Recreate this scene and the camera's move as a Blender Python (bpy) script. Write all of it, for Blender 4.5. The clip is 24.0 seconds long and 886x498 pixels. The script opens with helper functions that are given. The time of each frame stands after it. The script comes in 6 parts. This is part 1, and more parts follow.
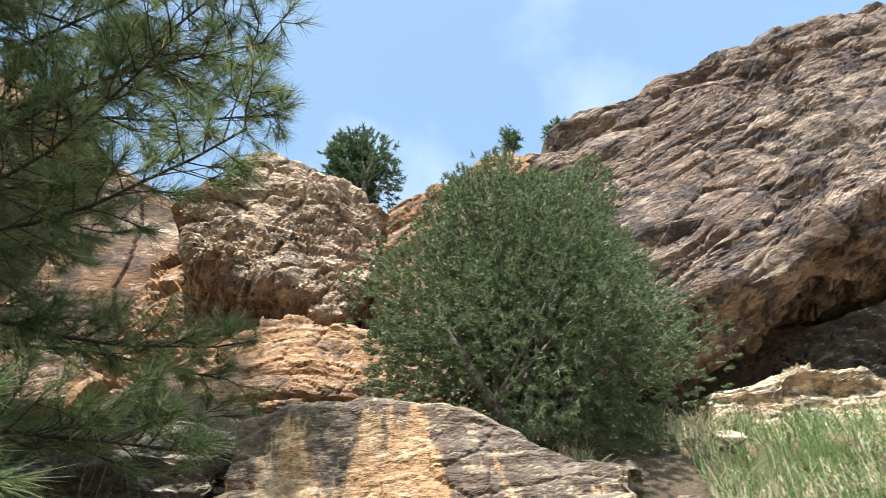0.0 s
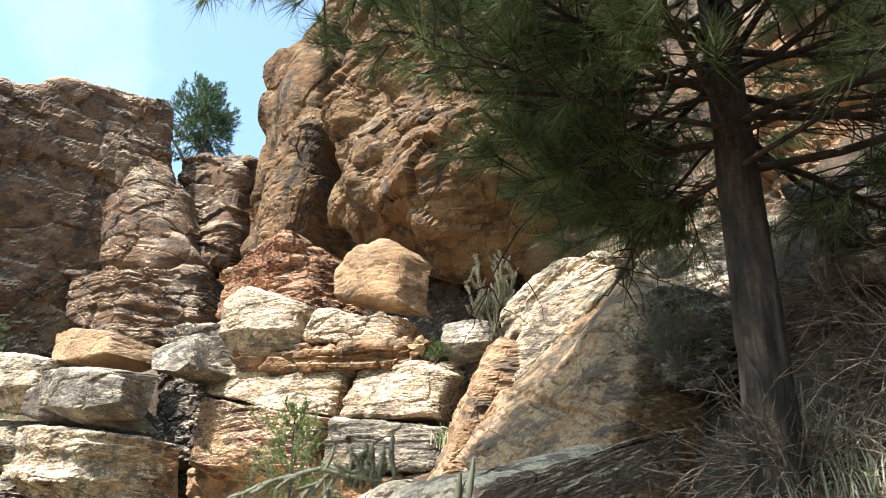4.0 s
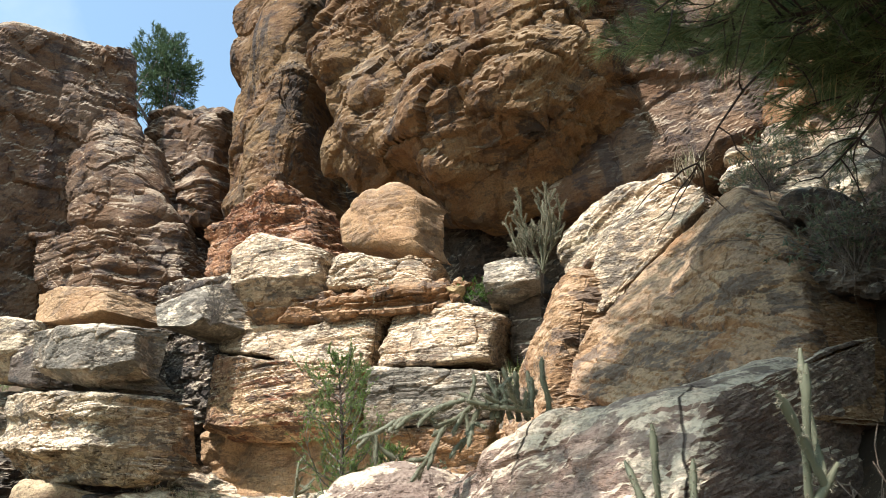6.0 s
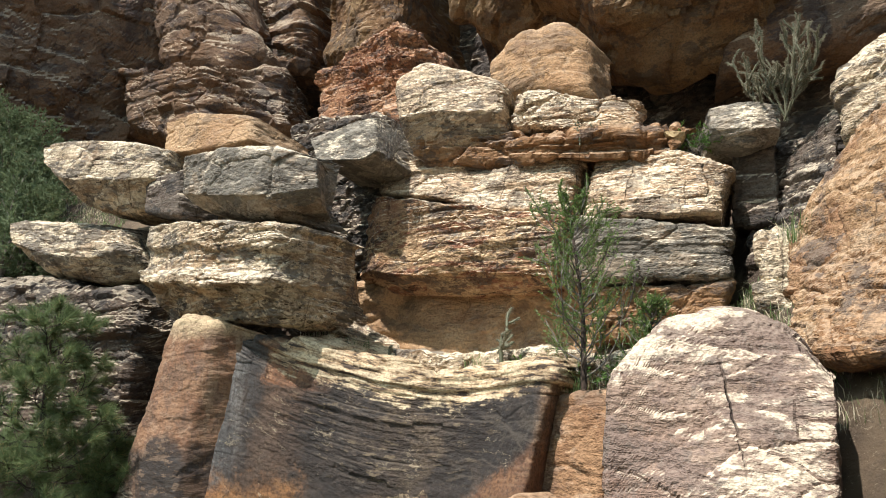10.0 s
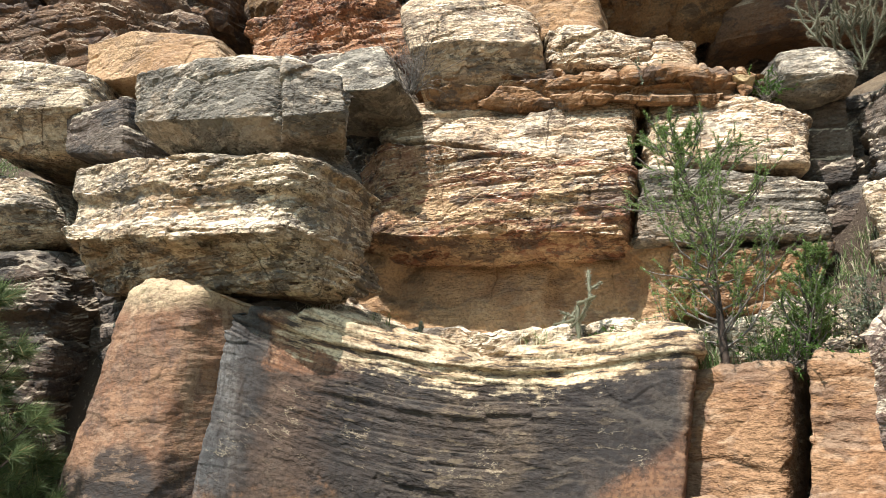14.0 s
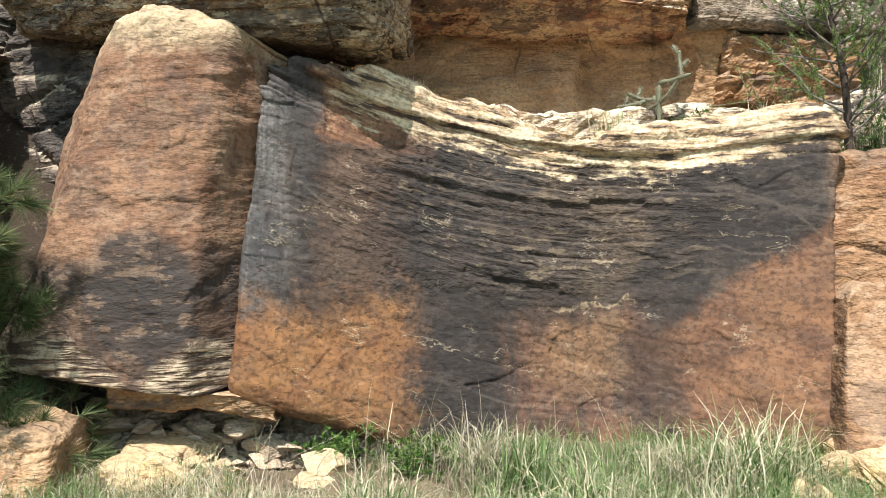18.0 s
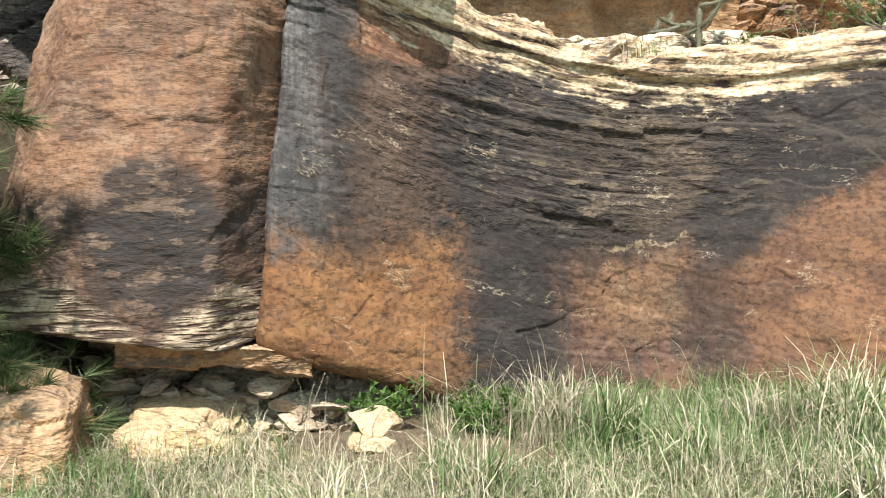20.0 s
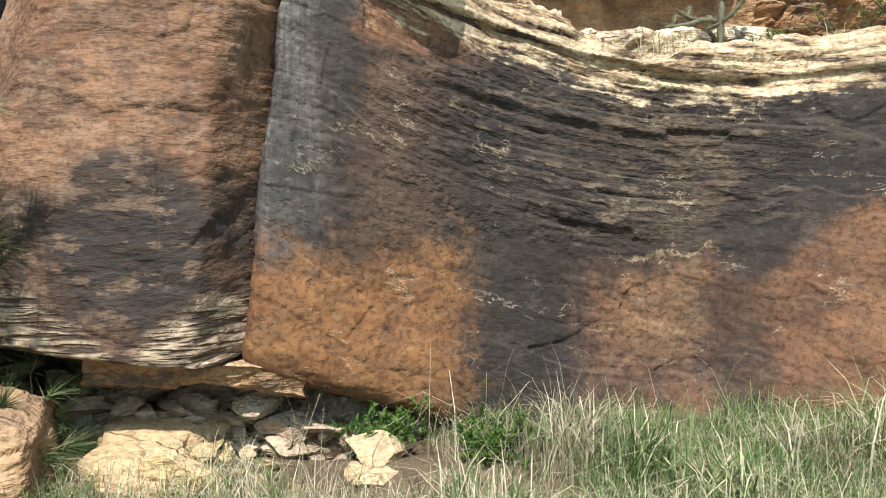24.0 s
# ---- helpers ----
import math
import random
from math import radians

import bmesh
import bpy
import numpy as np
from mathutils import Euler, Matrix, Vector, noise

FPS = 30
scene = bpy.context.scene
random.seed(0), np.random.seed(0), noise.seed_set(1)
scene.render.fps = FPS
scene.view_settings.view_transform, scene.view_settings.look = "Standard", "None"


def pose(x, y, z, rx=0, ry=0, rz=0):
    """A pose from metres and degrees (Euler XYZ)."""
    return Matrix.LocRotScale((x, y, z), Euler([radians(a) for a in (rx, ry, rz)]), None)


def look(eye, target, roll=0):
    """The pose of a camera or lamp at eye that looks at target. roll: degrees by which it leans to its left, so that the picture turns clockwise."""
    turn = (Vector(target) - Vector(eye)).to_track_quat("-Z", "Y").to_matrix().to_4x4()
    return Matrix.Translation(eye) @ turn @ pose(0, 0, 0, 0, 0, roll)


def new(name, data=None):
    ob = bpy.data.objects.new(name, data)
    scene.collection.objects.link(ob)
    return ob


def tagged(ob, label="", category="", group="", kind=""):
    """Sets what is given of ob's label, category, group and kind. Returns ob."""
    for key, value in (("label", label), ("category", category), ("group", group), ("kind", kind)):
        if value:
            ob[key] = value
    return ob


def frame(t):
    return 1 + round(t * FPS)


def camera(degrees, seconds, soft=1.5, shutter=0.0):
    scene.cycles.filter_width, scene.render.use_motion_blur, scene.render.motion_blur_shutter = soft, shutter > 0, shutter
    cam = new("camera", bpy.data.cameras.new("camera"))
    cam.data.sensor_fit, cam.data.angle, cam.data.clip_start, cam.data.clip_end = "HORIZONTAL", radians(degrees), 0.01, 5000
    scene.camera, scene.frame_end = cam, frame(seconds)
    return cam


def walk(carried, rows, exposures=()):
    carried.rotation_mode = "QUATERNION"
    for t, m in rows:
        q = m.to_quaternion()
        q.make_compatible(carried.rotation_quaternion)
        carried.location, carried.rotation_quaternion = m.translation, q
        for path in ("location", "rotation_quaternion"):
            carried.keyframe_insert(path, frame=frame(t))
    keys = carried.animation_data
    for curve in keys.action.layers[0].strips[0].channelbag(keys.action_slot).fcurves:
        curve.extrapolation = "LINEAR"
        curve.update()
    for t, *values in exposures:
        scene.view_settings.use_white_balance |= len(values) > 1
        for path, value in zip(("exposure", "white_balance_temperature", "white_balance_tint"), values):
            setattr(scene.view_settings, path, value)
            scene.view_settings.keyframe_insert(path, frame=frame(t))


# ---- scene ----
cam = camera(62.2, 24.0, soft=1.0, shutter=0.15)
METRES, EYE, TILT, LEAN, TURN = 14.0, 2.4, 36.0, 3.0, 0.0
ROWS = [
    (0.0, 0.0, 0.0, 0.0, 0.0, 0.0, 0.0),
    (0.5, -0.0241, 0.0018, -0.0052, 6.45, -0.05, 7.16),
    (1.0, -0.0545, 0.0052, -0.0127, 15.43, -0.06, 9.31),
    (1.5, -0.0828, 0.0067, -0.0191, 23.54, -3.56, 14.19),
    (2.0, -0.1154, 0.0067, -0.0249, 26.58, -8.35, 19.3),
    (2.5, -0.1449, 0.0095, -0.0306, 30.74, -8.94, 21.34),
    (3.0, -0.1743, 0.0091, -0.032, 34.94, -6.5, 20.58),
    (3.5, -0.2007, 0.0076, -0.0321, 33.11, -6.92, 17.73),
    (5.5, -0.3087, 0.0074, -0.0441, 32.49, -9.85, 17.98),
    (6.0, -0.3354, 0.0016, -0.0439, 28.39, -11.12, 18.57),
    (6.5, -0.3608, -0.0008, -0.0447, 29.77, -11.9, 17.15),
    (7.0, -0.3842, -0.0035, -0.0454, 30.88, -12.45, 15.56),
    (7.5, -0.4046, -0.007, -0.0442, 28.03, -15.25, 15.2),
    (8.0, -0.4285, -0.0114, -0.0462, 28.12, -15.0, 15.39),
    (8.5, -0.4508, -0.0152, -0.0465, 29.71, -15.72, 14.42),
    (9.0, -0.4759, -0.0197, -0.0461, 29.75, -17.1, 16.41),
    (9.5, -0.4974, -0.0212, -0.0524, 30.52, -17.54, 19.43),
    (10.0, -0.5201, -0.021, -0.0592, 30.45, -18.67, 15.27),
    (10.5, -0.5432, -0.0201, -0.0607, 30.12, -19.76, 13.98),
    (11.0, -0.566, -0.018, -0.0719, 32.37, -19.35, 16.4),
    (11.5, -0.582, -0.0155, -0.0823, 27.66, -25.3, 13.71),
    (13.5, -0.6691, 0.0017, -0.0969, 20.86, -22.74, 11.71),
    (14.0, -0.6939, 0.0036, -0.1041, 19.6, -20.01, 10.6),
    (14.5, -0.7162, 0.0035, -0.1073, 20.84, -20.86, 11.09),
    (15.0, -0.7377, 0.0027, -0.1123, 18.68, -21.24, 10.54),
    (15.5, -0.7577, 0.005, -0.1226, 17.57, -27.09, 10.14),
    (16.0, -0.7737, 0.0084, -0.1288, 13.06, -31.59, 8.02),
    (16.5, -0.7931, 0.0119, -0.1308, 6.12, -34.95, 0.81),
    (17.0, -0.8165, 0.0153, -0.1365, 3.43, -35.93, 0.87),
    (17.5, -0.8366, 0.0179, -0.1373, 5.83, -35.37, 0.74),
    (19.5, -0.9095, 0.0253, -0.1532, 2.56, -38.2, -0.42),
    (20.0, -0.9138, 0.0385, -0.1659, 0.17, -39.25, -3.18),
    (20.5, -0.9149, 0.0473, -0.1738, -3.8, -39.75, -8.98),
    (21.0, -0.9178, 0.0507, -0.1789, -11.77, -41.19, -12.39),
    (21.5, -0.9209, 0.0573, -0.1832, -14.09, -42.26, -11.8),
    (22.0, -0.9216, 0.0587, -0.1858, -9.74, -43.18, -12.13),
    (22.5, -0.9226, 0.0593, -0.1869, -6.5, -45.05, -11.44),
    (23.0, -0.9256, 0.0605, -0.1859, -2.5, -45.2, -7.92),
    (23.5, -0.9258, 0.06, -0.1837, 0.52, -42.21, -6.09),
    (24.0, -0.9233, 0.0607, -0.18, -0.52, -39.44, -5.0),
]
EXPOSURES = [(0, 1.05), (1, 1.15), (2, 1.85), (3, 1.5), (3.5, 1.35), (5.5, 0.92), (7, 0.64), (10, 0.48), (14, 0.74), (15, 0.68), (17, 0.76), (20, 0.82), (21, 0.86), (22, 0.52), (23, 0.43), (24, 0.54)]
walk(cam, [(t, pose(0, 0, EYE, TILT, LEAN, TURN) @ pose(METRES * x, METRES * y, METRES * z, 90 + pitch, roll, yaw)) for t, x, y, z, yaw, pitch, roll in ROWS], EXPOSURES)

# ---- daylight ----
SUN_AZ, SUN_EL = 191.0, 58.0   # compass bearing with +y as north, degrees
world = bpy.data.worlds.new("sky")
scene.world = world
world.use_nodes = True
wt = world.node_tree
sky = wt.nodes.new("ShaderNodeTexSky")
sky.sky_type, sky.sun_disc = "NISHITA", False
sky.sun_elevation, sky.sun_rotation = radians(SUN_EL), radians(SUN_AZ)
sky.air_density, sky.dust_density, sky.ozone_density = 1.0, 2.6, 1.0
back = wt.nodes["Background"]
back.inputs[1].default_value = 0.156
# thin clouds on the sky dome
coord = wt.nodes.new("ShaderNodeTexCoord")
cl = wt.nodes.new("ShaderNodeTexNoise")
cl.inputs["Scale"].default_value, cl.inputs["Detail"].default_value = 3.0, 6.0
cr = wt.nodes.new("ShaderNodeMapRange")
cr.inputs[1].default_value, cr.inputs[2].default_value, cr.inputs[4].default_value = 0.53, 0.9, 0.65
cr.inputs[3].default_value = 0.1
cm = wt.nodes.new("ShaderNodeMix")
cm.data_type = "RGBA"
cm.inputs[7].default_value = (5.5, 5.8, 6.2, 1)
wt.links.new(coord.outputs["Generated"], cl.inputs["Vector"])
wt.links.new(cl.outputs["Fac"], cr.inputs[0])
wt.links.new(cr.outputs[0], cm.inputs[0])
tint = wt.nodes.new("ShaderNodeMix")
tint.data_type, tint.blend_type = "RGBA", "MULTIPLY"
tint.inputs[0].default_value, tint.inputs[7].default_value = 1.0, (0.83, 1.12, 1.12, 1)
wt.links.new(sky.outputs[0], tint.inputs[6])
wt.links.new(tint.outputs[2], cm.inputs[6])
wt.links.new(cm.outputs[2], back.inputs[0])
sun = new("sun", bpy.data.lights.new("sun", "SUN"))
sun.data.energy, sun.data.angle, sun.data.color = 5.5, radians(0.53), (1.0, 0.955, 0.93)
az, el = radians(SUN_AZ), radians(SUN_EL)
sun_from = Vector((math.sin(az) * math.cos(el), math.cos(az) * math.cos(el), math.sin(el)))
sun.matrix_world = look(sun_from * 60, (0, 0, 0))


# ---- noise and small helpers ----
def hash3(i, j, k, seed):
    h = (i.astype(np.int64) * 374761393 + j.astype(np.int64) * 668265263 + k.astype(np.int64) * 2147483647 + seed * 974634777) & 0xFFFFFFFF
    h = ((h ^ (h >> 13)) * 1274126177) & 0xFFFFFFFF
    h = ((h ^ (h >> 16)) * 2246822519) & 0xFFFFFFFF
    return ((h ^ (h >> 15)) & 0xFFFFFF) / float(0xFFFFFF)


def vnoise(p, scale, seed=0):
    """Smooth value noise, 0 to 1, at points p (n, 3)."""
    q = p * np.asarray(scale, float)
    i = np.floor(q).astype(np.int64)
    f = q - i
    f = f * f * (3 - 2 * f)
    out = 0
    for a in (0, 1):
        for b in (0, 1):
            for c in (0, 1):
                w = (f[:, 0] if a else 1 - f[:, 0]) * (f[:, 1] if b else 1 - f[:, 1]) * (f[:, 2] if c else 1 - f[:, 2])
                out = out + w * hash3(i[:, 0] + a, i[:, 1] + b, i[:, 2] + c, seed)
    return out


def fbm(p, scale, seed=0, octaves=4):
    out, amp, tot = 0, 1.0, 0.0
    for o in range(octaves):
        out = out + amp * vnoise(p, np.asarray(scale, float) * 2 ** o, seed + 17 * o)
        tot, amp = tot + amp, amp * 0.5
    return out / tot - 0.5


def layer_noise(h, seed):
    """A stack of beds along h (in beds): each bed stands out by a chance amount, with a groove between."""
    i = np.floor(h)
    f = h - i
    z = np.zeros_like(i)
    a, b = hash3(i, z, z, seed), hash3(i + 1, z, z, seed)
    k = np.clip((f - 0.9) / 0.1, 0, 1)
    groove = np.exp(-((np.minimum(f, 1 - f)) / 0.07) ** 2) * hash3(np.round(h), z, z + 3, seed)
    return a * (1 - k) + b * k - 0.5 - 0.55 * groove


def facets(p, cell, seed):
    """Broken rock: each random cell is a tilted facet. Returns the step (-0.5 to 0.5, tilted) and how near the joint between two cells is (1 on it)."""
    q = p / np.asarray(cell, float)
    b = np.floor(q).astype(np.int64)
    best, second = np.full(len(p), 9.0), np.full(len(p), 9.0)
    step = np.zeros(len(p))
    for i in (-1, 0, 1):
        for j in (-1, 0, 1):
            for k in (-1, 0, 1):
                ci, cj, ck = b[:, 0] + i, b[:, 1] + j, b[:, 2] + k
                ha, hb, hc = hash3(ci, cj, ck, seed), hash3(ci, cj, ck, seed + 1), hash3(ci, cj, ck, seed + 2)
                dx, dy, dz = q[:, 0] - ci - ha, q[:, 1] - cj - hb, q[:, 2] - ck - hc
                d = dx * dx + dy * dy + dz * dz
                near = d < best
                second = np.where(near, best, np.minimum(second, d))
                best = np.where(near, d, best)
                step = np.where(near, (ha + hb + hc) % 1.0 - 0.5 + (hb - 0.5) * dx * 1.2 + (hc - 0.5) * dz * 1.6, step)
    gap = np.sqrt(second) - np.sqrt(best)
    return step, np.exp(-(gap / 0.06) ** 2)


def mesh_object(name, verts, faces, mat, smooth=True, parent=None):
    me = bpy.data.meshes.new(name)
    verts, faces = np.asarray(verts, np.float32), np.asarray(faces, np.int32)
    n, k = faces.shape
    me.vertices.add(len(verts))
    me.vertices.foreach_set("co", verts.ravel())
    me.loops.add(n * k)
    me.loops.foreach_set("vertex_index", faces.ravel())
    me.polygons.add(n)
    me.polygons.foreach_set("loop_start", np.arange(0, n * k, k, dtype=np.int32))
    me.polygons.foreach_set("use_smooth", np.full(n, smooth))
    me.update(calc_edges=True)
    for m in (mat if isinstance(mat, (list, tuple)) else [mat]):
        me.materials.append(m)
    ob = new(name, me)
    if parent is not None:
        ob.parent = parent
    return ob


# ---- materials ----
class Graph:
    """Short hand for node materials."""

    def __init__(self, name, roughness=0.9):
        self.mat = bpy.data.materials.new(name)
        self.mat.use_nodes = True
        self.n, self.l = self.mat.node_tree.nodes, self.mat.node_tree.links
        self.bsdf = self.n["Principled BSDF"]
        self.bsdf.inputs["Roughness"].default_value = roughness
        self.bsdf.inputs["Specular IOR Level"].default_value = 0.25
        self.pos = self.n.new("ShaderNodeNewGeometry").outputs["Position"]

    def put(self, sock, val):
        if isinstance(val, bpy.types.NodeSocket):
            self.l.new(val, sock)
        else:
            sock.default_value = val

    def noise(self, scale=(1, 1, 1), size=1.0, detail=5.0, rough=0.55, offset=0.0, vec=None):
        m = self.n.new("ShaderNodeMapping")
        self.l.new(vec or self.pos, m.inputs[0])
        m.inputs[3].default_value = [s * size for s in scale]
        m.inputs[1].default_value = (offset, offset * 0.7, offset * 1.3)
        t = self.n.new("ShaderNodeTexNoise")
        t.inputs["Scale"].default_value, t.inputs["Detail"].default_value, t.inputs["Roughness"].default_value = 1.0, detail, rough
        self.l.new(m.outputs[0], t.inputs["Vector"])
        return t.outputs["Fac"]

    def warp(self, amount, size, offset=0.0):
        """The position, pushed about by a noise."""
        t = self.n.new("ShaderNodeTexNoise")
        t.inputs["Scale"].default_value, t.inputs["Detail"].default_value = size, 4.0
        m = self.n.new("ShaderNodeVectorMath")
        m.operation = "MULTIPLY_ADD"
        self.l.new(self.pos, t.inputs["Vector"])
        self.l.new(t.outputs["Color"], m.inputs[0])
        m.inputs[1].default_value = (amount, amount, amount)
        self.l.new(self.pos, m.inputs[2])
        return m.outputs[0]

    def cells(self, scale, size, vec=None):
        """Distance to the border between random cells."""
        m = self.n.new("ShaderNodeMapping")
        self.l.new(vec or self.pos, m.inputs[0])
        m.inputs[3].default_value = [s * size for s in scale]
        v = self.n.new("ShaderNodeTexVoronoi")
        v.feature = "DISTANCE_TO_EDGE"
        v.inputs["Scale"].default_value = 1.0
        self.l.new(m.outputs[0], v.inputs["Vector"])
        return v.outputs["Distance"]

    def math(self, op, a, b=0.0, c=0.0):
        m = self.n.new("ShaderNodeMath")
        m.operation = op
        for s, v in zip(m.inputs, (a, b, c)):
            self.put(s, v)
        return m.outputs[0]

    def ramp(self, val, lo, hi, a=0.0, b=1.0):
        m = self.n.new("ShaderNodeMapRange")
        m.interpolation_type = "SMOOTHSTEP"
        for s, v in zip(m.inputs, (val, lo, hi, a, b)):
            self.put(s, v)
        return m.outputs[0]

    def mix(self, fac, a, b, mode="MIX"):
        m = self.n.new("ShaderNodeMix")
        m.data_type, m.blend_type = "RGBA", mode
        self.put(m.inputs[0], fac)
        for s, v in ((m.inputs[6], a), (m.inputs[7], b)):
            self.put(s, (*v, 1) if isinstance(v, tuple) else v)
        return m.outputs[2]

    def axis(self):
        s = self.n.new("ShaderNodeSeparateXYZ")
        self.l.new(self.pos, s.inputs[0])
        return s.outputs

    def up(self):
        g = self.n.new("ShaderNodeNewGeometry")
        s = self.n.new("ShaderNodeSeparateXYZ")
        self.l.new(g.outputs["Normal"], s.inputs[0])
        return s.outputs[2]

    def chance(self):
        return self.n.new("ShaderNodeObjectInfo").outputs["Random"]

    def island(self):
        return self.n.new("ShaderNodeNewGeometry").outputs["Random Per Island"]

    def done(self, colour, bump=None, strength=0.6, distance=0.03):
        self.put(self.bsdf.inputs["Base Color"], colour)
        if bump is not None:
            b = self.n.new("ShaderNodeBump")
            b.inputs["Strength"].default_value, b.inputs["Distance"].default_value = strength, distance
            self.l.new(bump, b.inputs["Height"])
            self.l.new(b.outputs[0], self.bsdf.inputs["Normal"])
        return self.mat


def stone_body(g, col, pale, warm, deep, varnish, stain, bands, cream, streak, seed, dip=0.0, cracks=0.8, crust=(0.74, 0.62, 0.45), lichen=0.45, joint_size=1.0, relief=1.0, flaggy=1.0, cover=0.55, runs_size=1.0, chalk=0.45):
    """Bedding, joints, bleached crust, varnish, lichen and grain laid over the colour col; gives colour and relief."""
    wv = g.warp(0.06, 1.6, seed)
    if dip:
        m = g.n.new("ShaderNodeMapping")
        m.inputs[2].default_value = (0, dip, 0)
        g.l.new(wv, m.inputs[0])
        wv = m.outputs[0]
    mid = g.noise(size=2.2, detail=6, rough=0.62, offset=seed + 9)
    shown = g.ramp(g.noise((0.8, 0.8, 1.6), 1.3, 5, 0.65, seed + 55), 0.4, 0.56, 0.15 * flaggy, flaggy)   # where the beds weather out
    band = g.noise((0.8, 0.8, 6.0), 1.7, 4, 0.65, seed + 3, wv)
    col = g.mix(g.ramp(band, 0.5, 0.56, 0, bands), col, deep)
    bed = g.noise((1.1, 1.1, 6.0), 2.0, 4, 0.64, seed + 5, wv)
    fine = g.noise((2.0, 2.0, 8.0), 4.0, 2, 0.6, seed + 6, wv)
    slit = g.noise((1.7, 1.7, 8.0), 2.6, 3, 0.6, seed + 8, wv)
    lines = g.math("MAXIMUM", g.ramp(g.math("ABSOLUTE", g.math("SUBTRACT", bed, 0.5)), 0.0, 0.012, 0.9, 0), g.ramp(slit, 0.36, 0.32, 0, 1.0))
    lines = g.math("MULTIPLY", lines, shown)
    hair = g.math("MULTIPLY", g.ramp(fine, 0.38, 0.34, 0, 0.45), shown)
    upright = g.cells((1.5, 1.5, 0.3), 0.9 * joint_size, g.warp(0.16, 2.6, seed))
    joint = g.ramp(upright, 0.0, 0.012 * joint_size, 1, 0)
    joint = g.math("MULTIPLY", joint, g.ramp(g.noise(size=1.1, detail=3, offset=seed + 77), 0.46, 0.58, 0, cracks))
    up = g.up()
    wash = g.ramp(g.math("ADD", up, g.math("MULTIPLY", g.math("SUBTRACT", mid, 0.5), 2.2)), 0.32, 0.6, 0, cream)
    col = g.mix(wash, col, crust)
    col = g.mix(g.math("MULTIPLY", g.ramp(fine, 0.53, 0.6, 0, 0.35), shown), col, tuple(min(1.0, c * 1.15) for c in pale))
    spot = g.noise((1, 1, 1.7), 1.9, 6, 0.68, seed + 21)
    runs = g.noise((2.6, 2.6, 0.45), runs_size, 6, 0.66, seed + 33)
    var = g.math("MAXIMUM", g.ramp(spot, cover, cover + 0.04, 0, stain), g.ramp(runs, 0.57, 0.63, 0, streak))
    col = g.mix(var, col, varnish)
    lich = g.noise(size=9.0, detail=4, rough=0.66, offset=seed + 40)
    col = g.mix(g.ramp(lich, 0.57, 0.61, 0, lichen), col, (0.125, 0.108, 0.09))
    flake = g.noise((1, 1, 2.6), 5.0, 4.5, 0.68, seed + 60)
    col = g.mix(g.ramp(flake, 0.55, 0.59, 0, chalk), col, tuple(min(0.9, c * 1.2) for c in pale))
    dark = g.math("MAXIMUM", g.math("MAXIMUM", lines, joint), hair)
    col = g.mix(dark, col, tuple(c * 0.24 for c in deep))
    grain = g.noise(size=34.0, detail=2, rough=0.6)
    col = g.mix(g.ramp(grain, 0.48, 0.62, 0.0, 0.4), col, tuple(c * 0.4 for c in warm))
    step = g.math("ADD", g.ramp(bed, 0.44, 0.465), g.ramp(bed, 0.54, 0.565))
    step = g.math("ADD", step, g.math("MULTIPLY", g.ramp(fine, 0.42, 0.56), 0.45))
    rel = g.math("MULTIPLY", g.math("MULTIPLY", step, 0.5 * relief), shown)
    rel = g.math("MULTIPLY_ADD", g.noise((1, 1, 2.2), 7.0, 3.5, 0.6, seed + 2), 1.1, rel)
    rel = g.math("MULTIPLY_ADD", g.noise(size=40.0, detail=1, rough=0.5, offset=seed), 0.22, rel)
    rel = g.math("SUBTRACT", rel, g.math("MULTIPLY", dark, 0.8))
    return col, rel


def sandstone(name, pale, warm, deep, varnish, stain=0.5, bands=0.5, cream=0.6, streak=0.3, seed=0.0, dip=0.0, cracks=0.6, lichen=0.65, joint_size=1.0, flaggy=1.0, cover=0.53, runs_size=1.0, chalk=0.45):
    """Weathered bedded sandstone: warm patches, thin iron bands, desert varnish, bleached upper sides, grey lichen."""
    g = Graph(name, 0.92)
    big = g.noise(size=0.55, detail=4, offset=seed)
    mid = g.noise(size=1.7, detail=7, rough=0.65, offset=seed + 70)
    col = g.mix(g.ramp(big, 0.38, 0.62), pale, warm)
    col = g.mix(g.ramp(mid, 0.5, 0.66, 0, 0.65), col, deep)
    col, rel = stone_body(g, col, pale, warm, deep, varnish, stain, bands, cream, streak, seed, dip, cracks, lichen=lichen, joint_size=joint_size, flaggy=flaggy, cover=cover, runs_size=runs_size, chalk=chalk)
    return g.done(col, rel, 1.0, 0.042)


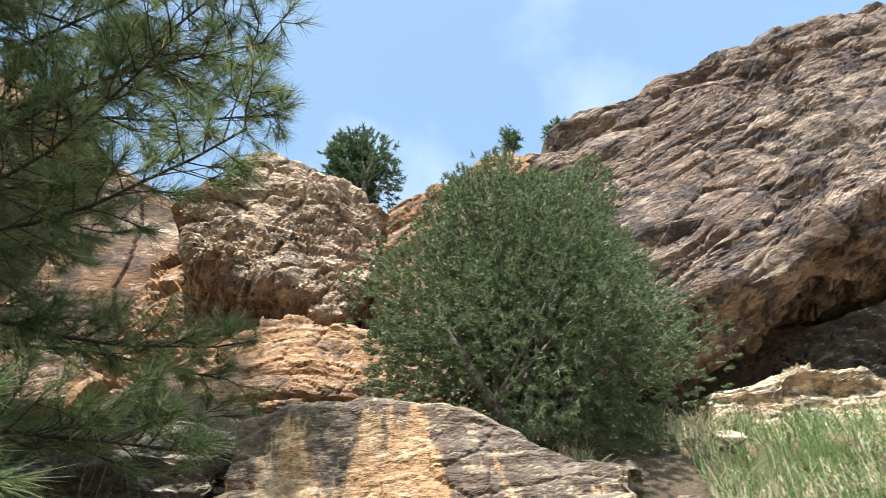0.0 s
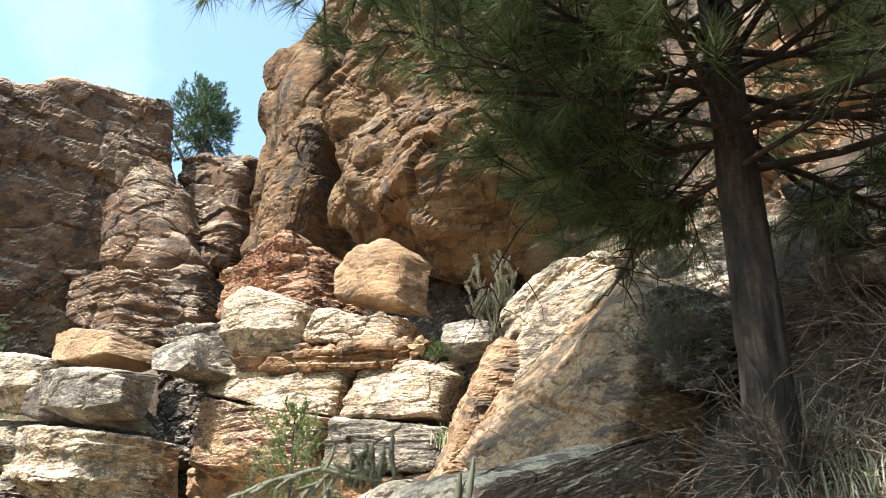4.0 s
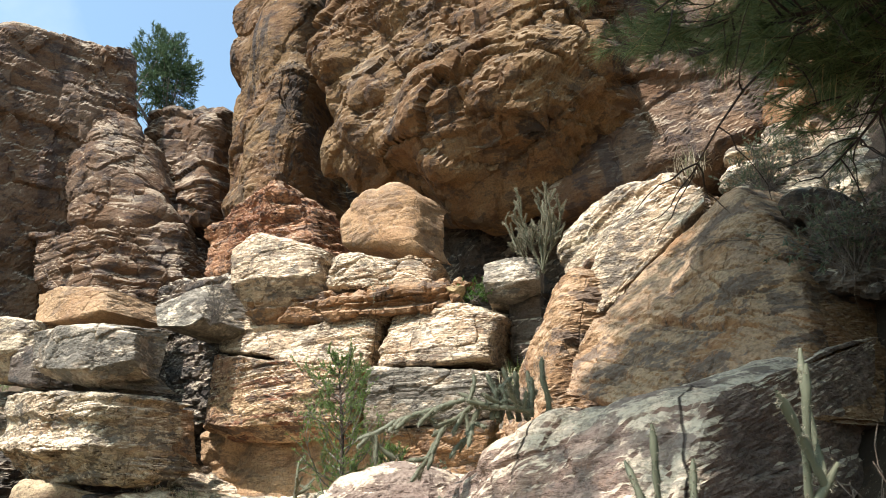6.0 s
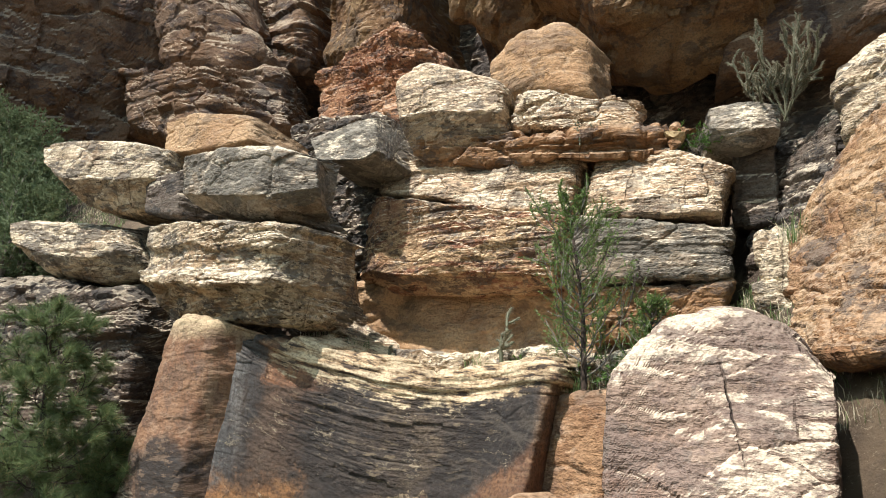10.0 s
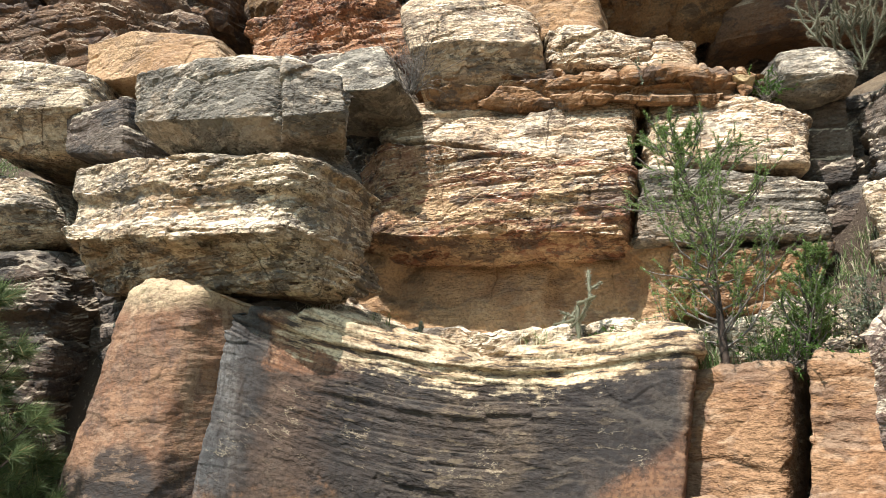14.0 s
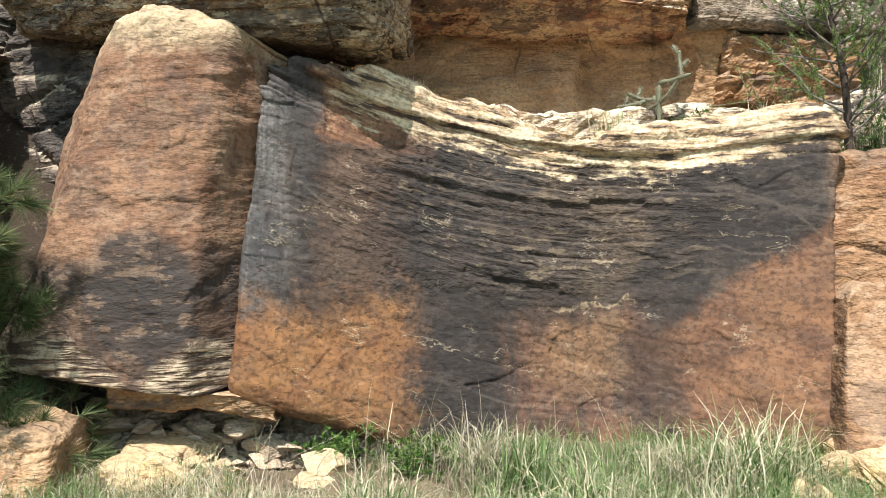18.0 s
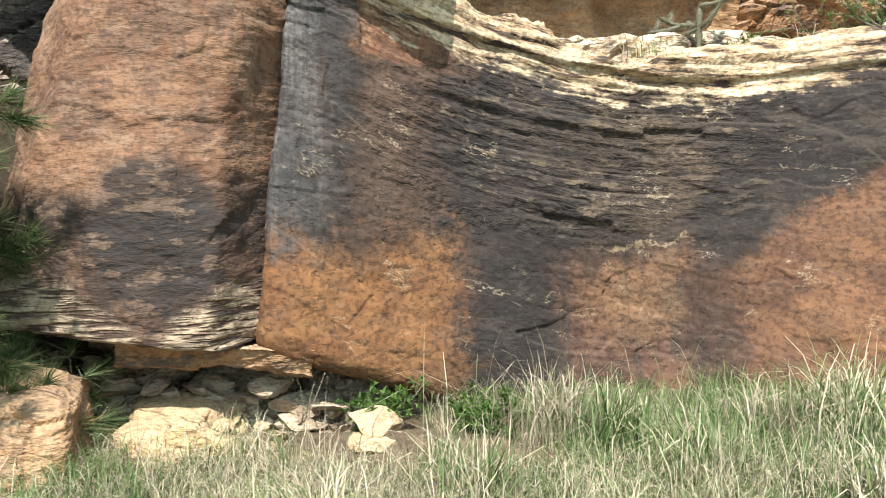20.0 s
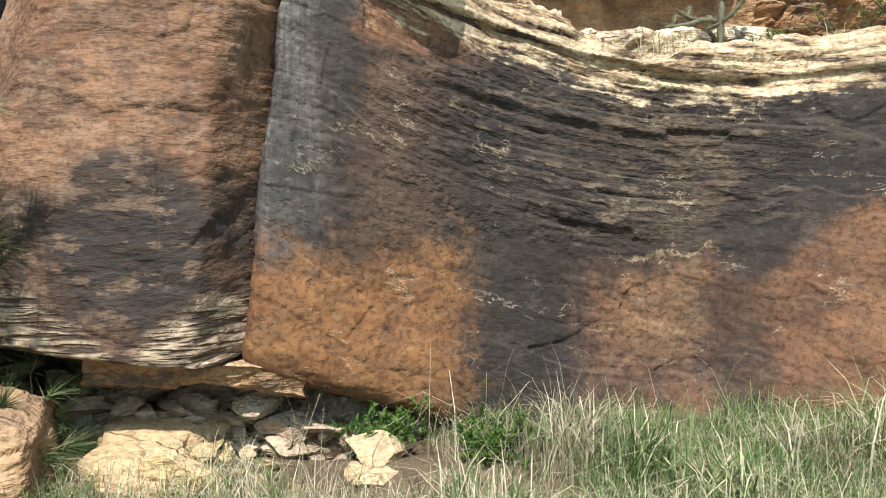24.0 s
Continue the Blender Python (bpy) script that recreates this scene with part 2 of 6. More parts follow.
STONE = {
    "pale": sandstone("pale_sandstone", (0.52, 0.415, 0.285), (0.39, 0.27, 0.162), (0.2, 0.115, 0.066), (0.12, 0.102, 0.085), 0.8, 0.4, 0.9, 0.45, 1.0, cover=0.515, chalk=0.60),
    "cream": sandstone("cream_tan_sandstone", (0.52, 0.395, 0.265), (0.43, 0.285, 0.17), (0.25, 0.14, 0.08), (0.13, 0.1, 0.078), 0.7, 0.4, 0.9, 0.4, 3.5, cover=0.525, chalk=0.60),
    "grey": sandstone("grey_sandstone", (0.33, 0.28, 0.215), (0.26, 0.2, 0.142), (0.19, 0.13, 0.085), (0.13, 0.116, 0.096), 0.85, 0.25, 0.9, 0.5, 4.0, 0.0, 0.3, 0.4, 0.7, 0.7, 0.47),
    "red": sandstone("red_banded_sandstone", (0.46, 0.315, 0.18), (0.37, 0.185, 0.092), (0.2, 0.078, 0.045), (0.075, 0.058, 0.05), 0.75, 0.9, 0.7, 0.45, 7.0, cover=0.525),
    "rust": sandstone("rust_red_sandstone", (0.38, 0.2, 0.105), (0.3, 0.125, 0.06), (0.17, 0.06, 0.034), (0.06, 0.045, 0.04), 0.7, 0.5, 0.3, 0.4, 51.0, cover=0.53),
    # dark stone, also used as painted shade for caves, clefts and shaded ledges
    "dark": sandstone("dark_and_shaded_sandstone", (0.14, 0.11, 0.085), (0.11, 0.078, 0.056), (0.08, 0.055, 0.042), (0.042, 0.038, 0.036), 0.8, 0.4, 0.5, 0.6, 11.0, 0.0, 0.5, 0.4, 1.0, 0.5, 0.5),
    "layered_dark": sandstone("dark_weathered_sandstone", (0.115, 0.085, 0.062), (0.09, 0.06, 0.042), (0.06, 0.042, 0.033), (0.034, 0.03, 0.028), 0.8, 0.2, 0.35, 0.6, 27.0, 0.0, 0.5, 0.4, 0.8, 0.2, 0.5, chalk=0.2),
    # ochre kept low to stand in for shade on the cliffs
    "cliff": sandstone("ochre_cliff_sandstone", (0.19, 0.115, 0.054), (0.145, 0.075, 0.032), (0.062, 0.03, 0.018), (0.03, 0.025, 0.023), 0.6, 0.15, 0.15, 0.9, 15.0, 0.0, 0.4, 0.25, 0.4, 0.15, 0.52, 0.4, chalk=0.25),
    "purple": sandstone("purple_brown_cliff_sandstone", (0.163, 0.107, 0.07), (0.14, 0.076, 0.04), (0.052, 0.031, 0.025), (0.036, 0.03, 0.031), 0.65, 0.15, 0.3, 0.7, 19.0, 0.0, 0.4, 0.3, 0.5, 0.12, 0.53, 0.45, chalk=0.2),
    "orange": sandstone("orange_sandstone", (0.3, 0.182, 0.096), (0.245, 0.128, 0.06), (0.2, 0.096, 0.05), (0.085, 0.066, 0.056), 0.75, 0.15, 0.18, 0.45, 23.0, 0.0, 0.4, 0.4, 1.0, 0.25, 0.525, chalk=0.30),
    "rose": sandstone("rose_buff_sandstone", (0.28, 0.2, 0.148), (0.215, 0.138, 0.102), (0.17, 0.102, 0.076), (0.175, 0.122, 0.098), 0.85, 0.1, 0.6, 0.2, 27.0, 0.0, 0.9, 0.35, 0.8, 0.2, 0.5, chalk=0.08),
    "yellow": sandstone("yellow_sandstone", (0.46, 0.335, 0.18), (0.39, 0.255, 0.118), (0.29, 0.17, 0.078), (0.18, 0.125, 0.08), 0.3, 0.1, 0.2, 0.15, 31.0, 0.0, 0.3, 0.15, 1.0, 0.1, chalk=0.20),
    "smooth": sandstone("smooth_orange_buff_sandstone", (0.27, 0.152, 0.08), (0.22, 0.112, 0.055), (0.17, 0.083, 0.043), (0.105, 0.068, 0.05), 0.5, 0.05, 0.12, 0.3, 61.0, 0.0, 0.3, 0.2, 1.0, 0.08, chalk=0.15),
    "buff": sandstone("buff_sandstone", (0.38, 0.245, 0.137), (0.32, 0.187, 0.094), (0.25, 0.135, 0.072), (0.12, 0.086, 0.066), 0.5, 0.1, 0.12, 0.25, 43.0, 0.0, 0.35, 0.25, 1.0, 0.2, chalk=0.25),
    "layered": sandstone("layered_tower_sandstone", (0.36, 0.27, 0.19), (0.26, 0.165, 0.108), (0.13, 0.075, 0.05), (0.06, 0.048, 0.045), 0.6, 0.5, 0.6, 0.4, 36.0, 0.0, 0.3, 0.4, 0.8, 1.0, 0.53),
    "rubble": sandstone("grey_buff_crumbled_rock", (0.36, 0.275, 0.19), (0.3, 0.22, 0.145), (0.28, 0.19, 0.12), (0.2, 0.145, 0.1), 0.3, 0.1, 0.2, 0.1, 47.0, 0.0, 0.4, 0.15, 1.4, 0.15, chalk=0.15),
    "tan": sandstone("tan_cliff_sandstone", (0.23, 0.17, 0.125), (0.155, 0.1, 0.072), (0.08, 0.047, 0.04), (0.04, 0.033, 0.035), 0.85, 0.45, 0.25, 0.4, 35.0, 0.25, 0.5, 0.4, 0.6, 0.6, 0.505, chalk=0.30),
}


def panel_stone():
    """The varnished wall: black-brown varnish over it, bare orange rock at its foot, a bleached bedded rim."""
    g = Graph("varnished_wall_sandstone", 0.92)
    x, y, z = g.axis()
    wob = g.math("SUBTRACT", g.noise(size=1.8, detail=8, rough=0.68), 0.5)
    wob2 = g.math("SUBTRACT", g.noise((2.4, 2.4, 0.9), 1.0, 8, 0.7, 8.0), 0.5)
    fray = g.math("SUBTRACT", g.noise(size=8.0, detail=4.5, rough=0.7, offset=5.0), 0.5)
    zw = g.math("MULTIPLY_ADD", fray, 0.38, g.math("MULTIPLY_ADD", wob, 0.38, z))
    xw = g.math("MULTIPLY_ADD", fray, 0.45, g.math("MULTIPLY_ADD", wob2, 0.45, x))
    # the beds sag to the middle of the wall
    sag = g.math("MINIMUM", g.math("ADD", x, 11.2), 0.0)
    bent = g.n.new("ShaderNodeCombineXYZ")
    for sock, val in zip(bent.inputs, (x, y, g.math("MULTIPLY_ADD", wob, 0.1, g.math("SUBTRACT", z, g.math("MULTIPLY", g.math("MULTIPLY", sag, sag), 0.1))))):
        g.put(sock, val)
    bent = bent.outputs[0]

    def patch(cx, cz, rx, rz, soft, share):
        """A stain or painted shade of about this middle and half size, with a frayed edge."""
        a = g.math("DIVIDE", g.math("SUBTRACT", xw, cx), rx)
        b = g.math("DIVIDE", g.math("SUBTRACT", zw, cz), rz)
        e = g.math("MULTIPLY_ADD", a, a, g.math("MULTIPLY", b, b))
        return g.ramp(e, 1 + soft, 1 - soft, 0, share)

    black = (0.024, 0.02, 0.018)
    runs = g.noise((7.0, 7.0, 0.55), 1.0, 5, 0.66, 12.0)
    clouds = g.noise(size=2.6, detail=5, rough=0.66)
    orange = g.mix(g.ramp(clouds, 0.4, 0.62), (0.235, 0.114, 0.047), (0.165, 0.074, 0.032))
    red = g.mix(g.ramp(clouds, 0.42, 0.6), (0.15, 0.076, 0.045), (0.09, 0.047, 0.032))
    col = g.mix(g.ramp(g.noise((3.0, 3.0, 0.8), 1.8, 5, 0.66, 3.0), 0.42, 0.62), (0.034, 0.029, 0.026), (0.056, 0.042, 0.033))
    col = g.mix(patch(-12.95, 1.85, 0.25, 0.8, 0.7, 0.45), col, (0.15, 0.085, 0.05))
    grey = g.math("MULTIPLY", g.ramp(xw, -13.2, -13.55), g.ramp(z, 1.1, 1.35))
    col = g.mix(g.math("MULTIPLY", grey, 0.75), col, g.mix(g.ramp(g.noise((9.0, 9.0, 0.5), 1.0, 6, 0.65, 2.0), 0.45, 0.6), (0.075, 0.072, 0.069), (0.18, 0.17, 0.157)))
    # weathered buff rock showing through the varnish in the middle
    col = g.mix(patch(-11.55, 1.75, 0.6, 0.42, 0.7, 0.6), col, g.mix(g.ramp(clouds, 0.42, 0.58), (0.1, 0.069, 0.043), (0.05, 0.036, 0.027)))
    foot = g.math("MULTIPLY", g.ramp(g.math("MULTIPLY_ADD", fray, 0.4, zw), 1.52, 1.12), g.ramp(xw, -12.5, -12.78))
    line = g.math("MULTIPLY_ADD", g.math("ADD", x, 10.2), 0.78, 1.86)
    side = g.math("MULTIPLY", g.ramp(g.math("SUBTRACT", line, zw), -0.03, 0.12), g.ramp(xw, -11.3, -10.9))
    midp = g.math("MULTIPLY", g.math("MULTIPLY", g.ramp(zw, 1.36, 1.1), g.ramp(xw, -12.25, -11.85)), g.ramp(runs, 0.6, 0.48, 0.25, 0.95))
    col = g.mix(midp, col, red)
    col = g.mix(g.math("MULTIPLY", side, 0.9), col, g.mix(0.4, red, orange))
    col = g.mix(foot, col, orange)
    col = g.mix(patch(-11.6, 0.98, 0.3, 0.24, 0.7, 0.5), col, (0.22, 0.125, 0.062))
    bare = g.math("MAXIMUM", foot, g.math("MAXIMUM", side, midp))
    # black patches: dark stains, plus painted shade under rim and bulge and in hollows
    for cx, cz, rx, rz, soft, share in ((-12.05, 1.46, 0.2, 0.24, 0.35, 0.85), (-12.34, 0.92, 0.27, 0.5, 0.6, 0.75), (-11.17, 0.8, 0.2, 0.5, 0.7, 0.6), (-11.05, 2.1, 0.4, 0.09, 0.4, 0.9), (-10.64, 1.84, 0.5, 0.27, 0.35, 0.88), (-11.05, 1.42, 0.2, 0.28, 0.5, 0.75), (-12.45, 1.75, 0.4, 0.45, 0.7, 0.55), (-11.85, 1.25, 0.35, 0.12, 0.7, 0.5), (-13.1, 1.7, 0.3, 0.4, 0.7, 0.3)):
        col = g.mix(patch(cx, cz, rx, rz, soft, share), col, black)
    col = g.mix(patch(-11.55, 1.265, 0.28, 0.018, 0.8, 0.6), col, (0.34, 0.25, 0.15))   # pale ledge line
    edge = g.ramp(g.math("MULTIPLY_ADD", fray, 0.12, g.math("MULTIPLY_ADD", wob2, 0.25, x)), -10.2, -10.0, 0, 0.8)
    col = g.mix(edge, col, (0.25, 0.14, 0.074))
    hair = g.noise((1.7, 1.7, 7.0), 3.4, 3, 0.62, 1.0, bent)
    coarse = patch(-11.9, 1.95, 1.25, 0.62, 0.7, 1.0)   # where the beds weather out of the varnish
    clean = g.math("MULTIPLY", g.ramp(g.noise(size=2.2, detail=5, rough=0.62, offset=17.0), 0.4, 0.54), coarse)
    col = g.mix(g.math("MULTIPLY", g.ramp(hair, 0.585, 0.61, 0, 0.5), clean), col, (0.2, 0.15, 0.095))
    upper = g.math("MULTIPLY", g.math("SUBTRACT", 1.0, bare), g.math("MAXIMUM", coarse, 0.22))
    col = g.mix(g.math("MULTIPLY", g.ramp(hair, 0.42, 0.38, 0, 0.85), upper), col, (0.022, 0.019, 0.018))
    pits = g.noise((1, 1, 1.3), 24.0, 2.5, 0.6, 81.0)
    col = g.mix(g.ramp(pits, 0.58, 0.64, 0, 0.3), col, (0.028, 0.02, 0.016))
    scar = g.math("MULTIPLY", g.ramp(g.math("ABSOLUTE", g.math("SUBTRACT", g.noise((0.8, 0.8, 2.2), 2.4, 6, 0.66, 61.0, bent), 0.5)), 0.0, 0.006, 0.8, 0), g.ramp(g.noise(size=2.4, detail=3, offset=71.0), 0.55, 0.62))
    col = g.mix(scar, col, (0.46, 0.37, 0.25))
    flags = g.noise((1.3, 1.3, 9.0), 2.4, 3.5, 0.64, 14.0, bent)
    cap = g.mix(g.ramp(g.math("MINIMUM", flags, g.math("ADD", fray, 0.64)), 0.4, 0.45), (0.06, 0.042, 0.03), g.mix(g.ramp(flags, 0.47, 0.56), (0.36, 0.245, 0.14), (0.6, 0.47, 0.3)))
    zr = g.math("MULTIPLY_ADD", g.math("SUBTRACT", flags, 0.5), 0.4, g.math("ADD", zw, g.math("MULTIPLY", g.math("ADD", sag, g.math("MULTIPLY", g.math("MAXIMUM", g.math("ADD", x, 11.5), 0.0), -0.7)), 0.2)))
    rust = g.math("MULTIPLY", g.ramp(zr, 1.88, 2.06), g.ramp(xw, -12.5, -12.85))
    col = g.mix(g.math("MULTIPLY", rust, g.ramp(xw, -13.3, -13.1, 0, 0.75)), col, (0.27, 0.12, 0.058))
    col = g.mix(g.math("MULTIPLY", g.ramp(zr, 2.03, 2.13), g.ramp(xw, -13.25, -13.0)), col, cap)
    col, rel = stone_body(g, col, (0.06, 0.046, 0.036), (0.05, 0.032, 0.022), (0.05, 0.031, 0.022), black, 0.22, 0.1, 0.06, 0.15, 2.0, -0.3, 0.15, (0.34, 0.27, 0.18), 0.1, 0.7, 0.6, 0.15, 0.535, chalk=0.12)
    rel = g.math("MULTIPLY", rel, g.ramp(g.math("MAXIMUM", coarse, g.noise(size=1.6, detail=3, offset=55.0)), 0.4, 0.75, 0.35, 1.0))   # smoother where the varnish is whole
    rel = g.math("MULTIPLY", rel, g.math("MULTIPLY_ADD", bare, -0.75, 1.0))
    rel = g.math("MULTIPLY_ADD", g.math("MULTIPLY", g.ramp(hair, 0.36, 0.62), upper), 0.5, rel)
    rel = g.math("SUBTRACT", g.math("MULTIPLY_ADD", g.noise((1, 1, 2.2), 22.0, 2, 0.6, 91.0), 0.1, rel), g.math("MULTIPLY", g.ramp(pits, 0.56, 0.64), 0.12))
    return g.done(col, rel, 1.0, 0.015)


def pillar_stone():
    """Rust-red pillar: the shade of a hollow painted black low on it, pale bedding at its foot."""
    g = Graph("rust_pillar_sandstone", 0.9)
    x, y, z = g.axis()
    wob = g.math("SUBTRACT", g.noise(size=1.8, detail=8, rough=0.68, offset=4.0), 0.5)
    fray = g.math("SUBTRACT", g.noise(size=9.0, detail=4, rough=0.7, offset=15.0), 0.5)
    zw = g.math("MULTIPLY_ADD", fray, 0.22, g.math("MULTIPLY_ADD", wob, 0.35, z))
    rust = g.mix(g.ramp(g.noise(size=2.4, detail=5.5, rough=0.66), 0.4, 0.62), (0.235, 0.13, 0.075), (0.155, 0.078, 0.044))
    rust = g.mix(g.ramp(g.noise((4, 4, 0.5), 1.6, 7, 0.66, 31.0), 0.54, 0.64, 0, 0.6), rust, (0.28, 0.185, 0.118))
    rust = g.mix(g.ramp(g.noise((3, 3, 2), 2.4, 4.5, 0.68, 37.0), 0.55, 0.6, 0, 0.6), rust, (0.13, 0.078, 0.055))
    col = g.mix(g.ramp(zw, 2.7, 2.95), rust, (0.44, 0.33, 0.2))
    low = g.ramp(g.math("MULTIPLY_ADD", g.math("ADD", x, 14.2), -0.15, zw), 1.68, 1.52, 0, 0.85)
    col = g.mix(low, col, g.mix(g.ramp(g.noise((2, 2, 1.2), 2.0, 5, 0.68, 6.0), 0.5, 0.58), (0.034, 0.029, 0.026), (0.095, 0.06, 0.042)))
    # the hollow's shade, painted as a frayed black ellipse
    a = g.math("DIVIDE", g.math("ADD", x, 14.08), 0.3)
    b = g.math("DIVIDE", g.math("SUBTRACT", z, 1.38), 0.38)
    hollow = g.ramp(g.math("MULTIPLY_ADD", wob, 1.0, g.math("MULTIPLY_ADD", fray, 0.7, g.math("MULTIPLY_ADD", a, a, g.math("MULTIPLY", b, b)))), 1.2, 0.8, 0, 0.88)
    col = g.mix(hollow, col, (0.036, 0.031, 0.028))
    beds = g.noise((1.0, 1.0, 8.0), 3.4, 2.5, 0.62, 3.0)
    under = g.ramp(g.math("MULTIPLY_ADD", g.math("ABSOLUTE", g.math("ADD", x, 14.12)), -0.55, zw), 0.96, 0.84)
    col = g.mix(under, col, g.mix(g.ramp(beds, 0.42, 0.52), (0.09, 0.062, 0.045), (0.44, 0.335, 0.225)))
    col, rel = stone_body(g, col, (0.2, 0.13, 0.085), (0.14, 0.085, 0.055), (0.1, 0.055, 0.037), (0.04, 0.034, 0.032), 0.35, 0.1, 0.2, 0.2, 6.0, 0.0, 0.15, (0.4, 0.3, 0.2), 0.12, 1.0, 0.6, 0.12)
    rel = g.math("MULTIPLY_ADD", g.math("MULTIPLY", g.ramp(beds, 0.4, 0.55), under), 1.2, rel)
    rel = g.math("MULTIPLY_ADD", g.noise((1, 1, 3.0), 9.0, 3, 0.6, 93.0), 0.45, g.math("MULTIPLY", rel, 0.75))
    return g.done(col, rel, 1.0, 0.02)


def ledge_stone():
    """Orange ledge with black runs hanging from its rim."""
    g = Graph("streaked_ledge_sandstone", 0.9)
    runs = g.noise((1.5, 1.5, 0.35), 1.3, 8, 0.68, 2.0)
    x, y, z = g.axis()
    top = g.math("MULTIPLY_ADD", x, -0.12, 4.5)
    hang = g.math("MULTIPLY_ADD", g.math("SUBTRACT", runs, 0.5), 4.5, g.math("SUBTRACT", z, g.math("SUBTRACT", top, 0.75)))
    col = g.mix(g.ramp(g.noise(size=1.1, detail=6), 0.4, 0.6), (0.4, 0.28, 0.16), (0.31, 0.18, 0.092))
    col = g.mix(g.ramp(g.noise((3.0, 3.0, 0.3), 1.0, 6, 0.6, 7.0), 0.52, 0.64, 0, 0.7), col, (0.48, 0.375, 0.245))
    col = g.mix(g.ramp(hang, -0.1, 0.12, 0, 0.92), col, (0.05, 0.042, 0.04))
    col, rel = stone_body(g, col, (0.4, 0.31, 0.2), (0.32, 0.2, 0.11), (0.19, 0.1, 0.055), (0.05, 0.042, 0.04), 0.35, 0.1, 0.2, 0.2, 12.0, 0.0, 0.1, (0.5, 0.42, 0.3), 0.3, 1.0, 1.0, 0.2)
    return g.done(col, rel, 1.0, 0.042)


STONE["wall_panel"], STONE["pillar"], STONE["ledge"] = panel_stone(), pillar_stone(), ledge_stone()


def soil():
    g = Graph("sandy_soil", 0.95)
    x, y, z = g.axis()
    a = g.noise(size=0.8, detail=6)
    col = g.mix(g.ramp(a, 0.35, 0.65), (0.27, 0.195, 0.12), (0.17, 0.12, 0.075))
    col = g.mix(g.ramp(g.noise(size=7.0, detail=8, rough=0.75), 0.45, 0.62, 0, 0.75), col, (0.12, 0.09, 0.06))
    litter = g.math("ADD", x, g.math("MULTIPLY", g.math("SUBTRACT", a, 0.5), 2.0))
    litter = g.math("MULTIPLY", g.ramp(litter, -6.0, -5.2), g.ramp(litter, 0.2, -0.6))
    col = g.mix(g.math("MULTIPLY", litter, 0.85), col, g.mix(g.ramp(g.noise(size=14.0, detail=8, rough=0.8), 0.42, 0.6), (0.05, 0.034, 0.025), (0.16, 0.1, 0.062)))
    # bare-earth brown on steep banks, also standing in for shade in the clefts
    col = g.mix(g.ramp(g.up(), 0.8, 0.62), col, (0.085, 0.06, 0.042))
    col = g.mix(g.ramp(g.noise(size=26.0, detail=5, rough=0.7, offset=4.0), 0.6, 0.66, 0, 0.6), col, (0.42, 0.34, 0.23))
    return g.done(col, g.noise(size=14.0, detail=9, rough=0.76), 1.0, 0.07)


SOIL = soil()

# ---- ground: one sheet, from the trail up the bank and out to the horizon ----
GX = [-600, -40, -22, -16, -13.6, -12, -9.5, -7.5, -5.5, -3.5, -0.5, 3, 10, 600]
GY = [-600, -6, 1, 3, 4.5, 5.6, 6.3, 6.8, 7.4, 8.2, 9, 10.5, 14, 40, 600]
GZ = {
    -40: (-1, -.9, -.8, -.5, .3, 2, 3.2, 4, 4.8, 6, 6.6, 7, 8, 14, 14),
    -22: (-1, -.7, -.4, 0, .6, 2, 3.8, 4.8, 5.8, 6.7, 7, 7.4, 9, 14, 14),
    -16: (-1, -.4, -.2, .1, .4, .7, 2.6, 4.6, 5, 5.8, 6.6, 7.4, 9, 14, 14),
    -13.6: (-1, -.3, -.1, .12, .35, .43, .5, 1.4, 2.0, 2.6, 4.6, 5.8, 7.0, 14, 14),
    -12: (-1, -.3, 0, .15, .33, .43, .5, 1.6, 2.45, 3.0, 4.6, 5.6, 7, 14, 14),
    -9.5: (-1, -.2, .1, .25, .38, .43, .6, 1.8, 2.5, 3.0, 3.6, 5.3, 7, 14, 14),
    -7.5: (-1, 0, .4, .7, 1.0, 2.0, 2.6, 3.1, 3.4, 4.4, 5.2, 6.2, 7, 14, 14),
    -5.5: (-1, .2, .7, 1.3, 1.9, 2.9, 3.8, 4.2, 4.8, 5.6, 6.1, 6.9, 8, 14, 14),
    -3.5: (-1, .3, .9, 2.3, 3.25, 4.0, 4.6, 5.3, 5.7, 6.3, 6.9, 8, 9.5, 14, 14),
    -0.5: (-1, .3, 1.0, 2.1, 3.2, 4.5, 4.9, 5.1, 5.4, 5.9, 6.6, 8, 10.5, 14, 14),
    3: (-1, .3, 1.2, 2.3, 3.45, 4.5, 4.8, 4.95, 5.1, 5.5, 5.9, 6.5, 9, 14, 14),
    10: (-1, .4, 1.3, 2.5, 3.6, 4.4, 4.7, 4.9, 5, 5.3, 5.7, 6.2, 9, 14, 14),
}
GZ[-600], GZ[600] = GZ[-40], GZ[10]
TABLE = np.array([GZ[x] for x in GX], float)


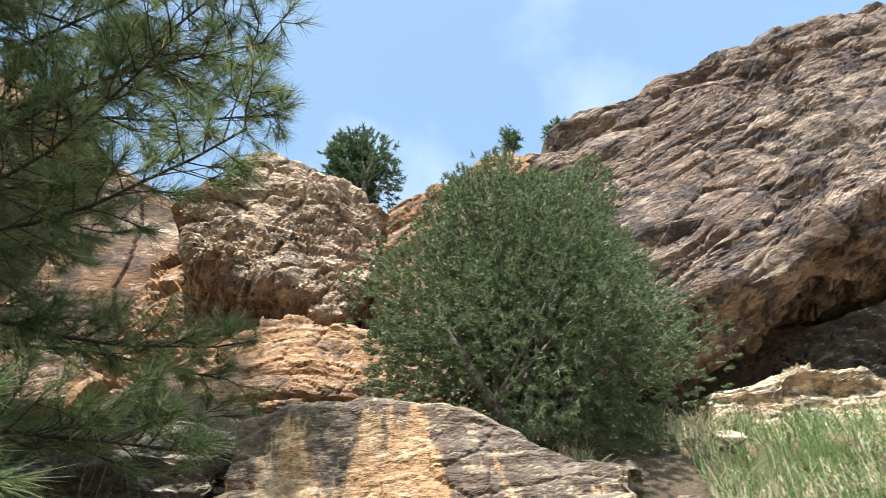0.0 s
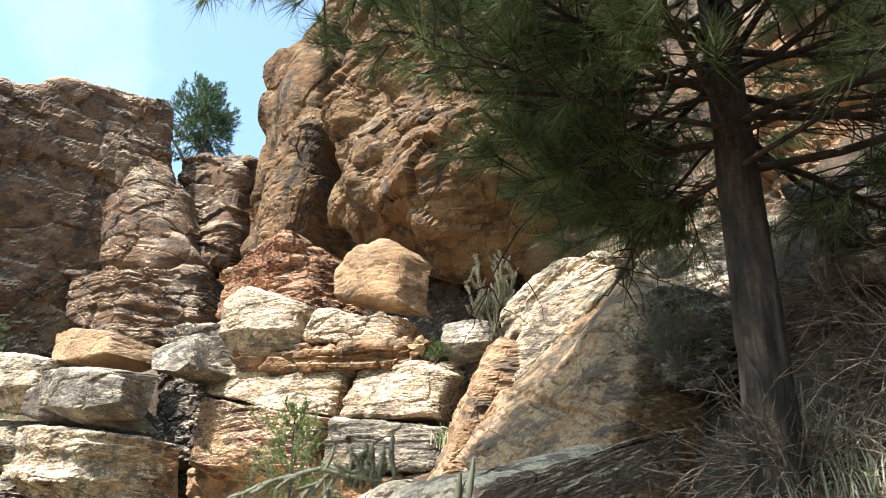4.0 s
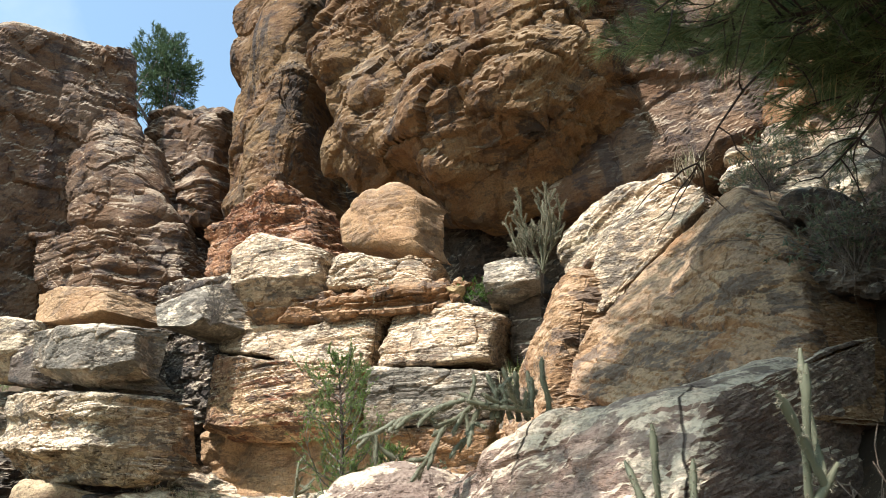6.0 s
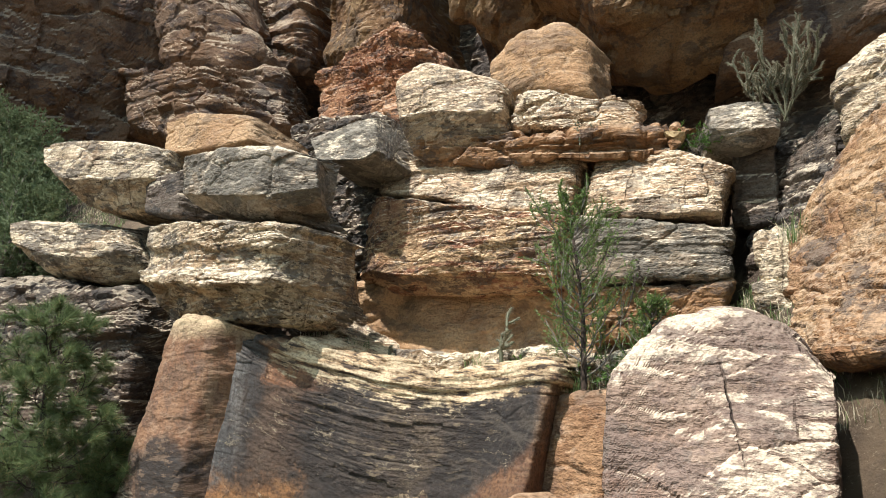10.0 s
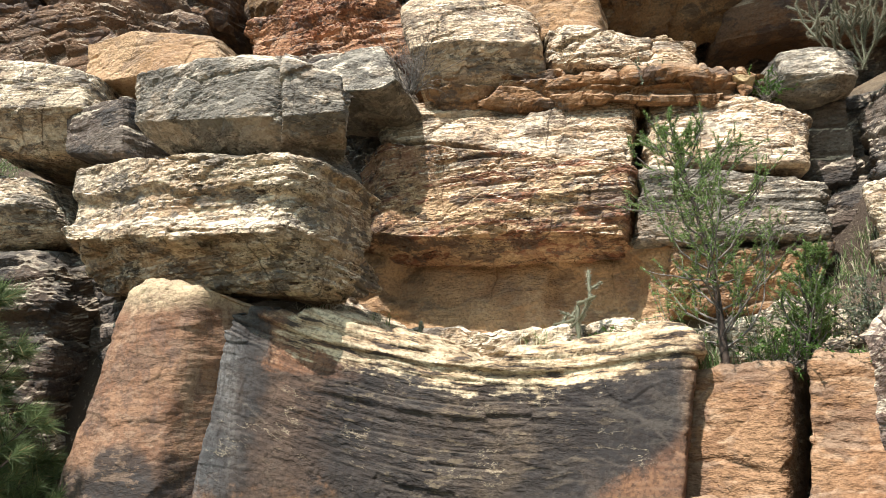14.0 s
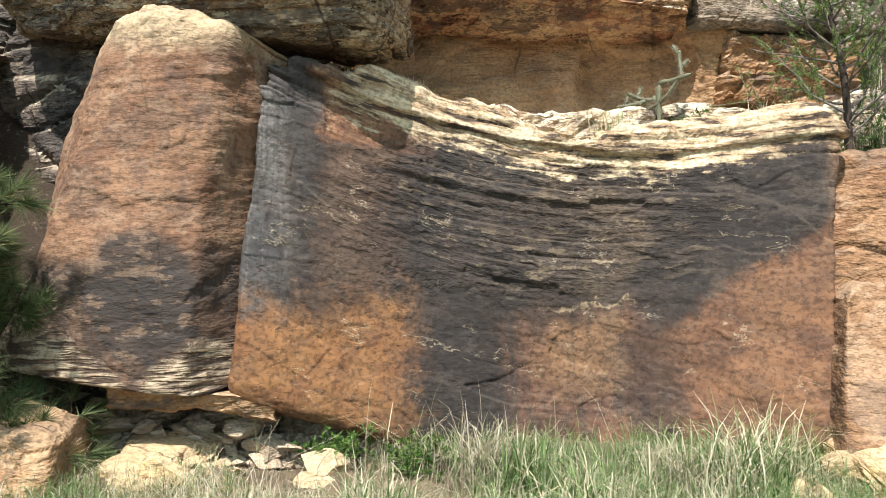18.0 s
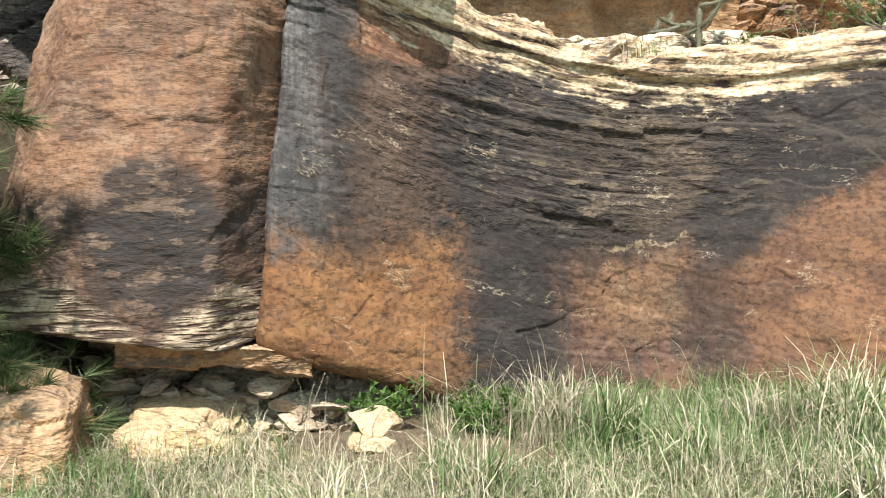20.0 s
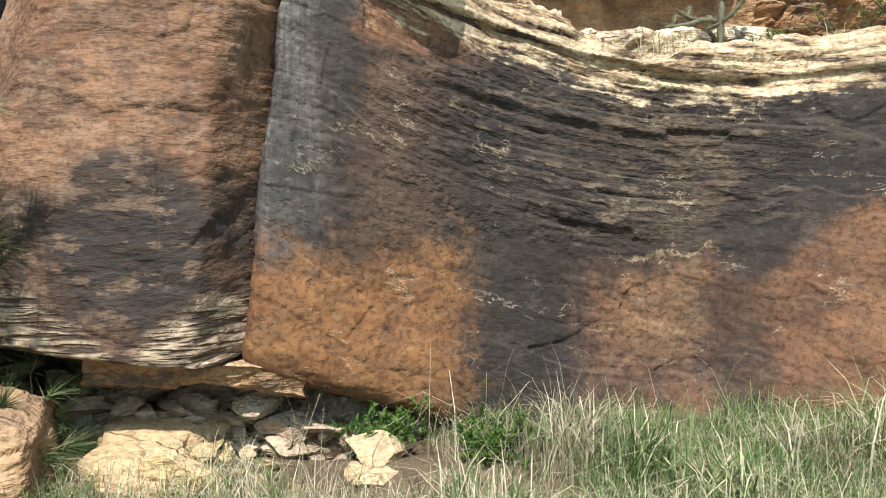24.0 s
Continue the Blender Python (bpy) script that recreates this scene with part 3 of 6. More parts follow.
def ground_z(x, y):
    x, y = np.asarray(x, float), np.asarray(y, float)
    i = np.clip(np.searchsorted(GX, x) - 1, 0, len(GX) - 2)
    j = np.clip(np.searchsorted(GY, y) - 1, 0, len(GY) - 2)
    gx, gy = np.asarray(GX, float), np.asarray(GY, float)
    a, b = np.clip((x - gx[i]) / (gx[i + 1] - gx[i]), 0, 1), np.clip((y - gy[j]) / (gy[j + 1] - gy[j]), 0, 1)
    a = a * a * (3 - 2 * a)
    z = (TABLE[i, j] * (1 - a) + TABLE[i + 1, j] * a) * (1 - b) + (TABLE[i, j + 1] * (1 - a) + TABLE[i + 1, j + 1] * a) * b
    p = np.stack([x, y, 0 * x], -1).reshape(-1, 3)
    z = z - 0.22 * np.exp(-((x + 13.9) / 1.1) ** 4 - ((y - 5.85) / 0.45) ** 4)
    return z + (fbm(p, (1.1, 1.1, 1), 5, 4) * 0.22).reshape(z.shape)


def build_ground():
    xs = np.unique(np.concatenate([np.linspace(-600, -45, 14), np.linspace(-45, -24, 40), np.linspace(-24, 10, 300), np.linspace(10, 30, 30), np.linspace(30, 600, 14)]))
    ys = np.unique(np.concatenate([np.linspace(-600, -20, 14), np.linspace(-20, 0, 40), np.linspace(0, 12, 130), np.linspace(12, 40, 30), np.linspace(40, 600, 14)]))
    X, Y = np.meshgrid(xs, ys, indexing="ij")
    Z = ground_z(X, Y)
    n, m = X.shape
    ii, jj = np.meshgrid(np.arange(n - 1), np.arange(m - 1), indexing="ij")
    k = (ii * m + jj).ravel()
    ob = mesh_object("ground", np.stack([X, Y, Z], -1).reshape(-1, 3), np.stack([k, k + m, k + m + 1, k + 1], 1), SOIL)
    tagged(ob, "sandy canyon slope of pale soil below the cliffs", "ground", kind="structure")


build_ground()


# ---- rocks ----
FINE = 0.52   # mesh size of the rocks against the sizes given below


def rock(name, cols, mat, label, depth=1.2, seg=0.045, edge=0.12, beds=((0.28, 0.05), (0.09, 0.02)), rough=0.07, chips=0.05, top=0.0, under=0.0,
         belly=(), dip=0.0, seed=1, category="rock", kind="", group="", lumps=0.0, fs=1.0, joint=1.0, scoops=(), wob=0.3, aspect=1.0, jitter=0.37, smooth=False, rim=(), ends=1.0, wavy=0.1, skin=0.02, sag=(), blunt=0.14):
    """A bedded block. cols: from left to right, the foot and the head of its front (x, y, z, x, y, z). belly: (height 0 to 1, metres forward)."""
    c = np.array(cols, float)
    foot, head = c[:, :3], c[:, 3:]
    mid = (foot + head) / 2
    run = np.concatenate([[0], np.cumsum(np.linalg.norm(np.diff(mid, axis=0), axis=1))])
    W, H = run[-1], np.linalg.norm(head - foot, axis=1).mean()
    along = mid[-1] - mid[0]
    bk = np.array([-along[1], along[0], 0.0])
    bk = bk / np.linalg.norm(bk)
    if bk[1] < 0:
        bk = -bk
    seg = seg * FINE
    ns, nt, nd = max(8, int(W / seg)), max(8, int(H / seg)), max(4, int(depth / seg / 3.5))
    s = np.concatenate([np.zeros(nd), np.linspace(0, 1, ns + 1), np.ones(nd)])
    t = np.concatenate([np.zeros(nd), np.linspace(0, 1, nt + 1), np.ones(nd)])
    ds = np.concatenate([np.linspace(depth, depth / nd, nd), np.zeros(ns + 1), np.linspace(depth / nd, depth, nd)])
    dt = np.concatenate([np.linspace(depth, depth / nd, nd), np.zeros(nt + 1), np.linspace(depth / nd, depth, nd)])
    S, T = np.meshgrid(s, t, indexing="ij")
    DS, DT = np.meshgrid(ds, dt, indexing="ij")
    u = S * W
    F = np.stack([np.interp(u, run, foot[:, k]) for k in range(3)], -1)
    G = np.stack([np.interp(u, run, head[:, k]) for k in range(3)], -1)
    # no creases where two stretches meet
    k = max(1, int(blunt / max(W / ns, 1e-6)))
    for E in (F, G):
        front = E[nd:nd + ns + 1]
        wide = np.concatenate([np.repeat(front[:1], k, 0), front, np.repeat(front[-1:], k, 0)])
        total = np.cumsum(np.concatenate([np.zeros((1,) + wide.shape[1:]), wide]), 0)
        E[nd:nd + ns + 1] = (total[2 * k + 1:] - total[:-2 * k - 1]) / (2 * k + 1)
        E[:nd], E[nd + ns + 1:] = E[nd], E[nd + ns]
    # wavering outline
    edge_wave = fbm(np.stack([u.ravel(), T.ravel() * 0, u.ravel() * 0 + seed * 7.3], -1), (1.5, 1, 1), seed, 4).reshape(u.shape)
    G[..., 2] += edge_wave * min(0.45, wob * H)
    P = F + (G - F) * T[..., None]
    push = np.zeros_like(S)
    if belly:
        shift = 0.22 * fbm(P.reshape(-1, 3), (1.3, 1.3, 0.5), seed + 44, 3).reshape(S.shape) * np.clip(4 * np.minimum(T, 1 - T), 0, 1)
        push = push + np.interp(T + shift, [b[0] for b in belly], [b[1] for b in belly])
    r = edge * (0.5 + vnoise(P.reshape(-1, 3), 1.3, seed + 2).reshape(S.shape))
    for d, rr in ((np.minimum(S, 1 - S) * W, np.minimum(r * ends, 0.3 * W)), (np.minimum(T, 1 - T) * H, r)):
        q = np.clip(1 - d / rr, 0, 1)
        push = push - rr * (1 - np.sqrt(np.clip(1 - q * q, 0, 1)))
    D = np.maximum(DS, DT)
    P = P + bk * (D - push)[..., None]
    P[..., 2] += np.where(T >= 1, DT * top, 0) + np.where(T <= 0, DT * under, 0) + DS * (top * T + under * (1 - T))
    # sides draw in a little towards the back
    nrm = np.cross(np.gradient(P, axis=0), np.gradient(P, axis=1))
    ln = np.linalg.norm(nrm, axis=-1, keepdims=True)
    nrm = np.where(ln > 1e-9, nrm / np.maximum(ln, 1e-9), -bk)
    for _ in range(2):
        nrm[1:-1, 1:-1] = (nrm[1:-1, 1:-1] * 2 + nrm[:-2, 1:-1] + nrm[2:, 1:-1] + nrm[1:-1, :-2] + nrm[1:-1, 2:]) / 6
    p = P.reshape(-1, 3)
    lat = np.clip((vnoise(p, (1.1, 1.1, 2.0), seed + 31) - 0.28) * 2.4, 0.12, 1.4)
    disp = rough * 2.0 * fbm(p, 1.2 / fs, seed + 3, 3)
    h = p[:, 2] + dip * p[:, 0] + wavy * fbm(p, (0.9, 0.9, 0.3), seed + 5, 3)
    bold = 1.0 if category == "cliff" or smooth else 1.45   # boulders weather along their beds more than they chip
    chips = chips if category == "cliff" or smooth else chips * 0.6
    for k, (th, am) in enumerate(beds):
        jit = np.floor(4.0 * vnoise(p, (1.7, 1.7, 0.4), seed + 60 + k)) * jitter
        disp = disp + am * 2 * bold * lat * layer_noise(h / th + jit, seed + 11 * k)
    if chips:
        pw = p + 0.25 * fs * np.stack([fbm(p, 1.6 / fs, seed + 71 + a, 3) for a in range(3)], -1)
        tilt = pw.copy()
        tilt[:, 2] += dip * pw[:, 0]
        st, jn = facets(tilt, np.array((0.62, 0.62, 0.34 * aspect)) * fs, seed + 70)
        st2, jn2 = facets(tilt, np.array((0.24, 0.24, 0.12 * aspect)) * fs, seed + 170)
        st3, jn3 = facets(tilt, np.array((0.1, 0.1, 0.05)) * fs, seed + 270)
        where = np.clip((vnoise(p, 1.5 / fs, seed + 33) - 0.3) / 0.3, 0.1, 1)
        disp = disp + chips * (1.6 * st + where * (0.75 * st2 + 0.4 * st3) - 0.8 * jn * joint - 0.35 * jn2 * joint * where)
    for s0, t0, rs, rt, dp in scoops:
        e = ((S.ravel() - s0) / rs) ** 2 + ((T.ravel() - t0) / rt) ** 2 + 0.9 * fbm(p, 2.2, seed + 200, 3)
        disp = disp - dp * np.clip((1 - e) / 0.35, 0, 1) * np.clip(0.55 + 0.6 * (T.ravel() - t0) / rt, 0.15, 1)
    if rim:   # flaggy beds along the upper rim
        w = np.clip((T.ravel() - rim[0]) / 0.12, 0, 1)
        hr = p[:, 2] - 0.1 * np.minimum(p[:, 0] + 11.2, 0) ** 2 + 0.12 * fbm(p, (0.9, 0.9, 0.4), seed + 6, 3)
        disp = disp + w * rim[1] * (layer_noise(hr / 0.1, seed + 301) + 0.6 * layer_noise(hr / 0.042 + np.floor(3 * vnoise(p, 1.5, seed + 9)) * 0.37, seed + 302) + 0.4 * fbm(p, 3.0, seed + 303, 3))
    if lumps:
        disp = disp + lumps * 2 * fbm(p, 0.55, seed + 90, 3)
    if sag:   # beds that dip to the middle and weather out round one place: x, z, half sizes, depth
        x0, z0, rx, rz, dp = sag
        zone = np.clip(1.5 - ((p[:, 0] - x0) / rx) ** 2 - ((p[:, 2] - z0) / rz) ** 2 + 2.0 * fbm(p, 2.0, seed + 310, 3), 0.12, 1)
        hb = p[:, 2] - 0.1 * np.minimum(p[:, 0] + 11.2, 0) ** 2 + 0.06 * fbm(p, (1.6, 1.6, 0.6), seed + 311, 3)
        cut = np.floor(5 * vnoise(p, (2.2, 2.2, 0.8), seed + 312)) * 0.37
        disp = disp + dp * zone * (layer_noise(hb / 0.11 + cut, seed + 313) + 0.6 * layer_noise(hb / 0.045 + 1.7 * cut, seed + 314))
    disp = disp + skin * (fbm(p, (7.0, 7.0, 11.0), seed + 80, 4) * 1.2 + 0.6 * fbm(p, (26.0, 26.0, 34.0), seed + 81, 2))
    P = P + nrm * disp.reshape(S.shape)[..., None]
    n, m = S.shape
    ii, jj = np.meshgrid(np.arange(n - 1), np.arange(m - 1), indexing="ij")
    ok = ~(((ii < nd) | (ii >= nd + ns)) & ((jj < nd) | (jj >= nd + nt)))
    k = (ii * m + jj)[ok]
    faces = np.stack([k, k + m, k + m + 1, k + 1], 1)
    base = np.array([P[..., 0].mean(), P[..., 1].mean(), P[..., 2].min()])
    ob = mesh_object(name, P.reshape(-1, 3) - base, faces, STONE[mat], smooth)
    ob.location = base
    return tagged(ob, label, category, group, kind)

# ---- cliffs, ledges and boulders ----
rock("cliff_buttress", [(-18.19, 10.80, 9.35, -18.74, 11.50, 16.61), (-15.30, 10.20, 8.67, -17.26, 11.50, 17.08), (-15.11, 10.70, 9.43, -16.25, 11.90, 19.13)], "cliff", "ochre sandstone cliff buttress with dark clefts", joint=0.6, aspect=3.0, fs=2.2, depth=5, seg=0.09, edge=0.6, beds=((1.1, 0.04),), rough=0.25, chips=0.08, lumps=0.4, category='cliff', kind='structure', seed=485)
rock("cliff_overhang", [(-14.32, 10.30, 9.04, -15.12, 11.60, 19.20), (-12.98, 9.90, 8.24, -13.49, 11.00, 18.60), (-10.52, 9.60, 7.45, -10.89, 10.50, 16.84), (-8.87, 9.60, 7.39, -8.60, 10.50, 15.20), (-7.87, 9.80, 8.72, -7.00, 10.80, 13.60)], "cliff", "bulging ochre sandstone cliff overhanging a cave", joint=0.5, aspect=1.2, fs=2.4, depth=6, seg=0.085, edge=0.8, beds=((1.1, 0.12), (0.4, 0.05)), rough=0.4, chips=0.13, lumps=0.6, belly=((0, -1.0), (0.1, -0.25), (0.25, 0.2), (0.5, 0.3), (1, 0)), under=0.8, category='cliff', kind='structure', seed=348)
# the purple-brown stone carries this face's shade in its colour
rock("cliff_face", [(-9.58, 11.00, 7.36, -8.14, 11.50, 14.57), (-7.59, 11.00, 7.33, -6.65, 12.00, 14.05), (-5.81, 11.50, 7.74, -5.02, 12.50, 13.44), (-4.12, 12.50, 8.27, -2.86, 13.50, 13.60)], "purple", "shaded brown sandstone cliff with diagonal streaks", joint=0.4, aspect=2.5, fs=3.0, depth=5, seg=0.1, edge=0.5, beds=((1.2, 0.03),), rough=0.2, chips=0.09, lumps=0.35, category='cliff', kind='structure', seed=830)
rock("cliff_face", [(-5.99, 11.00, 7.43, -5.10, 12.00, 11.75), (-3.97, 10.00, 6.56, -3.22, 11.00, 10.39)], "orange", "sunlit orange sandstone cliff beyond the slab", fs=1.6, depth=5, seg=0.1, edge=0.5, beds=((0.6, 0.1), (0.2, 0.04)), rough=0.35, chips=0.18, category='cliff', kind='structure', seed=445)
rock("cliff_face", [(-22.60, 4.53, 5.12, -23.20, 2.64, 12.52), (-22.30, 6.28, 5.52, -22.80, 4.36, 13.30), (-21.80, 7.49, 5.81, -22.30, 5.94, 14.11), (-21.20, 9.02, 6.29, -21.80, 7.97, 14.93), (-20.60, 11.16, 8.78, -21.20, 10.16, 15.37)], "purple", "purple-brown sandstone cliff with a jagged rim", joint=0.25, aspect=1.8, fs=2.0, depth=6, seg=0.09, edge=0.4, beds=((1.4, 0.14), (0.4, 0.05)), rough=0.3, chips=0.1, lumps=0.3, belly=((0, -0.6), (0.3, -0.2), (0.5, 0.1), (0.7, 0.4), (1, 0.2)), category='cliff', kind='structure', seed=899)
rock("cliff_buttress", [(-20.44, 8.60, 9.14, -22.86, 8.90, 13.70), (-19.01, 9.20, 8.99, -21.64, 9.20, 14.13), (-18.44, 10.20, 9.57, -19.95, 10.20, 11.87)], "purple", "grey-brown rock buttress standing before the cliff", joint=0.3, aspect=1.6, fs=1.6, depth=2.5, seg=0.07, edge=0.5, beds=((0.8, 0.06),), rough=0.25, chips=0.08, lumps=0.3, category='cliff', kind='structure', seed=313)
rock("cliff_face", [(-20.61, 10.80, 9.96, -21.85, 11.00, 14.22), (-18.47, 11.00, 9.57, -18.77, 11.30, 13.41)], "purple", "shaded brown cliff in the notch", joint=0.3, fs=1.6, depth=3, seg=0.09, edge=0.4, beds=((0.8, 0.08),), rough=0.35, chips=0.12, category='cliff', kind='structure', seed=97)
rock("rock_tower", [(-3.87, 9.60, 9.60, -4.32, 9.80, 10.86), (-2.35, 9.20, 8.70, -2.76, 9.80, 11.97), (-1.23, 9.30, 8.01, -1.57, 10.30, 11.69), (-0.51, 10.00, 9.48, -0.54, 10.80, 11.23)], "layered", "layered grey-tan sandstone tower on the skyline", jitter=0.2, fs=1.0, depth=3, seg=0.06, edge=0.3, beds=((0.4, 0.18), (0.14, 0.07)), rough=0.2, chips=0.08, category='cliff', kind='structure', seed=279)
rock("cliff_face", [(-1.39, 10.60, 8.36, -1.42, 11.90, 12.02), (-0.55, 10.30, 8.15, -0.57, 11.30, 11.93), (0.43, 10.00, 7.93, 1.17, 10.80, 12.52), (1.65, 9.50, 7.59, 2.40, 10.00, 12.22)], "orange", "smooth tilted orange sandstone slope on the skyline", fs=1.8, depth=4, seg=0.08, edge=0.4, beds=((0.8, 0.08), (0.2, 0.04)), rough=0.2, chips=0.08, dip=-0.5, category='cliff', kind='structure', seed=43)
rock("cliff_overhang", [(1.25, 9.30, 7.88, 1.90, 10.00, 12.06), (2.49, 8.60, 7.13, 3.53, 9.80, 12.97), (3.48, 8.00, 6.66, 5.72, 9.60, 13.95), (4.44, 7.80, 6.98, 7.78, 9.60, 14.97), (5.28, 7.60, 7.57, 9.12, 9.60, 15.56), (7.25, 7.40, 7.77, 12.80, 9.60, 16.15)], "tan", "jagged tan sandstone cliff overhanging a dark cave", aspect=0.8, jitter=0.16, joint=1.0, fs=2.2, depth=6, seg=0.07, edge=0.5, beds=((1.1, 0.3), (0.35, 0.14), (0.12, 0.05)), rough=0.2, chips=0.06, dip=-0.45, under=0.4, belly=((0, -0.5), (0.06, 0.2), (0.3, 0.3), (1, 0)), category='cliff', kind='structure', seed=812)
# the cave's shade is put into this wall's dark stone
rock("cave_wall", [(2.62, 13.40, 7.74, 3.59, 13.60, 14.00), (12.28, 13.20, 7.38, 16.51, 13.60, 14.26)], "dark", "sandstone back wall of the cave, coloured dark for the cave's shade", depth=2, seg=0.15, edge=0.3, rough=0.2, category='cliff', kind='structure', seed=604)
rock("rock_bench", [(-13.41, 6.90, 1.20, -13.50, 6.90, 3.16), (-11.64, 6.95, 1.24, -11.60, 6.95, 2.62), (-9.92, 7.00, 1.29, -9.78, 7.00, 2.70), (-8.70, 7.00, 1.32, -8.43, 7.20, 2.90)], "pale", "buff bedrock bench behind the dark wall", depth=1.6, seg=0.06, edge=0.1, beds=((0.2, 0.04),), rough=0.08, chips=0.03, kind='structure', category='cliff', seed=3)
# dark stone here too, for the shade under the overhang
rock("cave_wall", [(-15.81, 12.60, 7.92, -16.21, 12.80, 11.16), (-11.62, 12.40, 6.32, -11.75, 12.80, 10.36), (-7.27, 12.20, 5.91, -7.02, 12.80, 9.02)], "dark", "back wall of the cave under the overhang, coloured dark for its shade", depth=1.5, seg=0.12, edge=0.3, beds=((0.6, 0.06),), rough=0.2, chips=0.05, kind='structure', category='cliff', seed=470)
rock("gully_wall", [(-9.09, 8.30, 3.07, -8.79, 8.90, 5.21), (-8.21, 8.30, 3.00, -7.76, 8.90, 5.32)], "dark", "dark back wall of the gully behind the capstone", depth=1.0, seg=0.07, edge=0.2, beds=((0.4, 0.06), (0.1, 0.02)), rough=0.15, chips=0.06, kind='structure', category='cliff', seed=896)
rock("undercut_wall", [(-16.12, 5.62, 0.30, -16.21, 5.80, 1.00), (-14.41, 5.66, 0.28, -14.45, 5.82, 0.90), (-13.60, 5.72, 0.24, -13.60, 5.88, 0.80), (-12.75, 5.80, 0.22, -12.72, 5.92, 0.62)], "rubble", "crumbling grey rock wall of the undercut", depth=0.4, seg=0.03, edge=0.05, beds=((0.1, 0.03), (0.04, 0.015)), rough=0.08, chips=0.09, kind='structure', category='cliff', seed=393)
# three dark sheets added in the clefts, their colour standing in for shade
rock("cleft_shade_wall", [(-16.16, 6.30, 1.17, -16.41, 6.30, 3.76), (-14.35, 6.30, 1.22, -14.60, 6.30, 3.57)], "dark", "dark sheet standing in for shade at the back of the narrow cleft", depth=0.6, seg=0.05, edge=0.1, beds=((0.4, 0.04),), rough=0.1, chips=0.05, kind='structure', category='cliff', seed=676)
rock("cleft_shade_wall", [(-14.42, 7.90, 3.41, -14.78, 8.20, 6.17), (-13.00, 7.90, 3.30, -13.17, 8.20, 5.86)], "dark", "dark sheet standing in for shade in the cleft between the stacks", depth=0.6, seg=0.05, edge=0.1, beds=((0.4, 0.04),), rough=0.1, chips=0.05, kind='structure', category='cliff', seed=510)
rock("cleft_shade_wall", [(-14.98, 7.65, 3.96, -15.24, 7.65, 6.47), (-13.16, 7.65, 3.80, -13.28, 7.65, 6.07)], "dark", "dark sheet standing in for shade in the cleft behind the stack", depth=0.6, seg=0.05, edge=0.1, beds=((0.4, 0.04),), rough=0.1, chips=0.05, kind='structure', category='cliff', seed=656)
rock("sandstone_wall", [(-13.72, 5.40, 0.80, -13.54, 5.62, 2.90), (-13.30, 5.50, 0.63, -13.09, 5.80, 2.72), (-12.55, 5.70, 0.39, -12.35, 6.12, 2.60), (-11.74, 5.90, 0.21, -11.50, 6.20, 2.50), (-10.95, 5.75, 0.25, -10.59, 6.25, 2.47), (-10.27, 5.46, 0.41, -9.97, 6.02, 2.36)], "wall_panel", "dark-varnished sandstone wall panel above an orange base", rim=(0.84, 0.09), skin=0.014, sag=(-11.8, 1.95, 0.9, 0.55, 0.03), smooth=True, joint=0.1, depth=1.3, seg=0.017, edge=0.12, beds=((0.5, 0.008), (0.11, 0.004)), rough=0.07, chips=0.007, top=0.08, under=0.2, dip=0.3, category='rock wall', seed=290)
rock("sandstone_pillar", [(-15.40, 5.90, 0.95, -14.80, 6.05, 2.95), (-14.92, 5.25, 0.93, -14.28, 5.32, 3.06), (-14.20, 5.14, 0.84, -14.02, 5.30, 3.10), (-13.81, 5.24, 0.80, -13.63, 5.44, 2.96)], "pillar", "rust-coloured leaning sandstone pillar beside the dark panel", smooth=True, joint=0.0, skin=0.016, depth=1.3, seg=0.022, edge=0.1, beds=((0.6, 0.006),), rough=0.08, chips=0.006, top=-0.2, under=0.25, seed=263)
rock("sandstone_ledge", [(-18.73, 4.80, 1.24, -19.32, 4.80, 3.76), (-17.20, 5.00, 1.25, -18.27, 5.10, 3.65), (-16.02, 5.40, 1.24, -16.67, 5.50, 3.52), (-15.35, 5.60, 1.15, -15.61, 5.80, 3.34)], "layered_dark", "dark weathered sandstone ledge behind the young pine", depth=1.5, edge=0.2, top=0.3, seed=637)
rock("sandstone_block", [(-15.50, 5.65, 3.20, -15.55, 5.65, 4.35), (-14.10, 5.40, 3.00, -14.05, 5.35, 4.15), (-12.88, 5.35, 2.93, -12.76, 5.32, 3.90), (-12.72, 5.75, 3.10, -12.66, 5.80, 3.92)], "pale", "large overhanging pale sandstone block with wavy bedding", ends=3.2, rough=0.045, wob=0.05, chips=0.022, depth=0.5, seg=0.026, edge=0.08, beds=((0.3, 0.03), (0.08, 0.018), (0.035, 0.008)), belly=((0, -0.4), (0.2, -0.14), (0.29, 0.1), (0.36, 0.1), (0.44, -0.01), (0.62, -0.04), (0.68, 0.03), (0.95, 0.02), (1, -0.05)), under=0.05, group='stacked blocks', seed=2)
rock("sandstone_block", [(-14.66, 5.50, 4.41, -14.61, 5.40, 4.99), (-13.80, 5.30, 4.16, -13.84, 5.25, 4.92), (-12.92, 5.25, 4.04, -12.94, 5.25, 4.76)], "grey", "grey capping sandstone block with a pale top", ends=2.5, rough=0.04, wob=0.05, chips=0.022, depth=0.75, seg=0.026, edge=0.08, beds=((0.4, 0.012), (0.1, 0.006)), belly=((0, -0.3), (0.25, 0), (1, 0)), top=0.1, group='stacked blocks', seed=822)
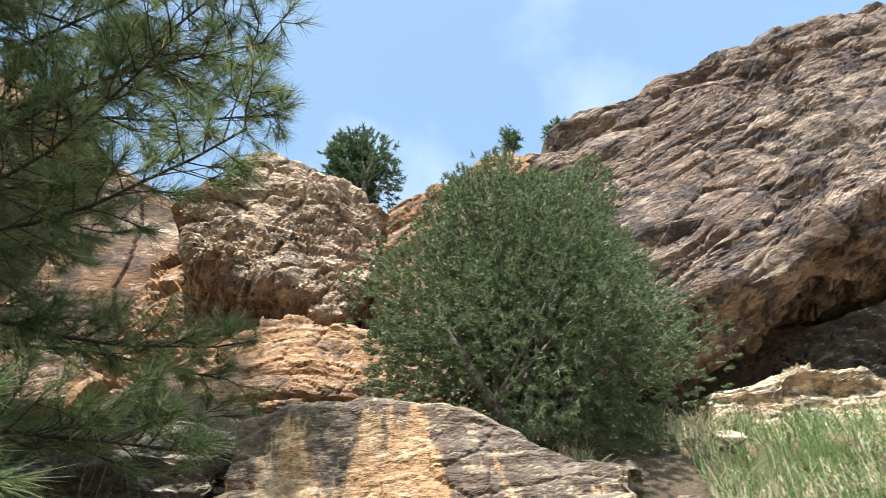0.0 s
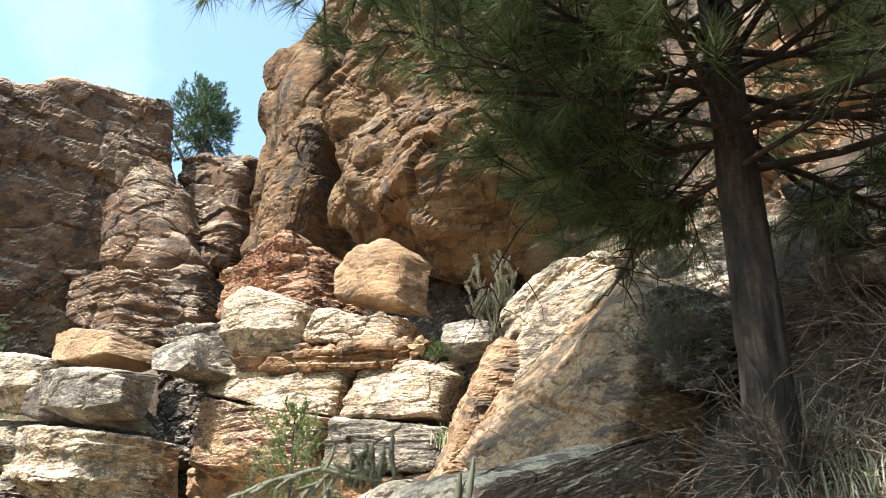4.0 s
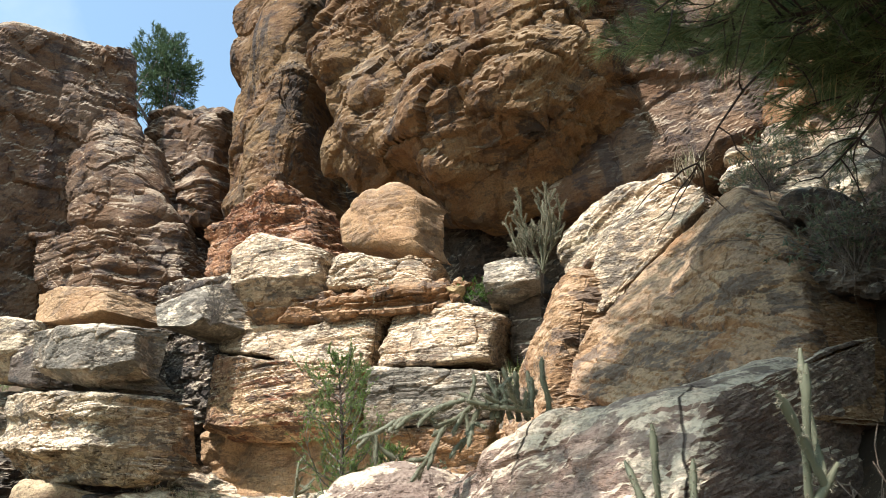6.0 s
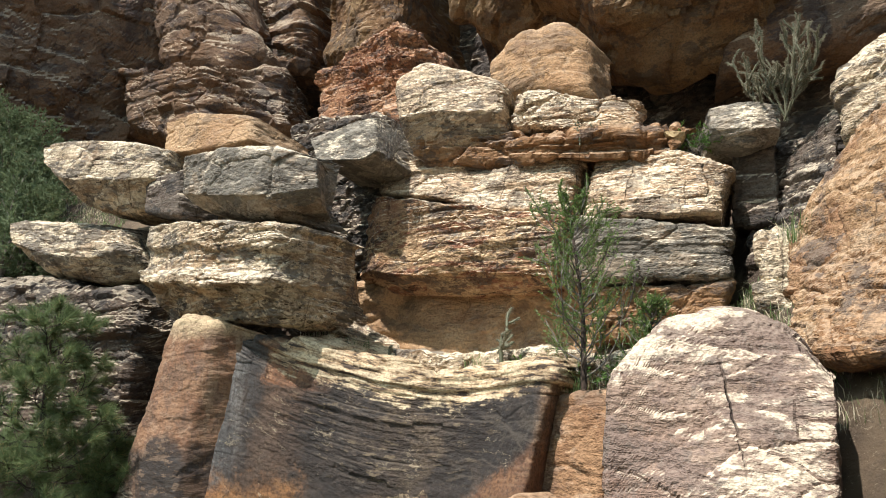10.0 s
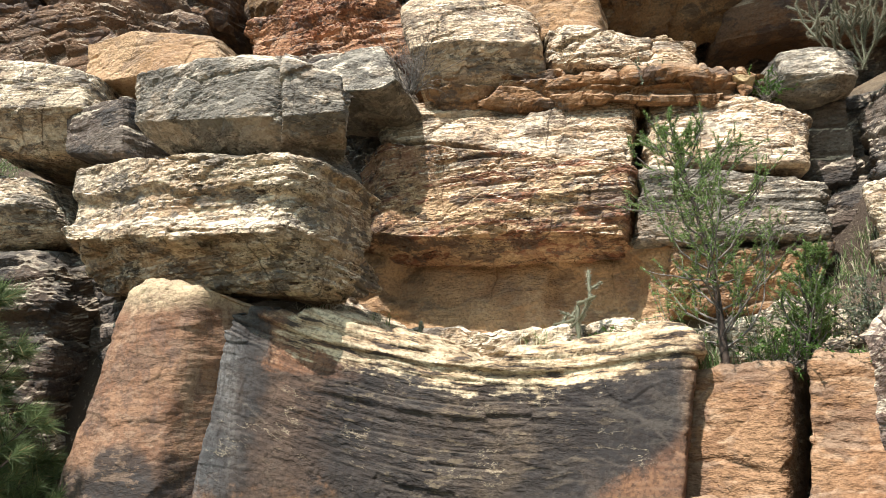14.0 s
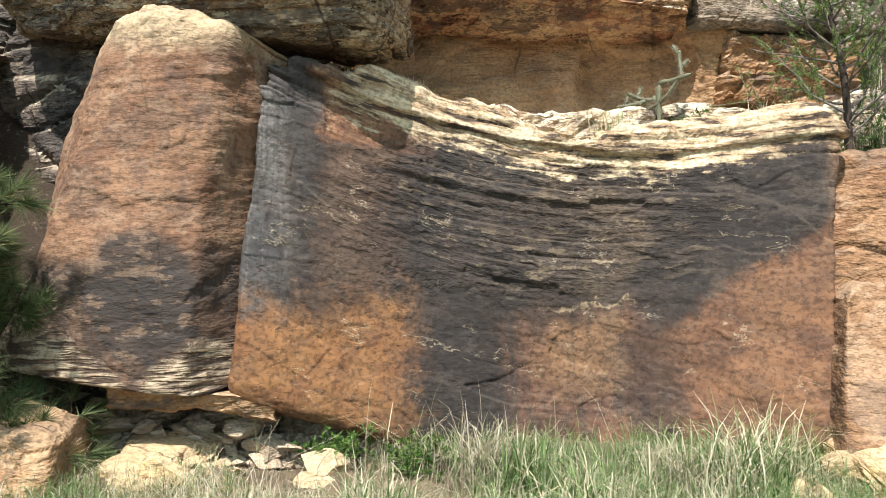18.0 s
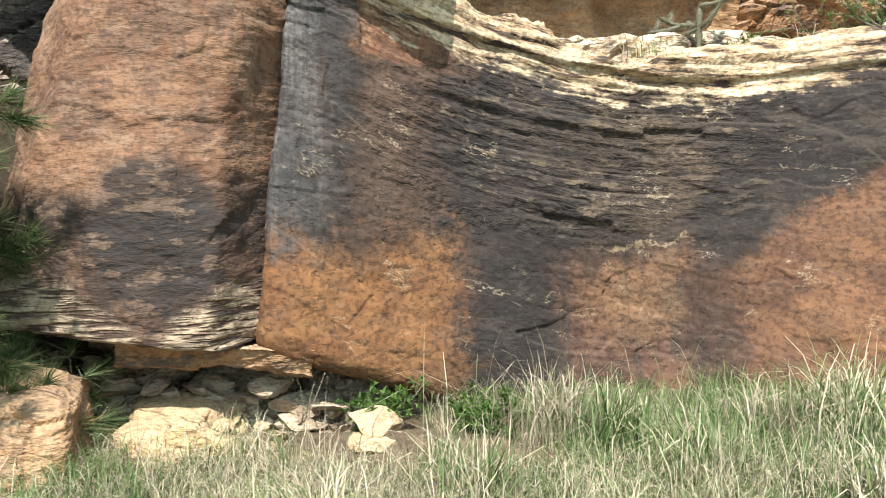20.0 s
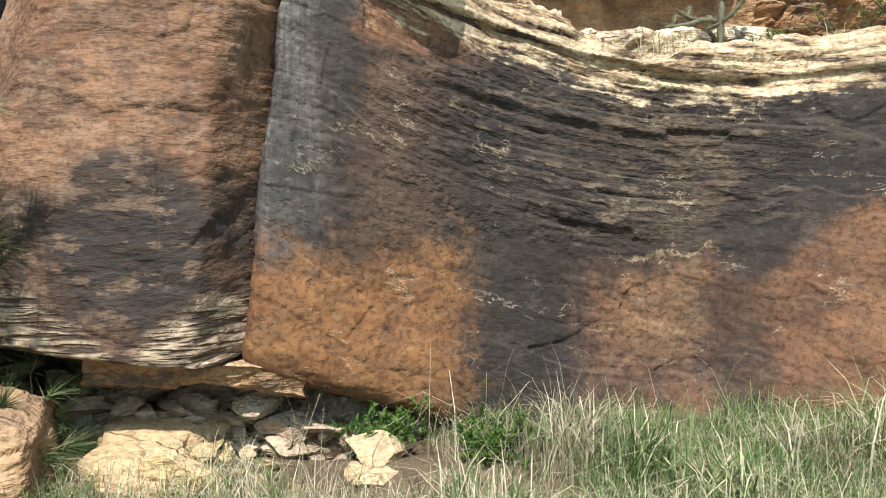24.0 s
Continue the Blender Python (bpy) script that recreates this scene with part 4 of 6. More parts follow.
rock("sandstone_block", [(-12.90, 5.25, 4.04, -12.95, 5.30, 4.79), (-12.40, 5.60, 4.18, -12.47, 5.60, 4.65)], "grey", "cracked end of the grey capping sandstone block", belly=((0, -0.2), (0.25, 0), (1, 0)), rough=0.04, wob=0.05, chips=0.02, depth=0.55, seg=0.026, edge=0.06, beds=((0.3, 0.015), (0.09, 0.01)), top=0.1, group='stacked blocks', seed=435)
rock("sandstone_block", [(-15.77, 5.75, 4.51, -15.84, 5.75, 5.04), (-14.83, 5.65, 4.33, -14.91, 5.65, 4.95)], "dark", "small dark grey sandstone block wedged in the stack", beds=((0.4, 0.012),), rough=0.03, wob=0.05, chips=0.014, depth=0.5, edge=0.06, group='stacked blocks', seed=310)
rock("sandstone_slab", [(-17.31, 5.20, 5.22, -17.71, 5.25, 5.66), (-16.93, 5.30, 4.77, -17.27, 5.35, 5.68), (-16.04, 5.50, 4.59, -16.43, 5.60, 5.62), (-15.36, 5.70, 4.74, -15.64, 5.80, 5.46)], "pale", "cream-topped layered sandstone slab overhanging a gap", belly=((0, -0.4), (0.35, 0.02), (1, 0)), ends=2.5, rough=0.03, wob=0.05, chips=0.025, depth=1.3, seg=0.032, edge=0.05, beds=((0.3, 0.022), (0.09, 0.014), (0.035, 0.006)), under=0.05, top=0.12, group='stacked blocks', seed=205)
rock("sandstone_slab", [(-17.91, 5.15, 4.11, -18.19, 5.20, 4.56), (-17.26, 5.25, 3.79, -17.86, 5.35, 4.64), (-16.45, 5.50, 3.67, -17.01, 5.70, 4.58), (-15.81, 5.75, 3.83, -16.16, 5.90, 4.40)], "pale", "rounded orange-based sandstone slab under an overhang", belly=((0, -0.4), (0.35, 0.02), (1, 0)), ends=2.5, rough=0.03, wob=0.05, chips=0.025, depth=1.3, seg=0.032, edge=0.07, beds=((0.3, 0.022), (0.09, 0.014), (0.035, 0.006)), top=0.15, group='stacked blocks', seed=556)
rock("sandstone_boulder", [(-16.18, 6.20, 5.56, -16.22, 6.20, 6.08), (-14.76, 6.00, 5.33, -15.39, 6.10, 6.02), (-14.26, 6.20, 5.43, -14.42, 6.30, 5.83)], "buff", "angular tan sandstone boulder lying on the stack", ends=2.5, wob=0.05, depth=1.0, seg=0.03, edge=0.04, beds=((0.4, 0.01),), rough=0.02, chips=0.014, top=-0.1, seed=582)
rock("sandstone_boulder", [(-13.48, 6.50, 5.09, -13.70, 6.60, 5.43), (-12.61, 6.40, 4.90, -13.10, 6.70, 5.61), (-12.44, 6.50, 5.06, -12.81, 6.90, 5.70)], "grey", "tilted grey sandstone boulder beside a dry bush", rough=0.02, wob=0.05, chips=0.016, depth=1.1, edge=0.04, beds=((0.4, 0.01),), top=0.1, seed=261)
rock("sandstone_slab", [(-13.10, 6.60, 3.20, -13.30, 6.70, 4.03), (-12.96, 6.70, 3.24, -13.10, 6.70, 3.97)], "orange", "thin upright orange sandstone slab in the cleft", depth=0.35, edge=0.06, beds=((0.3, 0.01),), chips=0.01, seed=935)
rock("sandstone_block", [(-13.09, 7.25, 4.82, -13.17, 7.35, 5.27), (-12.09, 7.15, 4.59, -12.02, 7.60, 5.28), (-11.52, 7.20, 4.40, -11.60, 7.90, 5.59), (-10.48, 7.40, 4.23, -10.41, 7.85, 5.21)], "cream", "upper cream sandstone bed with rounded weathered edge", ends=2.5, rough=0.04, wob=0.05, chips=0.025, depth=1.5, seg=0.03, edge=0.08, beds=((0.35, 0.025), (0.1, 0.014), (0.04, 0.006)), top=0.15, group='banded wall blocks', seed=373)
rock("sandstone_block", [(-10.42, 7.45, 4.22, -10.37, 7.85, 5.13), (-9.69, 7.60, 4.15, -9.57, 8.00, 5.05), (-8.95, 7.85, 4.17, -8.84, 8.10, 4.72)], "cream", "rounded cream sandstone bed with vertical cracks", ends=2.5, rough=0.04, wob=0.05, chips=0.025, depth=1.4, seg=0.03, edge=0.08, beds=((0.35, 0.025), (0.1, 0.014), (0.04, 0.006)), top=0.15, group='banded wall blocks', seed=962)
rock("sandstone_block", [(-13.48, 7.50, 3.63, -13.39, 7.50, 4.77), (-12.97, 7.15, 3.53, -12.92, 7.10, 4.74), (-11.96, 7.10, 3.41, -11.85, 7.05, 4.49), (-10.57, 7.30, 3.40, -10.46, 7.30, 4.20)], "red", "red-banded sandstone block above a hollow", ends=2.5, rough=0.03, wob=0.05, chips=0.02, depth=1.2, seg=0.026, edge=0.06, beds=((0.3, 0.02), (0.085, 0.014), (0.035, 0.006)), belly=((0, -0.4), (0.16, 0.03), (0.6, 0.02), (1, 0)), under=0.05, group='banded wall blocks', seed=795)
rock("sandstone_block", [(-10.56, 7.40, 3.48, -10.43, 7.35, 4.17), (-9.71, 7.55, 3.45, -9.60, 7.60, 4.11), (-8.84, 7.80, 3.45, -8.82, 7.90, 4.02)], "grey", "pale sandstone block with a dark-varnished end", ends=2.5, rough=0.04, wob=0.05, chips=0.025, depth=1.2, seg=0.03, edge=0.08, beds=((0.35, 0.025), (0.1, 0.014), (0.04, 0.006)), top=0.05, group='banded wall blocks', seed=469)
rock("sandstone_bed", [(-10.33, 7.60, 2.83, -10.27, 7.50, 3.48), (-9.15, 7.90, 2.80, -8.85, 7.85, 3.44)], "orange", "orange layered sandstone bed under the pale block", depth=1.0, edge=0.1, beds=((0.2, 0.05), (0.07, 0.02)), group='banded wall blocks', seed=446)
rock("sandstone_hollow", [(-13.71, 7.60, 2.76, -13.69, 7.50, 3.84), (-11.80, 7.60, 2.61, -11.74, 7.50, 3.69), (-10.27, 7.70, 2.54, -10.18, 7.60, 3.54)], "buff", "smooth buff sandstone hollow under the banded block", scoops=((0.42, 0.5, 0.36, 0.6, 0.28), (0.78, 0.5, 0.14, 0.5, 0.25)), smooth=True, depth=0.7, seg=0.04, edge=0.1, beds=((0.5, 0.03),), rough=0.16, chips=0.02, lumps=0.08, seed=711)
rock("sandstone_block", [(-12.58, 7.00, 5.35, -12.82, 7.10, 6.25), (-11.79, 7.05, 5.25, -12.36, 7.20, 6.50), (-11.23, 7.30, 5.37, -11.35, 7.50, 6.06)], "cream", "grey-topped sandstone block with an ochre underside", ends=2.5, rough=0.03, wob=0.05, chips=0.02, depth=1.2, seg=0.03, edge=0.06, beds=((0.3, 0.02), (0.09, 0.01)), belly=((0, -0.3), (0.3, 0.05), (1, 0)), top=0.05, seed=103)
rock("sandstone_block", [(-11.25, 7.40, 5.46, -11.37, 7.60, 6.14), (-10.59, 7.60, 5.30, -10.68, 7.80, 5.91), (-9.73, 8.00, 5.21, -9.78, 8.10, 5.79)], "cream", "row of broken tan sandstone lumps on the ledge", ends=2.5, depth=1.0, seg=0.03, edge=0.12, beds=((0.3, 0.04), (0.1, 0.02)), chips=0.06, seed=205)
rock("sandstone_bed", [(-12.42, 7.25, 5.09, -12.45, 7.20, 5.51), (-10.62, 7.65, 4.92, -10.59, 7.60, 5.32), (-9.51, 8.05, 4.95, -9.67, 8.00, 5.23)], "orange", "thin tan sandstone bed below the broken lumps", depth=1.1, edge=0.1, beds=((0.15, 0.06), (0.06, 0.03)), chips=0.09, seed=666)
rock("balanced_capstone", [(-9.11, 8.10, 5.08, -9.14, 8.20, 5.46), (-8.67, 8.05, 4.97, -8.73, 8.30, 5.53), (-8.40, 8.40, 5.08, -8.41, 8.50, 5.49)], "grey", "flat-topped pale capstone balanced on a dark stone post", belly=((0, -0.2), (0.3, 0), (1, 0)), rough=0.012, wob=0.05, depth=0.8, seg=0.028, edge=0.035, beds=((0.3, 0.008),), chips=0.01, top=0.05, seed=518)
rock("sandstone_post", [(-9.07, 8.60, 4.21, -9.02, 8.50, 5.15), (-8.52, 8.60, 4.14, -8.48, 8.60, 5.11)], "dark", "dark sandstone post under the balanced capstone", rough=0.03, wob=0.05, chips=0.022, depth=0.6, edge=0.06, beds=((0.3, 0.03),), seed=970)
rock("sandstone_block", [(-8.74, 7.50, 3.02, -8.70, 7.60, 3.95), (-8.10, 7.20, 2.85, -8.07, 7.50, 3.87)], "pale", "rounded tan block beside the banded wall", depth=1.0, edge=0.2, beds=((0.3, 0.05), (0.1, 0.02)), chips=0.07, seed=596)
rock("tilted_sandstone_slab", [(-7.08, 5.60, 3.17, -7.24, 6.20, 3.56), (-6.51, 5.20, 2.96, -6.80, 6.60, 4.24), (-6.05, 4.90, 2.80, -6.23, 6.80, 4.77), (-5.64, 4.60, 2.66, -5.65, 6.50, 4.97), (-5.37, 4.50, 2.63, -5.35, 5.90, 4.22), (-5.21, 4.50, 2.66, -5.16, 5.30, 3.58)], "orange", "great tilted sandstone slab rising to a peak", depth=1.4, seg=0.03, edge=0.1, beds=((0.4, 0.015), (0.1, 0.01)), rough=0.05, chips=0.022, dip=0.5, wob=0.06, top=0.1, seed=835)
rock("sandstone_ridge", [(-7.46, 6.50, 3.65, -7.50, 6.90, 4.18), (-6.90, 6.90, 4.28, -6.99, 7.30, 5.24), (-6.31, 7.00, 4.80, -6.36, 7.50, 5.46), (-5.96, 6.90, 5.02, -6.01, 7.30, 5.34)], "pale", "cream layered sandstone beds lying along the tilted slab", depth=1.0, seg=0.03, edge=0.1, beds=((0.16, 0.04), (0.06, 0.02)), wob=0.1, dip=-0.6, chips=0.03, top=0.2, seed=397)
rock("sandstone_ridge", [(-7.89, 7.60, 4.52, -7.87, 7.80, 5.40), (-7.17, 7.40, 4.91, -7.19, 7.80, 5.87), (-6.37, 7.20, 4.97, -6.44, 7.50, 5.73)], "pale", "pale weathered sandstone ridge with layered crest", depth=1.2, edge=0.18, beds=((0.25, 0.03), (0.09, 0.02)), dip=-0.6, chips=0.04, seed=396)
rock("sandstone_ledge", [(-5.95, 7.20, 5.23, -5.88, 7.60, 5.84), (-5.05, 6.80, 4.62, -5.22, 8.20, 6.03), (-4.60, 6.50, 4.27, -4.47, 8.20, 5.94)], "pale", "pale broken ledges on the slope above the slab", depth=1.6, edge=0.15, beds=((0.25, 0.08), (0.1, 0.03)), chips=0.08, dip=-0.3, top=0.2, seed=120)
# these ledges' shade is put into the dark stone
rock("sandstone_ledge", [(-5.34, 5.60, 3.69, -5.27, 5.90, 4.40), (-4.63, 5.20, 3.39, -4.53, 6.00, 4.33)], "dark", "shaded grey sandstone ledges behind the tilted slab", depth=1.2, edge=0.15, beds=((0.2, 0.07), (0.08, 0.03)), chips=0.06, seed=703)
rock("sandstone_boulder", [(-9.07, 4.50, 0.75, -9.04, 4.60, 2.29), (-8.70, 4.35, 0.84, -8.82, 4.90, 2.56), (-8.07, 4.35, 0.95, -8.06, 5.20, 2.65), (-7.71, 4.60, 0.96, -7.74, 4.90, 2.32)], "rose", "massive pinkish boulder with a cream top edge", depth=0.5, seg=0.03, edge=0.14, beds=((0.6, 0.02), (0.2, 0.008)), rough=0.07, chips=0.02, top=0.1, seed=767)
rock("sandstone_ledge", [(-7.61, 4.15, 1.31, -7.40, 4.35, 2.45), (-6.75, 3.50, 1.51, -6.74, 4.02, 2.64), (-6.39, 3.30, 1.58, -6.31, 4.15, 2.78), (-5.80, 3.00, 1.69, -5.49, 3.90, 2.75)], "rose", "long tilted buff sandstone ledge with a pale top", depth=1.5, seg=0.035, edge=0.14, beds=((0.5, 0.02), (0.12, 0.01)), rough=0.08, chips=0.02, top=0.3, dip=-0.2, seed=228)
rock("sandstone_wall", [(-10.60, 5.98, 0.27, -10.36, 6.32, 2.16), (-9.67, 5.75, 0.32, -9.46, 6.10, 2.17)], "smooth", "buff sandstone wall with vertical cracks", smooth=True, skin=0.012, fs=1.3, depth=1.0, seg=0.025, edge=0.1, beds=((0.5, 0.006),), rough=0.06, chips=0.012, category='rock wall', seed=397)
rock("sandstone_wall", [(-9.65, 5.78, 0.33, -9.41, 6.18, 2.20), (-9.31, 5.50, 0.37, -8.78, 6.30, 2.48), (-9.09, 5.00, 0.48, -8.24, 6.20, 2.37)], "smooth", "cracked orange sandstone wall with pale bedded top", smooth=True, skin=0.012, fs=1.3, depth=1.2, seg=0.03, edge=0.12, beds=((0.5, 0.008),), rough=0.08, chips=0.015, category='rock wall', seed=744)
rock("leaning_slab", [(-10.41, 5.24, 0.45, -10.27, 5.46, 1.32), (-10.32, 5.05, 0.49, -10.10, 5.62, 1.53), (-10.15, 5.05, 0.50, -9.92, 5.60, 1.37), (-9.95, 5.12, 0.52, -9.80, 5.42, 1.03)], "smooth", "pointed buff sandstone slab leaning on the wall", smooth=True, wob=0.05, joint=0.2, jitter=0.2, depth=0.3, seg=0.022, edge=0.03, beds=((0.4, 0.006),), rough=0.02, chips=0.01, skin=0.01, fs=1.4, seed=940)
rock("leaning_slab", [(-9.94, 5.08, 0.51, -9.79, 5.38, 1.05), (-9.91, 4.95, 0.53, -9.66, 5.42, 1.10), (-9.80, 4.90, 0.54, -9.56, 5.34, 0.94), (-9.58, 4.86, 0.55, -9.41, 5.20, 0.70)], "smooth", "pale sandstone slab leaning at the wall's foot", smooth=True, wob=0.05, joint=0.2, jitter=0.2, depth=0.3, seg=0.022, edge=0.04, beds=((0.4, 0.006),), rough=0.02, chips=0.01, skin=0.01, fs=1.4, seed=941)
rock("fallen_boulder", [(-10.50, 4.70, 0.38, -10.33, 4.85, 0.50), (-10.34, 4.60, 0.36, -10.17, 4.95, 0.65), (-10.16, 4.55, 0.38, -9.95, 5.00, 0.66), (-9.92, 4.55, 0.38, -9.71, 5.00, 0.64), (-9.66, 4.60, 0.40, -9.52, 4.95, 0.50)], "yellow", "broken yellow sandstone boulder in the grass", depth=0.7, seg=0.022, edge=0.07, beds=((0.2, 0.03),), rough=0.14, chips=0.1, joint=0.3, jitter=0.3, seed=102)
rock("fallen_boulder", [(-14.76, 4.75, 0.42, -14.80, 4.95, 0.74), (-14.50, 4.55, 0.41, -14.61, 4.75, 0.79), (-14.22, 4.55, 0.45, -14.26, 4.70, 0.72), (-14.29, 4.95, 0.44, -14.37, 5.10, 0.61)], "buff", "boxy orange sandstone boulder beside the young pine", depth=0.45, seg=0.022, edge=0.03, beds=((0.3, 0.01),), rough=0.03, chips=0.02, top=0.1, seed=139)
rock("crumbled_mound", [(-14.30, 4.90, 0.33, -14.29, 5.10, 0.47), (-14.06, 4.80, 0.35, -14.15, 5.05, 0.52), (-13.86, 4.80, 0.37, -13.94, 5.05, 0.50), (-13.75, 4.90, 0.35, -13.80, 5.15, 0.51), (-13.62, 5.00, 0.36, -13.69, 5.20, 0.46)], "yellow", "pale crumbled sandstone mound below the undercut", depth=0.5, seg=0.02, edge=0.08, beds=((0.2, 0.02),), rough=0.1, chips=0.05, wob=0.2, top=0.1, seed=145)
rock("rounded_boulder", [(-12.72, 9.40, 7.04, -12.78, 9.50, 7.63), (-11.98, 9.20, 6.74, -12.26, 9.40, 8.00), (-11.36, 9.15, 6.56, -11.53, 9.40, 7.98), (-10.93, 9.30, 6.50, -11.08, 9.50, 7.57)], "buff", "smooth egg-shaped tan boulder in the cave mouth", smooth=True, depth=0.6, seg=0.04, edge=0.2, beds=((0.6, 0.02),), rough=0.08, chips=0.02, seed=445)
rock("sandstone_spur", [(-16.75, 9.60, 7.39, -17.15, 9.90, 8.75), (-14.37, 9.30, 6.84, -15.27, 10.10, 9.42), (-13.44, 9.60, 7.04, -14.01, 10.00, 8.29)], "rust", "pointed rust-red sandstone spur below the cliff", depth=1.5, seg=0.04, edge=0.25, beds=((0.25, 0.07), (0.1, 0.03)), rough=0.15, chips=0.1, seed=513)
rock("sandstone_ledge", [(-20.81, 8.40, 7.75, -21.56, 8.40, 9.25), (-18.11, 8.30, 6.73, -18.95, 8.60, 8.94), (-17.44, 9.80, 7.08, -18.16, 10.30, 9.29)], "purple", "banded brown sandstone ledge under the cliff", depth=1.6, seg=0.05, edge=0.25, beds=((0.4, 0.1), (0.14, 0.04)), rough=0.12, chips=0.07, seed=663)
rock("sandstone_ledge", [(-3.15, 8.30, 6.10, -3.38, 9.00, 7.58), (-2.03, 8.10, 6.03, -2.25, 9.00, 8.02), (-1.28, 8.00, 5.94, -1.59, 8.90, 8.02), (-0.38, 8.30, 6.03, -0.56, 9.00, 7.43), (0.30, 8.30, 5.99, 0.29, 9.00, 7.04)], "orange", "rounded buff sandstone ledges below the tower", jitter=0.15, depth=2.5, seg=0.05, edge=0.4, beds=((0.35, 0.1), (0.12, 0.03)), rough=0.15, chips=0.05, top=0.3, seed=942)
rock("sandstone_slab", [(2.93, 7.30, 5.23, 3.13, 7.50, 5.76), (3.59, 7.00, 4.96, 4.12, 7.60, 5.86), (5.09, 6.80, 4.74, 6.04, 7.60, 5.76)], "pale", "pale layered slab in front of the cave", depth=1.5, seg=0.045, edge=0.15, beds=((0.2, 0.08), (0.08, 0.04)), rough=0.1, chips=0.06, top=0.03, seed=590)
rock("sandstone_ledge", [(-1.40, 4.40, 3.53, -1.30, 4.50, 4.37), (-0.76, 4.40, 3.50, -0.86, 4.50, 4.54), (-0.02, 4.30, 3.43, 0.05, 4.42, 4.39), (0.59, 4.15, 3.37, 0.70, 4.25, 4.16), (1.10, 3.95, 3.29, 1.26, 4.05, 3.87)], "ledge", "rounded sandstone ledge streaked black and orange", depth=1.6, seg=0.03, edge=0.1, beds=((0.7, 0.03),), rough=0.14, chips=0.02, top=0.1, seed=662)
# shade under the pine is put into this ledge's dark stone
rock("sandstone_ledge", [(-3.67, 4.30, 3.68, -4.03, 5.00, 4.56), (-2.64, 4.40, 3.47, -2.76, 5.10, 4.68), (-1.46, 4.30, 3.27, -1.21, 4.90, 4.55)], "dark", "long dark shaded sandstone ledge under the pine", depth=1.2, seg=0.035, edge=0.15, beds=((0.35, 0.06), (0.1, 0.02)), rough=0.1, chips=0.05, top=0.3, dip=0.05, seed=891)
rock("sandstone_slab", [(-2.15, 3.60, 2.86, -1.73, 4.10, 3.23), (-0.94, 3.40, 2.67, -0.74, 4.10, 3.16)], "pale", "cream sandstone slab on the slope below the ledge", depth=0.9, seg=0.035, edge=0.12, beds=((0.2, 0.04), (0.08, 0.02)), chips=0.04, top=0.3, seed=12)
rock("tilted_sandstone_slab", [(-8.29, 6.40, 2.58, -8.34, 7.30, 3.64), (-7.86, 5.80, 2.43, -7.89, 7.20, 4.24), (-7.40, 5.40, 2.46, -7.28, 7.00, 4.81)], "orange", "lower flank of the great tilted slab", depth=1.2, seg=0.04, edge=0.12, beds=((0.4, 0.04), (0.1, 0.02)), rough=0.1, chips=0.035, dip=0.3, seed=224)
# gully shade put into the colour of this rock
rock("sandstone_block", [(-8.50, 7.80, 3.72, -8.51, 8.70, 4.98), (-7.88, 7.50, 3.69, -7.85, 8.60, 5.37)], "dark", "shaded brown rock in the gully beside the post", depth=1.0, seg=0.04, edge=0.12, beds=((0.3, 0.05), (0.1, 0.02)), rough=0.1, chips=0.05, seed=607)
rock("sandstone_slab", [(-14.38, 5.30, 0.75, -14.35, 5.25, 0.90), (-13.90, 5.42, 0.70, -13.88, 5.35, 0.85), (-13.37, 5.52, 0.62, -13.33, 5.48, 0.81)], "orange", "angular orange slab under the wall's undercut foot", depth=0.5, seg=0.025, edge=0.03, beds=((0.3, 0.01),), rough=0.03, chips=0.015, wob=0.05, seed=357)

# ---- plants: helpers ----
def leaf_material(name, dark, light, dry=None, dry_share=0.0, glow=0.35, patchy=0.0):
    g = Graph(name, 0.6)
    r = g.island()
    col = g.mix(g.ramp(r, 0.1, 0.9), dark, light)
    col = g.mix(g.ramp(g.noise(size=1.6, detail=3), 0.35, 0.7, 0, 0.5), col, dark)
    if dry:
        w = g.math("FRACT", g.math("MULTIPLY", r, 7.31))
        if patchy:
            w = g.math("MULTIPLY_ADD", g.math("SUBTRACT", g.noise(size=1.3, detail=4, offset=3.0), 0.5), patchy, w)
        col = g.mix(g.ramp(w, 1 - dry_share - 0.02, 1 - dry_share + 0.02), col, dry)
    g.put(g.bsdf.inputs["Base Color"], col)
    tr = g.n.new("ShaderNodeBsdfTranslucent")
    g.put(tr.inputs[0], col)
    mx = g.n.new("ShaderNodeMixShader")
    mx.inputs[0].default_value = glow
    g.l.new(g.bsdf.outputs[0], mx.inputs[1])
    g.l.new(tr.outputs[0], mx.inputs[2])
    g.l.new(mx.outputs[0], g.n["Material Output"].inputs[0])
    return g.mat


def bark_material(name, dark, light):
    g = Graph(name, 0.95)
    f = g.noise((9, 9, 1.6), 1.5, 7, 0.7)
    col = g.mix(g.ramp(f, 0.38, 0.62), dark, light)
    col = g.mix(g.ramp(g.noise(size=30, detail=5, rough=0.75), 0.4, 0.7, 0, 0.5), col, tuple(c * 0.5 for c in dark))
    return g.done(col, f, 1.0, 0.03)


PINE = leaf_material("pine_needles", (0.07, 0.1, 0.04), (0.2, 0.25, 0.105), (0.34, 0.26, 0.12), 0.05, 0.5)
JUNIPER = leaf_material("juniper_scales", (0.085, 0.115, 0.055), (0.185, 0.225, 0.115), (0.2, 0.17, 0.1), 0.03)
SAPLING = leaf_material("young_juniper_scales", (0.09, 0.15, 0.035), (0.22, 0.31, 0.1), (0.2, 0.16, 0.07), 0.06)
